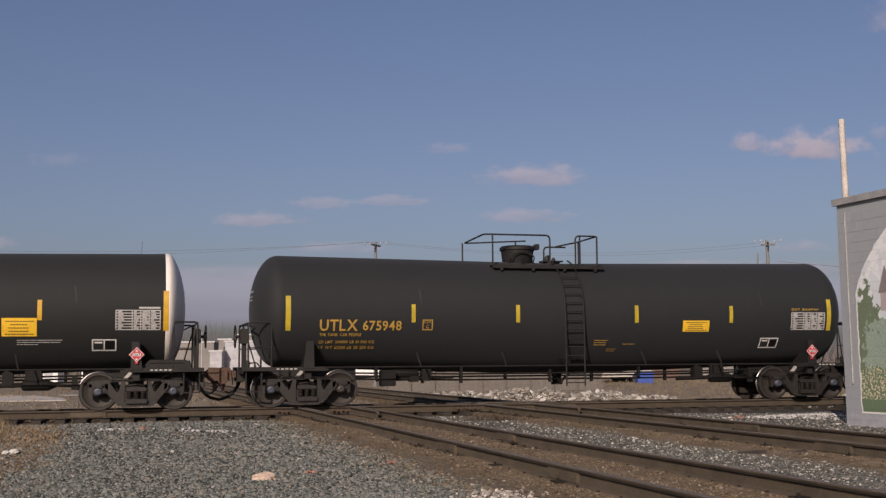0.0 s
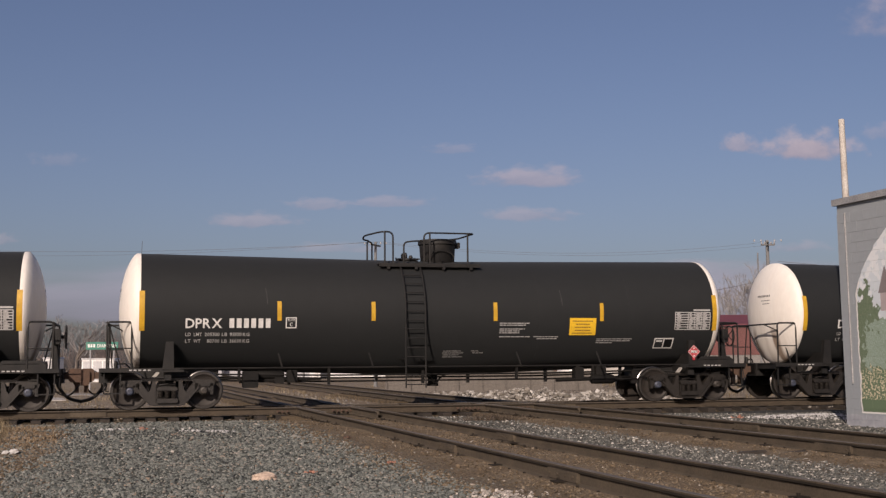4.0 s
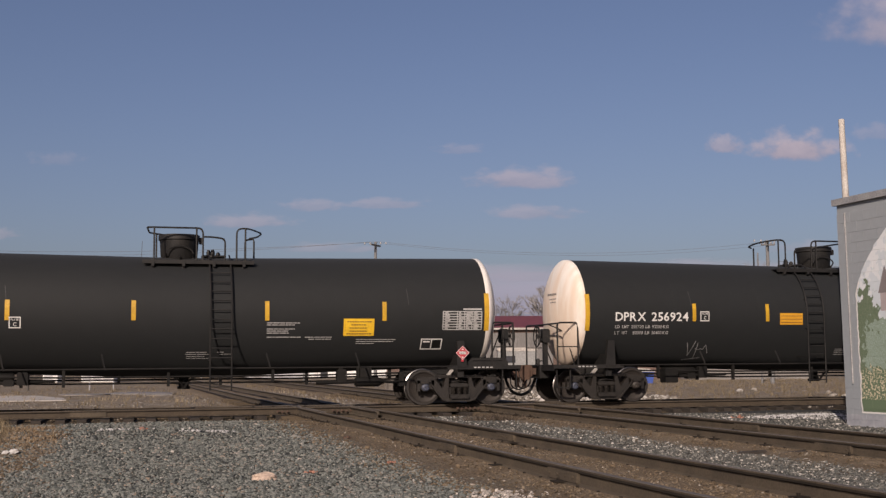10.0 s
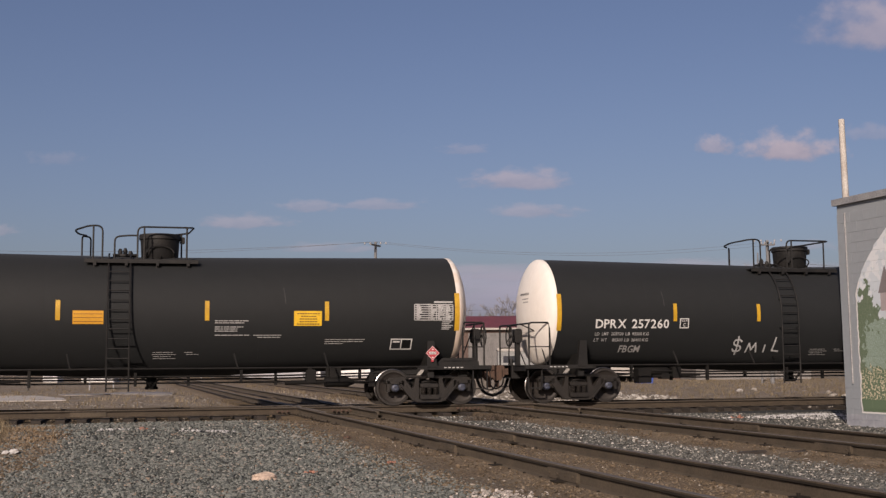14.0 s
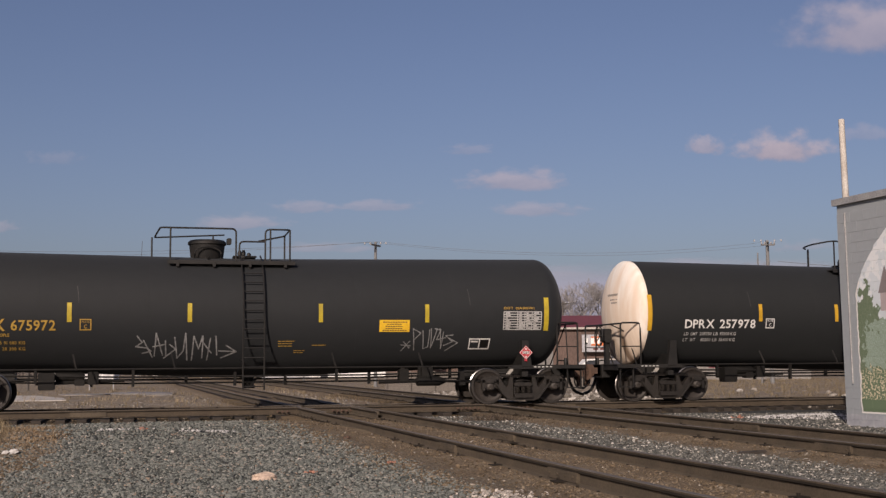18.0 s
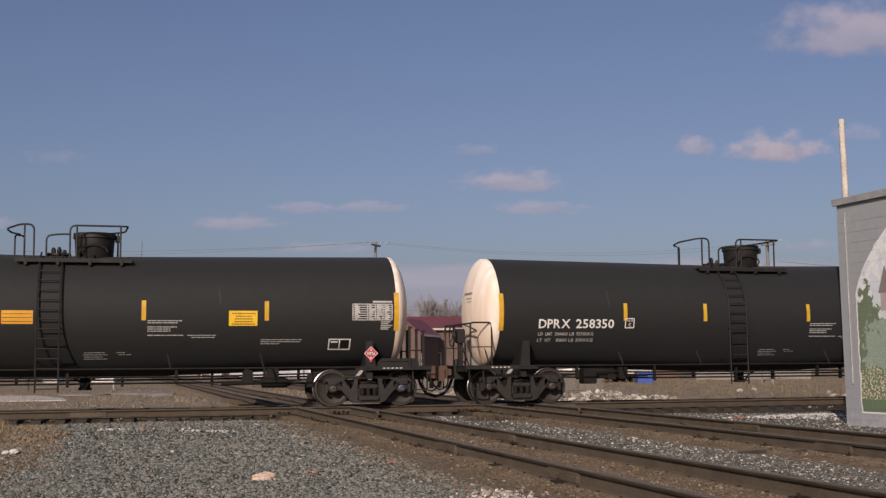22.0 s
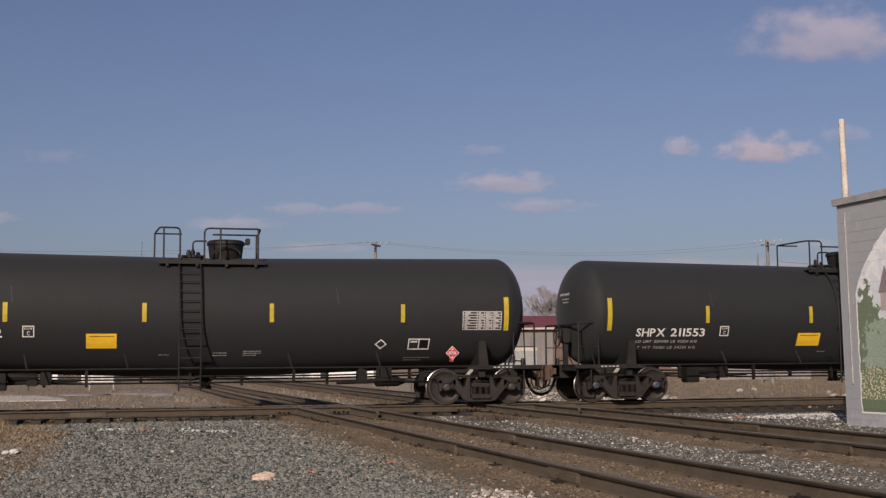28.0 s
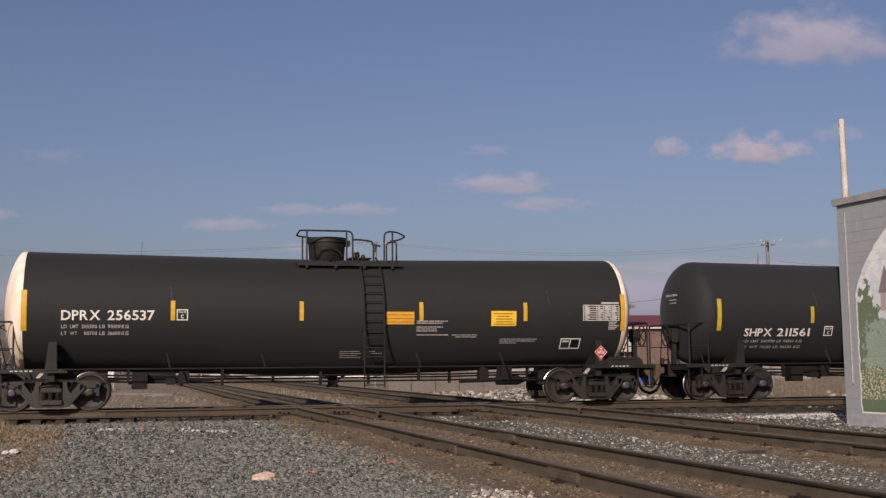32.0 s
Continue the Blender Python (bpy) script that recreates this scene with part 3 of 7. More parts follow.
        return Geo().tube(bend([(x, -1.3, 0.55), (x, -1.2, 0.88), (x, -0.3, 0.88), (half - 0.2, -0.1, 1.0)], 0.08), 0.014, 5)

    part("uncoupling_lever", ("lever", ends), lever, "frame_black", car).matrix_basis = pose(0, 0, 0, 0, 0, turn)

    def saddle():
        g = Geo()
        for sg in (-1, 1):
            pr = [(6.78 + 0.06, 0.98), (6.98 + 0.14, 0.98), (6.98 + 0.06, 1.66), (6.98 - 0.12, 1.66)]
            g.prism(pr, sg * 1.44 if sg > 0 else -1.44, sg * 1.30 if sg > 0 else -1.30)
        g.prism([(6.9, 0.72), (7.06, 0.72), (7.06, 1.3), (6.9, 1.3)], -1.3, 1.3)
        return g

    sd = part("saddle", "saddle", saddle, "frame_black", car)
    sd.matrix_basis = pose(s * (ax - 6.985), 0, 0, 0, 0, turn)
    if brake:
        def wheel():
            g = Geo()
            x = half - 0.42
            ring = [(x + 0.05, 0.28 * math.cos(2 * math.pi * i / 20), 1.80 + 0.28 * math.sin(2 * math.pi * i / 20)) for i in range(21)]
            g.tube(ring, 0.018, 6)
            for k in range(5):
                a = 2 * math.pi * k / 5
                g.tube([(x, 0, 1.80), (x + 0.05, 0.27 * math.cos(a), 1.80 + 0.27 * math.sin(a))], 0.012, 4)
            g.lathe([(0.04, x - 0.08), (0.04, x + 0.04)], "x", 8, (0, 0, 1.80))
            g.box(x - 0.28, x - 0.07, -0.16, 0.14, 1.62, 2.0, 0, 0.04)
            g.box(x - 0.24, x - 0.12, -0.06, 0.06, 1.0, 1.65)
            return g

        bw = part("brake_wheel", ("brakewheel", ends), wheel, "frame_black", car)
        bw.matrix_basis = pose(0, -0.35, 0, 0, 0, turn)


def under_geo():
    g = Geo()
    for y, z in ((-0.55, 0.80), (0.5, 0.72), (-0.32, 0.64)):
        g.tube([(-5.9, y, z + 0.05), (-3.0, y, z), (3.0, y, z), (5.9, y, z + 0.05)], 0.024, 5)
    for i, x in enumerate((-5.2, -3.9, -2.9, -1.6, -0.4, 0.9, 2.2, 3.1, 4.4, 5.3)):
        y = (-0.55, -0.32)[i % 2]
        g.box(x - 0.035, x + 0.035, y - 0.04, y + 0.04, (0.56, 0.66)[i % 3 == 0], 1.02)
    return g


def sill_geo():
    """Low hand rail along the near and far side, with its posts."""
    g = Geo()
    for s in (-1, 1):
        g.tube([(-6.7, s * 1.42, 1.0), (6.7, s * 1.42, 1.0)], 0.02, 6)
        for x in (-4.2, -1.9, 2.05, 4.3):
            g.tube([(x, s * 1.42, 0.98), (x - 0.04, s * 1.44, 1.1), (x - 0.1, s * 1.33, 1.36)], 0.022, 5)
    return g


def gear_geo():
    g = Geo()
    g.lathe([(0.09, -4.75), (0.11, -4.72), (0.11, -4.1), (0.09, -4.05)], "x", 14, (0, -0.45, 0.82))
    g.tube([(-5.9, -0.6, 0.72), (-4.75, -0.48, 0.78)], 0.03, 5)
    g.box(-3.98, -3.72, -0.6, -0.35, 0.62, 0.94, 0, 0.03)
    g.box(-4.3, -4.05, -0.55, -0.3, 0.60, 0.76, 0, 0.03)
    g.tube([(-4.1, -0.5, 0.70), (-3.1, -0.5, 0.71)], 0.035, 6)
    g.tube([(-5.2, -0.5, 0.66), (-4.3, -0.5, 0.68)], 0.045, 6)
    g.box(-5.12, -4.74, -0.85, -0.5, 0.50, 0.92, 0, 0.03)
    return g


def slack_geo():
    g = Geo()
    g.lathe([(0.08, 4.30), (0.13, 4.34), (0.13, 4.92), (0.10, 4.98), (0.05, 5.10)], "x", 14, (0, -0.62, 0.62))
    g.tube([(3.3, -0.62, 0.60), (4.32, -0.62, 0.62)], 0.045, 6)
    g.tube([(5.0, -0.62, 0.62), (5.55, -0.70, 0.60), (6.0, -0.78, 0.60)], 0.04, 6)
    g.prism([(5.45, 0.50), (5.62, 0.50), (5.58, 0.86), (5.48, 0.86)], -0.74, -0.66)
    g.box(4.45, 4.75, -0.66, -0.5, 0.74, 1.0)
    g.box(3.85, 4.1, -0.66, -0.4, 0.62, 0.95, 0, 0.04).box(3.9, 4.0, -0.6, -0.5, 0.9, 1.1)
    return g


def outlet_geo():
    g = Geo()
    g.lathe([(0.3, 1.02), (0.28, 0.86), (0.13, 0.80), (0.13, 0.55), (0.16, 0.55), (0.16, 0.48)], "z", 14)
    for s in (-1, 1):
        g.tube([(s * 0.5, -0.5, 0.95), (s * 0.12, -0.35, 0.70), (0, -0.3, 0.5)], 0.03, 5)
    g.box(-0.55, 0.55, -0.5, 0.5, 0.92, 0.97)
    return g


# load limit and light weight in pounds and kilograms, where they differ from the usual
LOADS = {"258274": ("204200", "92600", "81800", "37100"), "257714": ("205700", "93300", "80300", "36400"), "256924": ("205700", "93300", "80300", "36400"),
         "257260": ("205700", "93300", "80300", "36400"), "258932": ("204700", "92850", "81300", "36900"), "257978": ("205700", "93300", "80300", "36400"),
         "258651": ("204300", "92650", "81700", "37050"), "258940": ("204500", "92750", "81500", "36950"), "258350": ("204400", "92700", "81600", "37000"),
         "257474": ("205600", "93250", "80400", "36450"), "256271": ("205900", "93400", "80100", "36300"), "256747": ("205200", "93100", "80800", "36650"),
         "257989": ("205900", "93350", "80100", "36350"), "258131": ("204700", "92850", "81300", "36900"), "258451": ("204300", "92650", "81700", "37050"),
         "256820": ("205000", "93000", "81000", "36750")}


def load_geo(load, x, w, z):
    """Two lines of load figures set in columns under the number."""
    g = Geo()
    for row, zz in ((("LD", "LMT", load[0], load[1]), z - 0.185), (("LT", "WT", load[2], load[3]), z - 0.345)):
        a = 0.30 if len(row[2]) == 6 else 0.338
        for text, u, v in ((row[0], 0.0, 0.085), (row[1], 0.13, 0.255 if row[1] == "LMT" else 0.235), (row[2], a, 0.53), ("LB", 0.565, 0.65), (row[3], 0.69, 0.875), ("KG", 0.895, 1.0)):
            words(g, text, x + u * w, x + v * w, zz, zz + 0.082)
    return g


def marks(car, kind, number, lad, orange, shiny):
    """The painted markings of the near side."""
    dp = kind == "dprx"
    stripes = {"dprx": ((-4.47, -1.75, 1.86, 4.71) if orange else (-4.26, -1.36, 1.87, 4.86)) if lad > 0 else ((-4.5, -2.27, 1.38, 4.35) if orange else (-4.29, -1.90, 1.35, 4.33)),
               "shpx": (-4.74, -1.55, 1.53, 4.88), "utlx": (-4.4, -1.58, 1.65, 4.41) if lad > 0 else (-4.41, -1.96, 1.48, 4.04)}[kind]
    stripes = {"258107": (-4.39, -1.5, 1.74, 4.73), "257360": (-4.16, -1.27, 1.95, 4.93), "258131": (-4.11, -1.72, 1.42, 4.38), "257714": (-4.12, -1.73, 1.42, 4.38),
               "258350": (-4.12, -1.76, 1.42, 4.42), "258651": (-4.16, -1.80, 1.40, 4.38), "257260": (-4.27, -1.74, 1.35, 4.33), "256318": (-4.45, -2.22, 1.25, 4.24),
               "256281": (-4.45, -2.22, 1.28, 4.25), "256747": (-4.45, -1.64, 1.98, 4.83), "256693": (-4.40, -1.63, 2.0, 5.62), "675948": (-4.4, -1.58, 1.79, 4.61),
               "675962": (-4.4, -1.52, 1.79, 4.6), "675930": (-4.42, -1.74, 1.76, 4.52), "211453": (-4.74, -1.42, 1.70, 4.61), "211505": (-4.74, -1.55, 1.53, 4.46),
               "256783": (-4.38, -1.02, 2.07, 4.87), "256537": (-4.17, -1.02, 2.07, 4.89), "258274": (-4.20, -1.17, 1.74, 4.73), "258223": (-4.39, -1.47, 1.58, 4.35)}.get(number, stripes)
    zs = (2.68, 2.20) if dp else (2.62, 2.16)
    smat = "stripe_orange" if dp else "stripe_yellow"
    for x in stripes:
        part("reflector_stripe", (smat, x), lambda: patch(Geo(), x - 0.053, x + 0.053, zs[1], zs[0]), smat, car, "upright reflective stripe", False)
    for x in (-7.62, 7.66):
        part("reflector_stripe", (smat, "end", x, dp), lambda: patch(Geo(), x - 0.065, x + 0.065, 1.95, 2.92 if dp else 2.82), smat, car, "tall reflective stripe at the tank's end", False)
    high = dp and number.startswith("256")
    if dp:
        z0 = 2.20 if high else 2.01
        n0, n1 = ((-6.82, -4.68) if lad < 0 else (-6.77, -4.6)) if high else (-6.58, -4.45)
        if number != "000000":
            part("reporting_mark", ("dprx", n0, z0), lambda: words(Geo(), "DPRX", n0, n0 + (n1 - n0) * 0.415, z0 + 0.01, z0 + 0.24), "letter_white", car, "white reporting mark", False)
            part("car_number", None, lambda: words(Geo(), number, n0 + (n1 - n0) * 0.49, n1, z0 + 0.01, z0 + 0.24), "letter_white", car, "white car number", False)
        else:
            part("reporting_mark", ("dprx", n0, z0), lambda: words(Geo(), "DPRX", n0, n0 + (n1 - n0) * 0.415, z0 + 0.01, z0 + 0.24), "letter_white", car, "white reporting mark", False)
            part("car_number", "nonum", lambda: digit_bars(Geo(), -5.52, -4.45, 2.02, 2.25), "letter_white", car, "white car number", False)
        load = LOADS.get(number, ("205300", "93100", "80700", "36600"))
        small_print("load_text", ("ld", high, lad, load), lambda: load_geo(load, n0, 1.56, z0), "letter_grey", car, "", False)
        bx = (-4.32 if high else -4.13) if lad < 0 else (-4.08 if high else -4.12)
        bz = z0
    elif kind == "shpx":
        z0 = 1.80
        part("reporting_mark", "shpx", lambda: words(Geo(), "SHPX", -6.83, -5.98, z0, z0 + 0.21), "letter_white", car, "white reporting mark", False)
        part("car_number", None, lambda: words(Geo(), number, -5.82, -4.8, z0, z0 + 0.21) if number != "000000" else digit_bars(Geo(), -5.8, -4.8, z0, z0 + 0.2), "letter_white", car, "white car number", False)
        small_print("load_text", "ld_s", lambda: words(words(Geo(), "LD LMT 200900 LB 93350 KG", -6.8, -5.0, 1.63, 1.70), "LT WT 76100 LB 34530 KG", -6.8, -5.0, 1.47, 1.54), "letter_grey", car, "", False)
        bx, bz = -4.35, 1.80
    else:
        part("reporting_mark", "utlx", lambda: words(Geo(), "UTLX", -6.82, -5.85, 1.955, 2.23), "letter_yellow", car, "yellow reporting mark", False)
        part("car_number", None, lambda: words(Geo(), number, -5.72, -4.71, 1.965, 2.20), "letter_yellow", car, "yellow car number", False)
        small_print("load_text", "ld_u", lambda: words(words(words(Geo(), "THE TANK CAR PEOPLE", -6.82, -5.75, 1.82, 1.89), "LD LMT 200800 LB 91 080 KG", -6.82, -5.4, 1.64, 1.71), "LT WT 62200 LB 28 200 KG", -6.82, -5.4, 1.50, 1.57), "letter_yellow", car, "", False)
        bx, bz = -4.16, 1.96
    tone = "letter_yellow" if kind == "utlx" else "letter_white"

    def box_mark():
        g = Geo()
        w, t = 0.27, 0.025
        patch(g, bx, bx + t, bz, bz + w), patch(g, bx + w - t, bx + w, bz, bz + w)
        patch(g, bx + t, bx + w - t, bz, bz + t), patch(g, bx + t, bx + w - t, bz + w - t, bz + w)
        words(g, "PLATE", bx + 0.05, bx + w - 0.05, bz + 0.18, bz + 0.225)
        words(g, "C", bx + 0.1, bx + w - 0.1, bz + 0.05, bz + 0.14)
        return g

    part("plate_mark", ("plate", tone, bx, bz), box_mark, tone, car, "", False)
    rnd = random.Random({"dprx": 3, "shpx": 4, "utlx": 5}[kind])

    def table():
        g = Geo()
        x0, x1, z1, z2 = (6.48, 7.52, 1.98, 2.44) if not high else (6.52, 7.54, 2.22, 2.62)
        for j in range(8):
            z = z1 + (z2 - z1) * j / 7
            patch(g, x0, x1, z - 0.012, z + 0.012)
        for x in (x0, x0 + 0.38, x0 + 0.58, x0 + 0.78, x1):
            patch(g, x - 0.012, x + 0.012, z1, z2, 0.007)
        for j in range(7):
            for x in (x0 + 0.05, x0 + 0.42, x0 + 0.62, x0 + 0.82):
                patch(g, x, x + 0.06 + rnd.random() * 0.1, z1 + (j + 0.25) * (z2 - z1) / 7, z1 + (j + 0.75) * (z2 - z1) / 7)
        if dp:
            patch(g, x1 - 0.5, x1, z2 + 0.04, z2 + 0.085)
        if high:
            for j in range(5):
                patch(g, 7.25, 7.35 + 0.05 * (j % 3) + 0.1, 1.98 + j * 0.045, 2.005 + j * 0.045)
        return g

    part("specification_table", ("table", kind, high), table, "letter_grey", car, "white table of small unreadable lines", False)
    if kind == "utlx":
        part("class_text", "dot", lambda: words(Geo(), "DOT 111A100W1", 6.48, 7.32, 2.505, 2.565), "letter_yellow", car, "", False)

    def small(lines):
        g = Geo()
        for x0, x1, z, h in lines:
            x = x0
            while x < x1 - 0.02:
                w = min(x1 - x, 0.05 + rnd.random() * 0.12)
                patch(g, x, x + w, z, z + h * 0.72)
                x += w + 0.014
        return g

    if dp:
        o = 1.47 if lad < 0 else 1.95
        zz = 0.05 if high else 0.0
        small_print("safety_text", ("st", o, zz), lambda: small([(o, o + 0.82, 2.13 + zz, 0.03), (o, o + 0.72, 2.08 + zz, 0.03), (o, o + 0.7, 1.98 + zz, 0.03), (o, o + 0.55, 1.93 + zz, 0.03),
                                                          (o, o + 0.55, 1.88 + zz, 0.03), (o, o + 0.85, 1.78 + zz, 0.03), (o + 0.95, o + 1.65, 1.78 + zz, 0.025), (o + 1.05, o + 1.65, 1.73 + zz, 0.025)]), "letter_grey", car, "", False)
        small_print("stencil_text", ("sx", lad), lambda: small([(4.22, 5.25, 1.72, 0.025), (4.22, 5.2, 1.67, 0.025), (4.22, 4.7, 1.62, 0.025)]), "letter_grey", car, "", False)
        small_print("low_text", ("sl", lad), lambda: small([(0.0, 0.5, 1.42, 0.02), (-0.02, 0.55, 1.37, 0.02), (0.0, 0.45, 1.32, 0.02), (0.0, 0.55, 1.27, 0.02), (0.75, 0.95, 1.42, 0.02), (0.8, 1.1, 1.37, 0.02)]), "letter_grey", car, "", False)
        y0, y1, yz0, yz1 = (3.42, 4.17, 1.83, 2.28) if lad < 0 else (3.88, 4.67, 1.82, 2.25)
        if orange:
            y0, y1, yz0, yz1 = (3.95, 4.64, 2.07, 2.46) if lad > 0 else (3.42, 4.12, 2.07, 2.44)
            ox = (1.15, 1.88) if lad > 0 else (-1.88, -1.17)

            def orange_card():
                g = patch(Geo(), ox[0], ox[1], 2.11, 2.43)
                for j in range(3):
                    patch(g, ox[0] + 0.02, ox[1] - 0.02, 2.165 + 0.09 * j, 2.177 + 0.09 * j, 0.012, 1)
                return g

            part("service_placard", ("orange", lad), orange_card, ["placard_orange", "rust"], car, "plain orange rectangular panel", False)
    elif kind == "shpx":
        y0, y1, yz0, yz1 = (-1.93, -1.22, 1.53, 1.88) if number in ("211453", "211553") else (-2.9, -2.19, 1.53, 1.88)
        part("diamond_mark", "dia", lambda: stroke(Geo(), [(4.2, 1.61), (4.34, 1.72), (4.48, 1.61), (4.34, 1.50), (4.2, 1.61)], 0.03), "letter_white", car, "", False)
        small_print("stencil_text", "sx_s", lambda: small([(-1.2, -0.95, 1.36, 0.02), (0.1, 0.45, 1.40, 0.02), (0.1, 0.45, 1.34, 0.02), (0.85, 1.3, 1.44, 0.02), (0.85, 1.3, 1.39, 0.02), (0.85, 1.2, 1.34, 0.02), (5.0, 5.7, 1.26, 0.02), (5.0, 5.5, 1.20, 0.02)]), "letter_grey", car, "", False)
    else:
        y0, y1, yz0, yz1 = (3.16, 3.95, 1.92, 2.22) if lad > 0 else (2.02, 2.80, 2.18, 2.48)
        small_print("stencil_text", ("sx_u", lad), lambda: small([(1.35, 1.85, 1.80, 0.03)] if lad < 0 else [(0.6, 1.0, 1.68, 0.025), (0.6, 0.95, 1.62, 0.025), (0.6, 0.95, 1.56, 0.025), (1.45, 1.8, 1.58, 0.025), (1.0, 1.3, 1.45, 0.02), (1.0, 1.25, 1.40, 0.02)]), "letter_yellow", car, "", False)

    if number == "675930":
        y0, y1, yz0, yz1 = 2.96, 3.75, 2.05, 2.35
    if shiny:
        y0, y1, yz0, yz1 = 2.61, 3.22, 2.20, 2.55

    def yellow_card():
        g = patch(Geo(), y0, y1, yz0, yz1)
        for j, w in ((0.82, 0.78), (0.64, 0.5), (0.46, 0.6), (0.28, 0.6), (0.12, 0.8)):
            if kind != "shpx" or j > 0.7:
                x = (y0 + y1) / 2 - (y1 - y0) * w / 2
                while x < (y0 + y1) / 2 + (y1 - y0) * w / 2 - 0.02:
                    patch(g, x, x + 0.05, yz0 + (yz1 - yz0) * j - 0.012, yz0 + (yz1 - yz0) * j + 0.012, 0.011, 1)
                    x += 0.065
        return g

    part("service_placard", ("yellow", y0, yz0, kind), yellow_card, ["placard_yellow", "rust"], car, "yellow rectangular panel with rows of small print", False)

    def test_geo():
        g = Geo()
        dx = {"dprx": 0, "shpx": -0.87, "utlx": -0.35}[kind]
        x0, x1, z0, z1, sl = 5.93 + dx, 6.5 + dx, 1.47, 1.75, 0.0
        patch(g, x0, x0 + 0.03, z0, z1, 0.006, 0, sl), patch(g, x1 - 0.03, x1, z0, z1, 0.006, 0, sl), patch(g, x0 + 0.27, x0 + 0.30, z0, z1, 0.006, 0, sl)
        patch(g, x0, x1, z0, z0 + 0.03), patch(g, x0, x1, z1 - 0.03, z1)
        patch(g, x0 + 0.32, x1 - 0.05, z0 + 0.06, z1 - 0.05, 0.006, 1), patch(g, x0 + 0.06, x0 + 0.24, z0 + 0.18, z1 - 0.06, 0.006, 0)
        return g

    part("test_stencil", ("test", kind), test_geo, ["letter_white", "patch_black"], car, "", False)

    def diamond(x, z, r):
        g, y = Geo(), -1.50
        g.prism([(x, z - r), (x + r, z), (x, z + r), (x - r, z)], y, y + 0.012)

        def flat(a, b, c, d, dy, mi):
            g.add([(a, y - dy, c), (b, y - dy, c), (b, y - dy, d), (a, y - dy, d)], [(0, 1, 2, 3)], mi)
        flat(x - r * 0.50, x + r * 0.50, z - r * 0.20, z + r * 0.20, 0.004, 1)
        flat(x - r * 0.12, x + r * 0.12, z + r * 0.40, z + r * 0.60, 0.004, 1)
        flat(x - r * 0.10, x + r * 0.10, z - r * 0.70, z - r * 0.5, 0.004, 1)
        for a, b in (((0, -1), (1, 0)), ((1, 0), (0, 1)), ((0, 1), (-1, 0)), ((-1, 0), (0, -1))):
            p, q = Vector(a) * r * 0.92, Vector(b) * r * 0.92
            n = Vector((-(q - p).y, (q - p).x)).normalized() * 0.005
            g.add([(x + c.x, y - 0.004, z + c.y) for c in (p + n, p - n, q - n, q + n)], [(0, 1, 2, 3)], 1)
        v, f, w, h = lettering("1267")
        g.add([(x - r * 0.46 + r * 0.92 * px / w, y - 0.008, z - r * 0.17 + r * 0.34 * py / h) for px, py in v], f, 2)
        g.box(x - 0.03, x + 0.03, -1.49, -1.3, z - r * 1.2, z - r * 0.4)
        return g

    dxx = {"dprx": 6.98, "shpx": 6.17, "utlx": 7.06}[kind]
    part("hazard_placard", ("haz", kind), lambda: diamond(dxx, 1.345, 0.185), ["placard_red", "letter_white", "patch_black"], car, "red and white diamond hazard placard reading 1267", False)
    for x in (-7.6, 7.6):
        small_print("sill_text", ("sill", x), lambda: sill_text(x), "letter_grey", car, "", False)


def digit_bars(g, x0, x1, z0, z1):
    """Six narrow bars in place of a number that is never seen."""
    for i in range(6):
        x = x0 + (x1 - x0) * i / 6
        patch(g, x, x + (x1 - x0) * 0.11, z0, z1)
    return g


def small_print(*args):
    """Lines of print too small to pick apart."""
    return tagged(part(*args), kind="stuff")


def sill_text(x):
    g = Geo()
    for i in range(5):
        a = x - 0.3 + i * 0.11
        g.add([(a, -1.425, 0.955), (a + 0.07, -1.425, 0.955), (a + 0.07, -1.425, 0.985), (a, -1.425, 0.985)], [(0, 1, 2, 3)])
    return g


def scrawl(car, name, lines, wid=0.045, mat="scrawl_white", label="loose sprayed lines of graffiti"):
    g = Geo()
    for ln in lines:
        stroke(g, ln, wid)
    part("graffiti", None, lambda: g, mat, car, label, False)


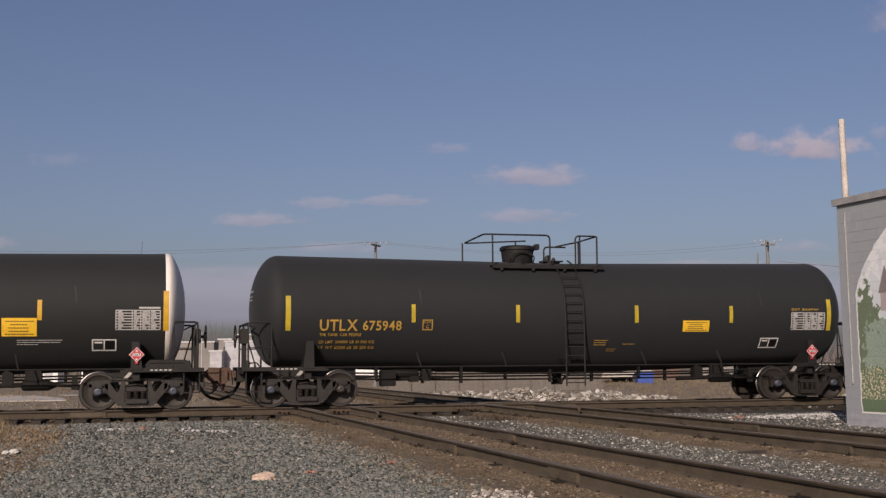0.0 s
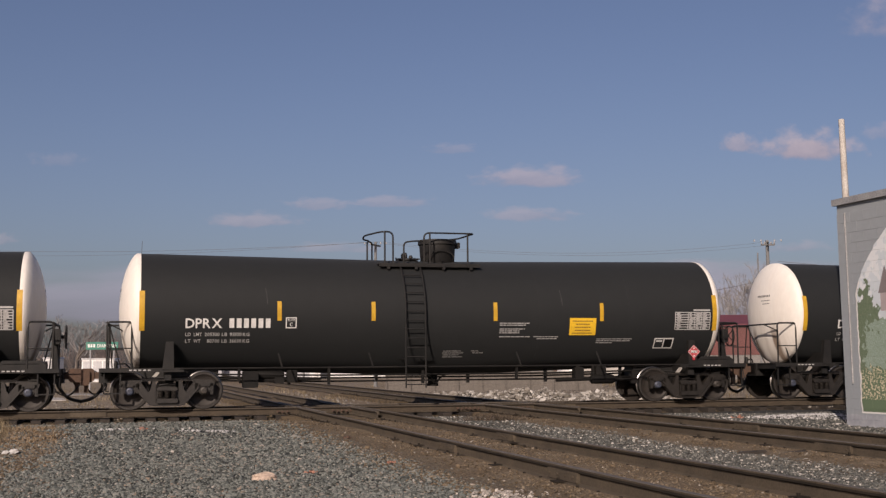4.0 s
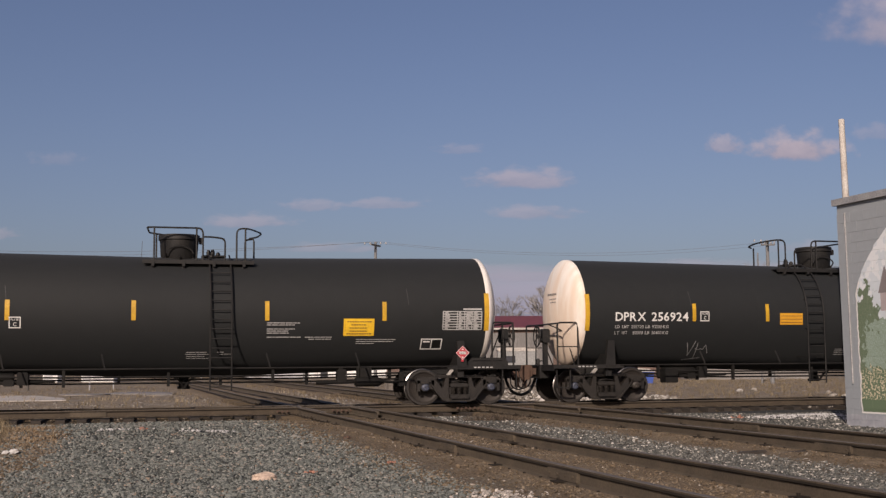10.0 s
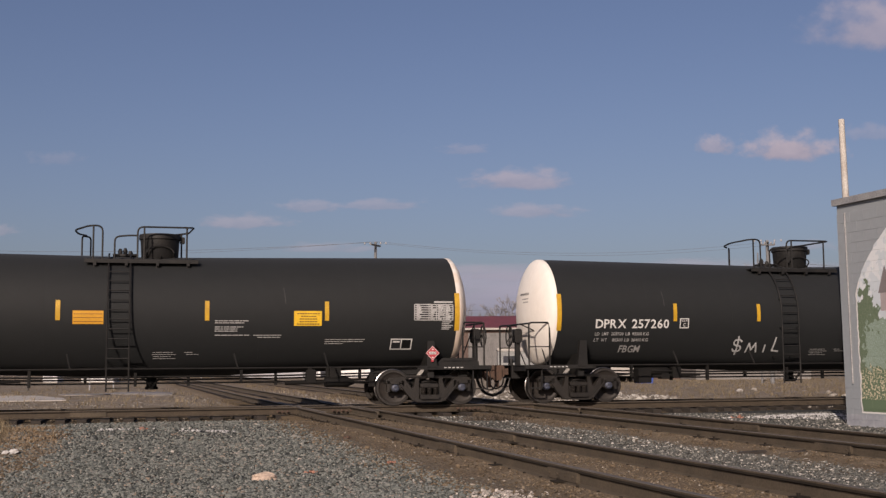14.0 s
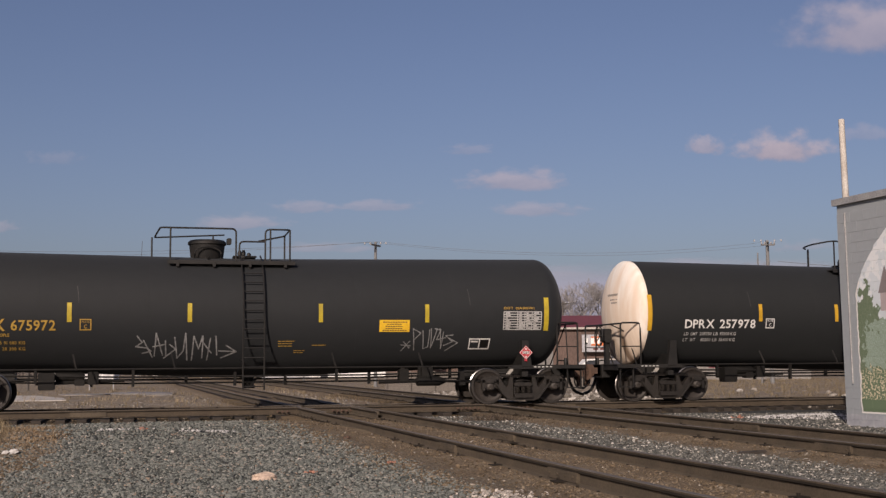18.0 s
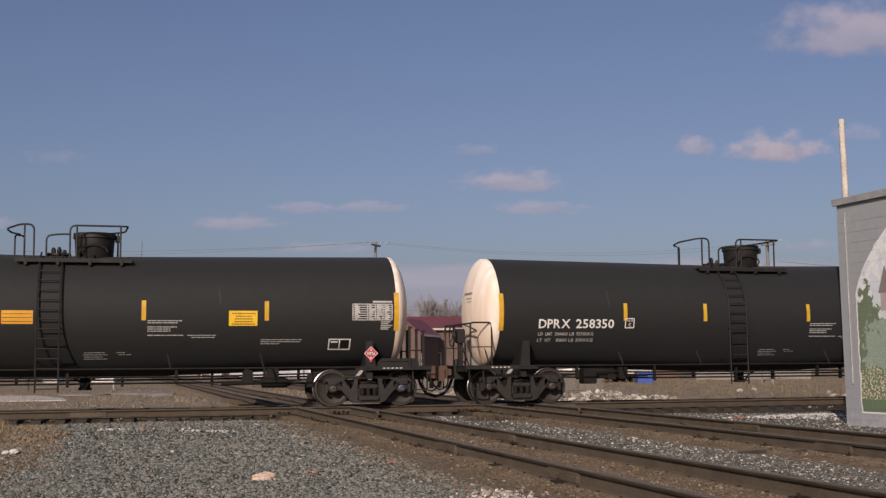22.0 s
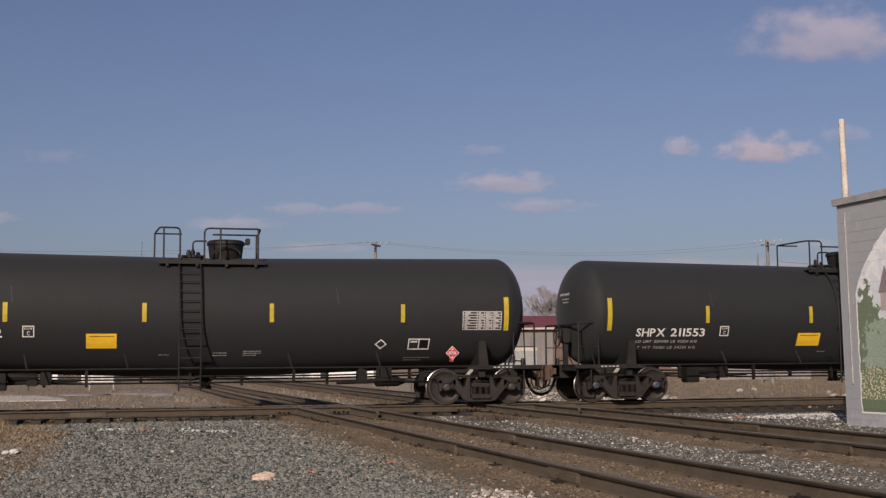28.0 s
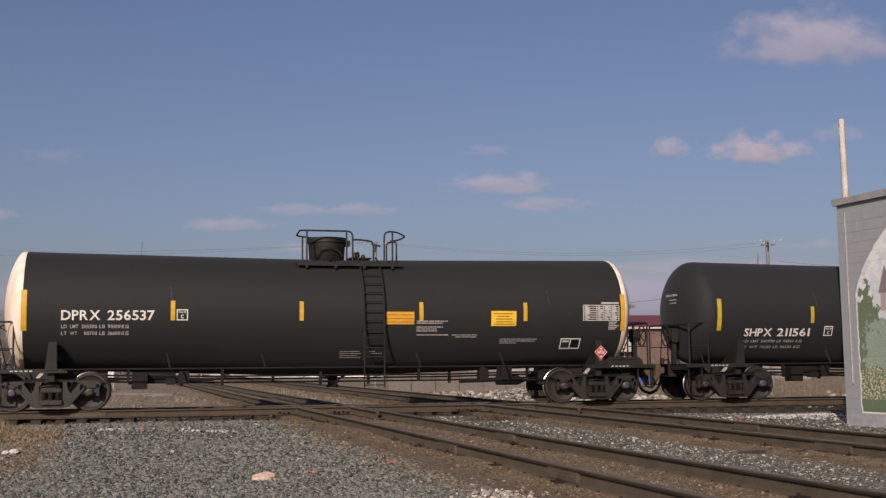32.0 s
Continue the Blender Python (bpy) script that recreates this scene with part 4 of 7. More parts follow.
def tank_car(kind, number, lad, orange=False, brake=1, shiny=False):
    """lad: -1 with the ladder left of the dome, +1 right of it. brake: the end with the brake wheel."""
    car = new("tank_car")
    ax = AXLE_T[kind]
    shell = "tank_shiny" if shiny else ("tank_black" if kind == "dprx" else "tank_dull")
    part("tank", ("shell", shell), tank_shell, shell, car)
    for x in (-5.1, -2.55, 2.55, 5.1):
        part("weld_seam", ("seam", x, shell), lambda: seam_geo(x), shell, car)
    for s in (-1, 1):
        white = kind == "dprx"
        old = number.startswith("256") or number in ("257978", "258350", "258131")
        hd = part("tank_head", ("head", kind, shiny, old), lambda: tank_head(0.42 if white else 0.70, 0.10 if white else 0.0), ("head_aged" if old else "head_white") if white else shell, car,
                  "cream-white dished tank end with rust streaks" if white else "")
        hd.matrix_basis = pose(s * HEAD_X, 0, Z_TANK, 0, 0, 0 if s > 0 else 180)
        small_print("head_text", ("headtext", kind, s), lambda: head_text(0.42 if white else 0.70, white), "letter_dim" if white else "letter_grey", car).matrix_basis = pose(s * HEAD_X, 0, Z_TANK, 0, 0, 0 if s > 0 else 180)
        tr = new("truck")
        tr.parent, tr.location = car, (s * ax, 0, 0)
        truck_parts(tr)
        end_set(car, s, LENGTH[kind], s == brake, ax)
    top = "utlx_short" if kind == "utlx" and lad < 0 else kind
    lx, dx, p0, p1 = STYLE[top]
    if lad > 0:
        lx, dx, p0, p1 = -lx, -dx, -p1, -p0
    part("ladder", ("ladder", lx), lambda: ladder_geo(lx), "frame_black", car)
    dm = part("manway", ("dome", kind == "dprx"), lambda: dome_geo("dprx" if kind == "dprx" else "low"), "frame_black", car)
    dm.location = (dx, 0, 0)
    vx = lx - lad * 0.12
    part("valve_box", "valves", valves_geo, "frame_black", car).location = (vx, 0, 0)
    part("top_platform", ("plat", kind, lad), lambda: platform_geo(p0, p1, ()), "frame_black", car)
    for k in (0, 1):
        def rails():
            g = Geo()
            for path in railing_sets(top)[k]:
                g.tube([(x * -lad, y, z) for x, y, z in path], 0.023, 6)
            return g
        part("top_railing", ("toprail", kind, lad, k), rails, "frame_black", car)
    part("side_handrail", "siderail", sill_geo, "frame_black", car)
    part("brake_rigging", "under", under_geo, "under_black", car)
    part("brake_cylinder", ("gear", lad), gear_geo, "under_black", car)
    part("slack_adjuster", "slack", slack_geo, "under_black", car)
    if number in ("677224", "675962", "211505", "256820"):
        part("air_reservoir", "reservoir", lambda: Geo().lathe([(0.05, 7.40), (0.17, 7.44), (0.20, 7.5), (0.20, 8.25), (0.17, 8.31), (0.05, 8.35)], "x", 18, (0, -1.12, 1.22)).box(7.6, 7.7, -1.2, -1.0, 0.98, 1.1).box(8.05, 8.15, -1.2, -1.0, 0.98, 1.1), "frame_black", car)
    elif kind == "dprx":
        part("valve_cabinet", "cabinet", lambda: Geo().prism([(7.08, 1.02), (8.28, 1.02), (8.28, 1.12), (8.15, 1.22), (7.28, 1.22)], -1.28, -0.75).tube([(7.3, -1.29, 1.15), (8.1, -1.29, 1.15)], 0.014, 5), "frame_black", car)
    part("bottom_outlet", "outlet", outlet_geo, "under_black", car)
    for x in SCUFF[lad]:
        part("scuff_mark", ("scuff", x), lambda: stroke(Geo(), [(x - 0.03, 3.02), (x - 0.01, 2.88), (x + 0.015, 2.62)], 0.013, 0.004), "scuff", car, "thin pale scratch down the paint", False)
    marks(car, kind, number, lad, orange, shiny)
    text = {"dprx": "black railway tank car with cream-white tank ends", "shpx": "plain dull black railway tank car with white lettering",
            "utlx": "dull black railway tank car with yellow lettering"}[kind]
    if shiny:
        text = "glossy black railway tank car with white tank ends"
    elif orange:
        text = "black railway tank car with white ends and orange panel"
    return tagged(car, text, "tank car", "tank cars of the train")


def head_text(depth, white):
    """Three short unreadable lines on the dished end."""
    g = Geo()
    for j, (w, z) in enumerate(((0.62, 0.46), (0.45, 0.34), (0.36, 0.25))):
        x = -0.42
        while x < -0.42 + w:
            for (yy, zz) in ((x, z),):
                q = []
                for a, b in ((0, 0), (0.05, 0), (0.05, 0.06 if j == 0 else 0.03), (0, 0.06 if j == 0 else 0.03)):
                    r2 = ((yy + a) ** 2 + (zz + b) ** 2) / R_TANK ** 2
                    q.append((depth * max(0, 1 - r2) ** (0.675 if white else 0.5) + 0.008, -(yy + a), zz + b))
                g.add(q, [(0, 1, 2, 3)])
            x += 0.075
    return g


# ---- the place ----
def ground_paint():
    """Grey crushed stone by the camera, tan dry ground beyond the line, brown dirt along the crossing tracks."""
    m = bpy.data.materials.new("ground_mix")
    m.use_nodes = True
    n, l = m.node_tree.nodes, m.node_tree.links
    p = n["Principled BSDF"]
    pos = n.new("ShaderNodeNewGeometry").outputs["Position"]

    def math_node(op, a, b=None, c=None):
        k = n.new("ShaderNodeMath")
        k.operation = op
        for i, q in enumerate((a, b, c)):
            if q is None:
                continue
            if isinstance(q, (int, float)):
                k.inputs[i].default_value = q
            else:
                l.new(q, k.inputs[i])
        return k.outputs[0]

    def dot(v):
        k = n.new("ShaderNodeVectorMath")
        k.operation = "DOT_PRODUCT"
        l.new(pos, k.inputs[0])
        k.inputs[1].default_value = v
        return k.outputs["Value"]

    def noise_tex(s, d=4, w=None):
        k = n.new("ShaderNodeTexNoise")
        k.inputs["Scale"].default_value, k.inputs["Detail"].default_value = s, d
        l.new(pos, k.inputs["Vector"])
        return k.outputs["Fac"]

    def rng(v, a, b, lo=0.0, hi=1.0):
        k = n.new("ShaderNodeMapRange")
        for nm, q in (("From Min", a), ("From Max", b), ("To Min", lo), ("To Max", hi)):
            k.inputs[nm].default_value = q
        l.new(v, k.inputs["Value"])
        return k.outputs[0]

    def mixc(f, a, b):
        k = n.new("ShaderNodeMix")
        k.data_type = "RGBA"
        if isinstance(f, (int, float)):
            k.inputs[0].default_value = f
        else:
            l.new(f, k.inputs[0])
        for i, q in ((6, a), (7, b)):
            if isinstance(q, tuple):
                k.inputs[i].default_value = (*q, 1)
            else:
                l.new(q, k.inputs[i])
        return k.outputs[2]

    big, mid, fine = noise_tex(0.35), noise_tex(2.2), noise_tex(30, 2)
    vor = n.new("ShaderNodeTexVoronoi")
    vor.inputs["Scale"].default_value = 22
    l.new(pos, vor.inputs["Vector"])
    # grey darkened below the loose stones' own, painting the shade in their gaps
    stone = mixc(rng(vor.outputs["Color"], 0.2, 0.8), (0.024, 0.025, 0.024), (0.070, 0.071, 0.067))
    across = math_node("ADD", dot(tuple(NRM)), math_node("MULTIPLY", math_node("SUBTRACT", mid, 0.5), 3.0))
    tan = mixc(rng(mid, 0.36, 0.64), mixc(rng(big, 0.4, 0.6), (0.27, 0.22, 0.155), (0.24, 0.21, 0.175)), (0.165, 0.128, 0.088))
    beyond = rng(across, 34.5, 37.5)
    col = mixc(beyond, stone, tan)
    # brown dirt of the crossing tracks
    a2 = radians(105.4)
    d2 = math_node("ADD", dot((-math.sin(a2), math.cos(a2), 0)), math_node("MULTIPLY", math_node("SUBTRACT", mid, 0.5), 1.2))
    for c in (-5.35, -9.95):
        band = math_node("SUBTRACT", 1.0, rng(math_node("ABSOLUTE", math_node("SUBTRACT", d2, c)), 1.2, 2.4))
        col = mixc(math_node("MULTIPLY", band, 0.9), col, mixc(rng(mid, 0.4, 0.65), (0.155, 0.113, 0.070), (0.215, 0.166, 0.110)))
    soil = math_node("MULTIPLY", rng(math_node("ADD", dot((1, 0.325, 0)), math_node("MULTIPLY", math_node("SUBTRACT", mid, 0.5), 1.6)), 0.25, -0.25), rng(across, 30.0, 29.0))
    col = mixc(soil, col, mixc(rng(mid, 0.38, 0.62), (0.15, 0.108, 0.072), (0.23, 0.18, 0.13)))
    band = math_node("SUBTRACT", 1.0, rng(math_node("ABSOLUTE", math_node("SUBTRACT", across, 31.1)), 1.2, 2.0))
    col = mixc(math_node("MULTIPLY", band, 0.75), col, (0.095, 0.070, 0.040))
    mul = n.new("ShaderNodeMix")
    mul.data_type, mul.blend_type = "RGBA", "MULTIPLY"
    mul.inputs[0].default_value = 1
    l.new(col, mul.inputs[6])
    l.new(rng(fine, 0.3, 0.7, 0.7, 1.25), mul.inputs[7])
    l.new(mul.outputs[2], p.inputs["Base Color"])
    p.inputs["Roughness"].default_value = 0.95
    p.inputs["Specular IOR Level"].default_value = 0.2
    b = n.new("ShaderNodeBump")
    b.inputs["Strength"].default_value, b.inputs["Distance"].default_value = 0.8, 0.03
    l.new(vor.outputs["Distance"], b.inputs["Height"])
    l.new(b.outputs[0], p.inputs["Normal"])
    return m


def bed_dip(c):
    """How far the ground lies lower at c metres across from the middle of the main line."""
    return 0.055 * max(0.0, min(1.0, (1.6 - abs(c)) / 0.4)) + 0.07 * max(0.0, min(1.0, (-0.95 - c) / 0.25, (c + 6.0) / 4.6))


def ground_z(x, y):
    across = x * NRM.x + y * NRM.y
    z = -0.215
    if across > 34.5:
        z -= 0.10 * min(1.0, (across - 34.5) / 3)
    z -= bed_dip(across - OFF)
    if abs(across - OFF) > 1.2:
        for deg, off in ((105.63, -5.3545), (104.93, -9.9745)):
            q = -math.sin(radians(deg)) * x + math.cos(radians(deg)) * y - off
            z += 0.04 * max(0.0, min(1.0, (1.6 - abs(q)) / 0.4, (abs(across - OFF) - 1.2) / 0.5))
    return z + 0.03 * noise.noise(Vector((x * 0.35, y * 0.35, 0)))


def build_ground():
    def steps(lo, hi, near0, near1, d):
        out, x = [], near0
        while x <= near1:
            out.append(x)
            x += d
        s, x = d, near1
        while x < hi:
            s *= 1.35
            x += s
            out.append(min(x, hi))
        s, x, left = d, near0, []
        while x > lo:
            s *= 1.35
            x -= s
            left.append(max(x, lo))
        return left[::-1] + out
    xs, ys = steps(-2500, 2500, -24, 24, 0.4), steps(-2500, 2500, 8, 66, 0.4)
    v = [(x, y, ground_z(x, y)) for y in ys for x in xs]
    w = len(xs)
    f = [(j * w + i, j * w + i + 1, (j + 1) * w + i + 1, (j + 1) * w + i) for j in range(len(ys) - 1) for i in range(w - 1)]
    me = bpy.data.meshes.new("ground")
    me.from_pydata(v, [], f)
    me.polygons.foreach_set("use_smooth", [True] * len(f))
    me.materials.append(ground_paint())
    return tagged(new("ground", me), "grey crushed stone ground turning to tan dry earth", "ground", "", "structure")


build_ground()

M["rail_side"] = paint("rail_side", (0.050, 0.039, 0.027), (0.100, 0.077, 0.051), 0.8, 0.1, 3, 40, 0.003, 0.9, pos=True)
# near-black shade painted under the rail head; also colours the dark tie plates
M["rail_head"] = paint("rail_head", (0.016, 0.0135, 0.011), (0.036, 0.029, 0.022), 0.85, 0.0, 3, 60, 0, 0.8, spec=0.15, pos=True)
M["tie_dark"] = paint("tie_dark", (0.016, 0.013, 0.011), (0.040, 0.031, 0.023), 0.9, 0, 4, 50, 0.008, 0.9, pos=True)
M["rail_brown"] = paint("rail_brown", (0.034, 0.025, 0.016), (0.068, 0.050, 0.032), 0.85, 0.05, 3, 40, 0.003, 0.9, pos=True)
M["rail_edge"] = paint("rail_edge", (0.048, 0.038, 0.028), (0.085, 0.067, 0.048), 0.8, 0.05, 3, 60, 0, 0.8, spec=0.2, pos=True)
M["rail_top"] = paint("rail_top", (0.150, 0.132, 0.115), (0.085, 0.072, 0.060), 0.72, 0.2, 3, 60, 0, 0.8, pos=True)
M["tie_wood"] = paint("tie_wood", (0.06, 0.044, 0.027), (0.10, 0.074, 0.045), 0.9, 0, 4, 50, 0.008, 0.9, pos=True)
M["dirt"] = paint("dirt", (0.086, 0.064, 0.040), (0.142, 0.110, 0.072), 0.95, 0, 1.5, 35, 0.02, 0.9, pos=True)

RAIL = [(-0.07, -0.18), (0.07, -0.18), (0.07, -0.168), (0.012, -0.150), (0.010, -0.056), (0.036, -0.044), (0.036, -0.022), (0.036, -0.006), (0.028, 0.0),
        (-0.028, 0.0), (-0.036, -0.006), (-0.036, -0.022), (-0.036, -0.044), (-0.010, -0.056), (-0.012, -0.150), (-0.07, -0.168)]


def rail_geo(x0, x1):
    n = len(RAIL)
    v = [(x, y, z) for x in (x0, x1) for y, z in RAIL]
    g = Geo()
    for i in range(n):
        # slot 2 paints the overhang's shadow on the head's lower lip and underside
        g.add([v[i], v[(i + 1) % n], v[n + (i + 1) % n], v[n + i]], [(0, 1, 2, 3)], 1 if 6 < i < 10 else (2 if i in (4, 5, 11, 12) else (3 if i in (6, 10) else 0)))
    g.add(v, [tuple(range(n)), tuple(range(2 * n - 1, n - 1, -1))])
    return g


def tie_geo(rnd):
    g = Geo()
    w, h = 0.115, 0.16
    e = lambda: (rnd.random() - 0.5) * 0.03
    v = [(x + e(), y + e(), z + e() * 0.4) for x in (-w, w) for y in (-1.42, 0.0, 1.3) for z in (-h, 0.0)]
    g.add(v, [(0, 1, 3, 2), (2, 3, 5, 4), (6, 8, 9, 7), (8, 10, 11, 9), (0, 6, 7, 1), (4, 5, 11, 10), (1, 7, 9, 3), (3, 9, 11, 5), (0, 2, 8, 6), (2, 4, 10, 8)])
    return g


def railway(name, matrix, near, far, tie0, tie1, drop, label, guards=(), wood="tie_wood", steel="rail_side", lift=0.0):
    """A straight track along local x: two rails, ties, plates; guards: stretches with guard rails inside."""
    tr = tagged(new(name), label, "railway track", "", "structure")
    tr.matrix_basis = matrix
    for y in (-0.7525, 0.7525):
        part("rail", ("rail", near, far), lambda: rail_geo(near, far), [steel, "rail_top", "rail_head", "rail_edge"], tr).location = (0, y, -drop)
    rnd = random.Random(7)
    x = tie0
    while x < tie1:
        k = rnd.randrange(4)
        t = part("tie", ("tie", k, wood), lambda: tie_geo(random.Random(k)), wood, tr)
        t.matrix_basis = pose(x + rnd.uniform(-0.03, 0.03), rnd.uniform(-0.05, 0.05), -0.196 - drop + rnd.uniform(-0.008, 0.006), 0, 0, rnd.uniform(-1.5, 1.5))
        for y in (-0.7525, 0.7525):
            pl = part("tie_plate", ("tieplate", lift), lambda: Geo().box(-0.09, 0.09, -0.16, 0.16, -0.176, -0.164).box(-0.05, -0.02, -0.10, -0.075, -0.17, -0.135).box(0.02, 0.05, 0.075, 0.10, -0.17, -0.135), "rail_head" if lift else "rail_side", tr)
            pl.location = (x, y, (lift if not lift or rnd.random() < 0.22 else -0.02) - drop)
        x += 0.53
    for a, b in guards:
        for y in (-0.60, 0.60):
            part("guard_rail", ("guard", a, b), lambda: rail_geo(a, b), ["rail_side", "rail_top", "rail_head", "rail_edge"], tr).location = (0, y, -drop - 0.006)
    return tr


def joint_bars(tr, spots, drop):
    def bar():
        g = Geo()
        for s in (-1, 1):
            g.prism([(-0.42, -0.150), (0.42, -0.150), (0.42, -0.046), (-0.42, -0.046)], s * 0.012, s * 0.050)
            for i in range(4):
                g.lathe([(0.014, s * 0.045), (0.014, s * 0.06)], "y", 6, (-0.33 + i * 0.22, 0, -0.095))
        return g
    for x, y in spots:
        part("joint_bar", "jointbar", bar, "rail_side", tr).location = (x, y, -drop)


LINE = Matrix.Translation(NRM * OFF) @ Matrix.Rotation(TH, 4, "Z")
main = railway("railway_main", LINE, -1400, 1400, -17.0, 40.0, 0.0, "straight railway track with rusty brown rails on buried ties", [(1.5, 13.2)], "tie_dark", "rail_brown")


def cross_line(angle, off):
    a = radians(angle)
    n = Vector((-math.sin(a), math.cos(a), 0))
    return Matrix.Translation(n * (off - 0.7525 - 0.035)) @ Matrix.Rotation(a, 4, "Z")


CROSS_A, CROSS_B = cross_line(105.63, -4.567), cross_line(104.93, -9.187)
cra = railway("railway_crossing_near", CROSS_A, -40, 220, 8, 46, 0.004, "rusty track crossing the main line on brown dirt", [(27.0, 35.0)], lift=0.012)
crb = railway("railway_crossing_far", CROSS_B, -40, 220, 10.0, 52, 0.006, "second rusty track crossing the main line on brown dirt", [(27.0, 35.0)], lift=0.012)
joint_bars(cra, [(11.75, 0.7525), (16.2, 0.7525), (18.1, -0.7525)], 0.004)
joint_bars(crb, [(14.2, 0.7525), (19.2, -0.7525)], 0.006)
joint_bars(main, [(-1.0, -0.7525), (11.2, -0.7525)], 0.0)


def frog_bolts(tr, spots):
    """Rows of rusty nuts along the near rail of the main line, beside the crossings."""
    def nut():
        return Geo().lathe([(0.034, -0.06), (0.034, 0.0), (0.02, 0.01)], "y", 6).lathe([(0.016, -0.10), (0.016, -0.06)], "y", 6)
    for x0, k in spots:
        for i in range(k):
            part("track_bolt", "nut", nut, "rust", tr).location = (x0 + i * 0.115, -0.835, -0.10 - 0.012 * (i % 2))


frog_bolts(main, [(3.6, 3), (5.0, 5), (5.9, 2), (8.3, 6), (10.0, 3)])


def in_track(x, y, extra=0.0):
    """True on the bed of one of the three tracks."""
    c = x * NRM.x + y * NRM.y - OFF
    if abs(c) < 1.0 + extra:
        return True
    for m in (CROSS_A, CROSS_B):
        q = m.inverted() @ Vector((x, y, 0))
        if abs(q.y) < 1.05 + extra:
            return True
    return False


# building at the crossing: painted concrete blocks with a mural
CORNER, W_DIR = Vector((7.955, 23.553, 0)), Vector((0.318, -0.948, 0)).normalized()
W_BACK = Vector((-W_DIR.y, W_DIR.x, 0))
BLD = Matrix.Translation(CORNER) @ Matrix.Rotation(math.atan2(W_DIR.y, W_DIR.x), 4, "Z")     # local x along the mural wall, y to the building's inside
BLD_Z, BLD_H = -0.28, 4.46


def mural_paint():
    m = bpy.data.materials.new("mural_blocks")
    m.use_nodes = True
    n, l = m.node_tree.nodes, m.node_tree.links
    p = n["Principled BSDF"]
    pos = n.new("ShaderNodeNewGeometry").outputs["Position"]
    mp = n.new("ShaderNodeVectorMath")
    mp.operation = "SUBTRACT"
    l.new(pos, mp.inputs[0])
    mp.inputs[1].default_value = CORNER
    dv = n.new("ShaderNodeVectorMath")
    dv.operation = "DOT_PRODUCT"
    l.new(mp.outputs[0], dv.inputs[0])
    dv.inputs[1].default_value = W_DIR
    u = dv.outputs["Value"]
    sx = n.new("ShaderNodeSeparateXYZ")
    l.new(pos, sx.inputs[0])
    z = sx.outputs["Z"]

    def mt(op, a, b=None, c=None):
        k = n.new("ShaderNodeMath")
        k.operation = op
        for i, q in enumerate((a, b, c)):
            if isinstance(q, (int, float)):
                k.inputs[i].default_value = q
            elif q is not None:
                l.new(q, k.inputs[i])
        return k.outputs[0]

    def ns(s, d=4):
        k = n.new("ShaderNodeTexNoise")
        k.inputs["Scale"].default_value, k.inputs["Detail"].default_value = s, d
        l.new(pos, k.inputs["Vector"])
        return mt("SUBTRACT", k.outputs["Fac"], 0.5)

    def mix(f, a, b):
        k = n.new("ShaderNodeMix")
        k.data_type = "RGBA"
        l.new(f, k.inputs[0])
        for i, q in ((6, a), (7, b)):
            if isinstance(q, tuple):
                k.inputs[i].default_value = (*q, 1)
            else:
                l.new(q, k.inputs[i])
        return k.outputs[2]

    nl, nf = ns(7), ns(45, 2)
    wob = mt("MULTIPLY", nl, 0.10)
    # the arch: left edge at 0.42 m, rounding over above 2.5 m
    over = mt("MAXIMUM", mt("SUBTRACT", z, 2.3), 0.0)
    edge = mt("ADD", mt("ADD", 0.46, mt("MULTIPLY", over, mt("ADD", 0.22, mt("MULTIPLY", over, 0.45)))), wob)
    inside = mt("MULTIPLY", mt("GREATER_THAN", u, edge), mt("GREATER_THAN", z, 0.055))
    rim = mt("MULTIPLY", mt("MULTIPLY", mt("LESS_THAN", u, mt("ADD", edge, 0.035)), inside), mt("LESS_THAN", z, 2.6))
    rim2 = mt("MULTIPLY", inside, mt("LESS_THAN", z, 0.085))
    grey = mix(mt("ADD", 0.5, nl), (0.226, 0.248, 0.266), (0.266, 0.290, 0.309))
    base = mt("LESS_THAN", z, mt("ADD", 0.02, mt("MULTIPLY", nl, 0.1)))
    grey = mix(base, grey, mix(mt("ADD", 0.5, mt("MULTIPLY", nl, 2.0)), (0.22, 0.23, 0.26), (0.33, 0.34, 0.36)))
    skyc = mix(mt("GREATER_THAN", mt("ADD", mt("MULTIPLY", nl, 1.2), mt("MULTIPLY", mt("SUBTRACT", z, 2.9), 0.2)), 0.0), (0.50, 0.545, 0.58), (0.60, 0.62, 0.635))
    # trees: a dark one by the edge, paler ones behind
    top1 = mt("SUBTRACT", 2.60, mt("MULTIPLY", mt("ABSOLUTE", mt("SUBTRACT", u, 0.74)), 1.6))
    tree1 = mt("LESS_THAN", mt("ADD", z, mt("MULTIPLY", nl, 1.6)), top1)
    top2 = mt("ADD", 1.56, mt("MULTIPLY", u, 0.26))
    tree2 = mt("MULTIPLY", mt("LESS_THAN", mt("ADD", z, mt("MULTIPLY", nl, 1.5)), top2), mt("GREATER_THAN", mt("ADD", u, mt("MULTIPLY", nl, 0.9)), 0.66))
    pic = mix(tree1, skyc, mix(mt("GREATER_THAN", nf, 0.02), (0.095, 0.135, 0.080), (0.14, 0.175, 0.115)))
    pic = mix(tree2, pic, mix(mt("GREATER_THAN", nf, 0.0), (0.25, 0.32, 0.27), (0.19, 0.25, 0.19)))
    # flowers over green grass
    low = mt("LESS_THAN", z, mt("ADD", 0.92, mt("MULTIPLY", nl, 0.6)))
    pic = mix(low, pic, (0.10, 0.145, 0.085))
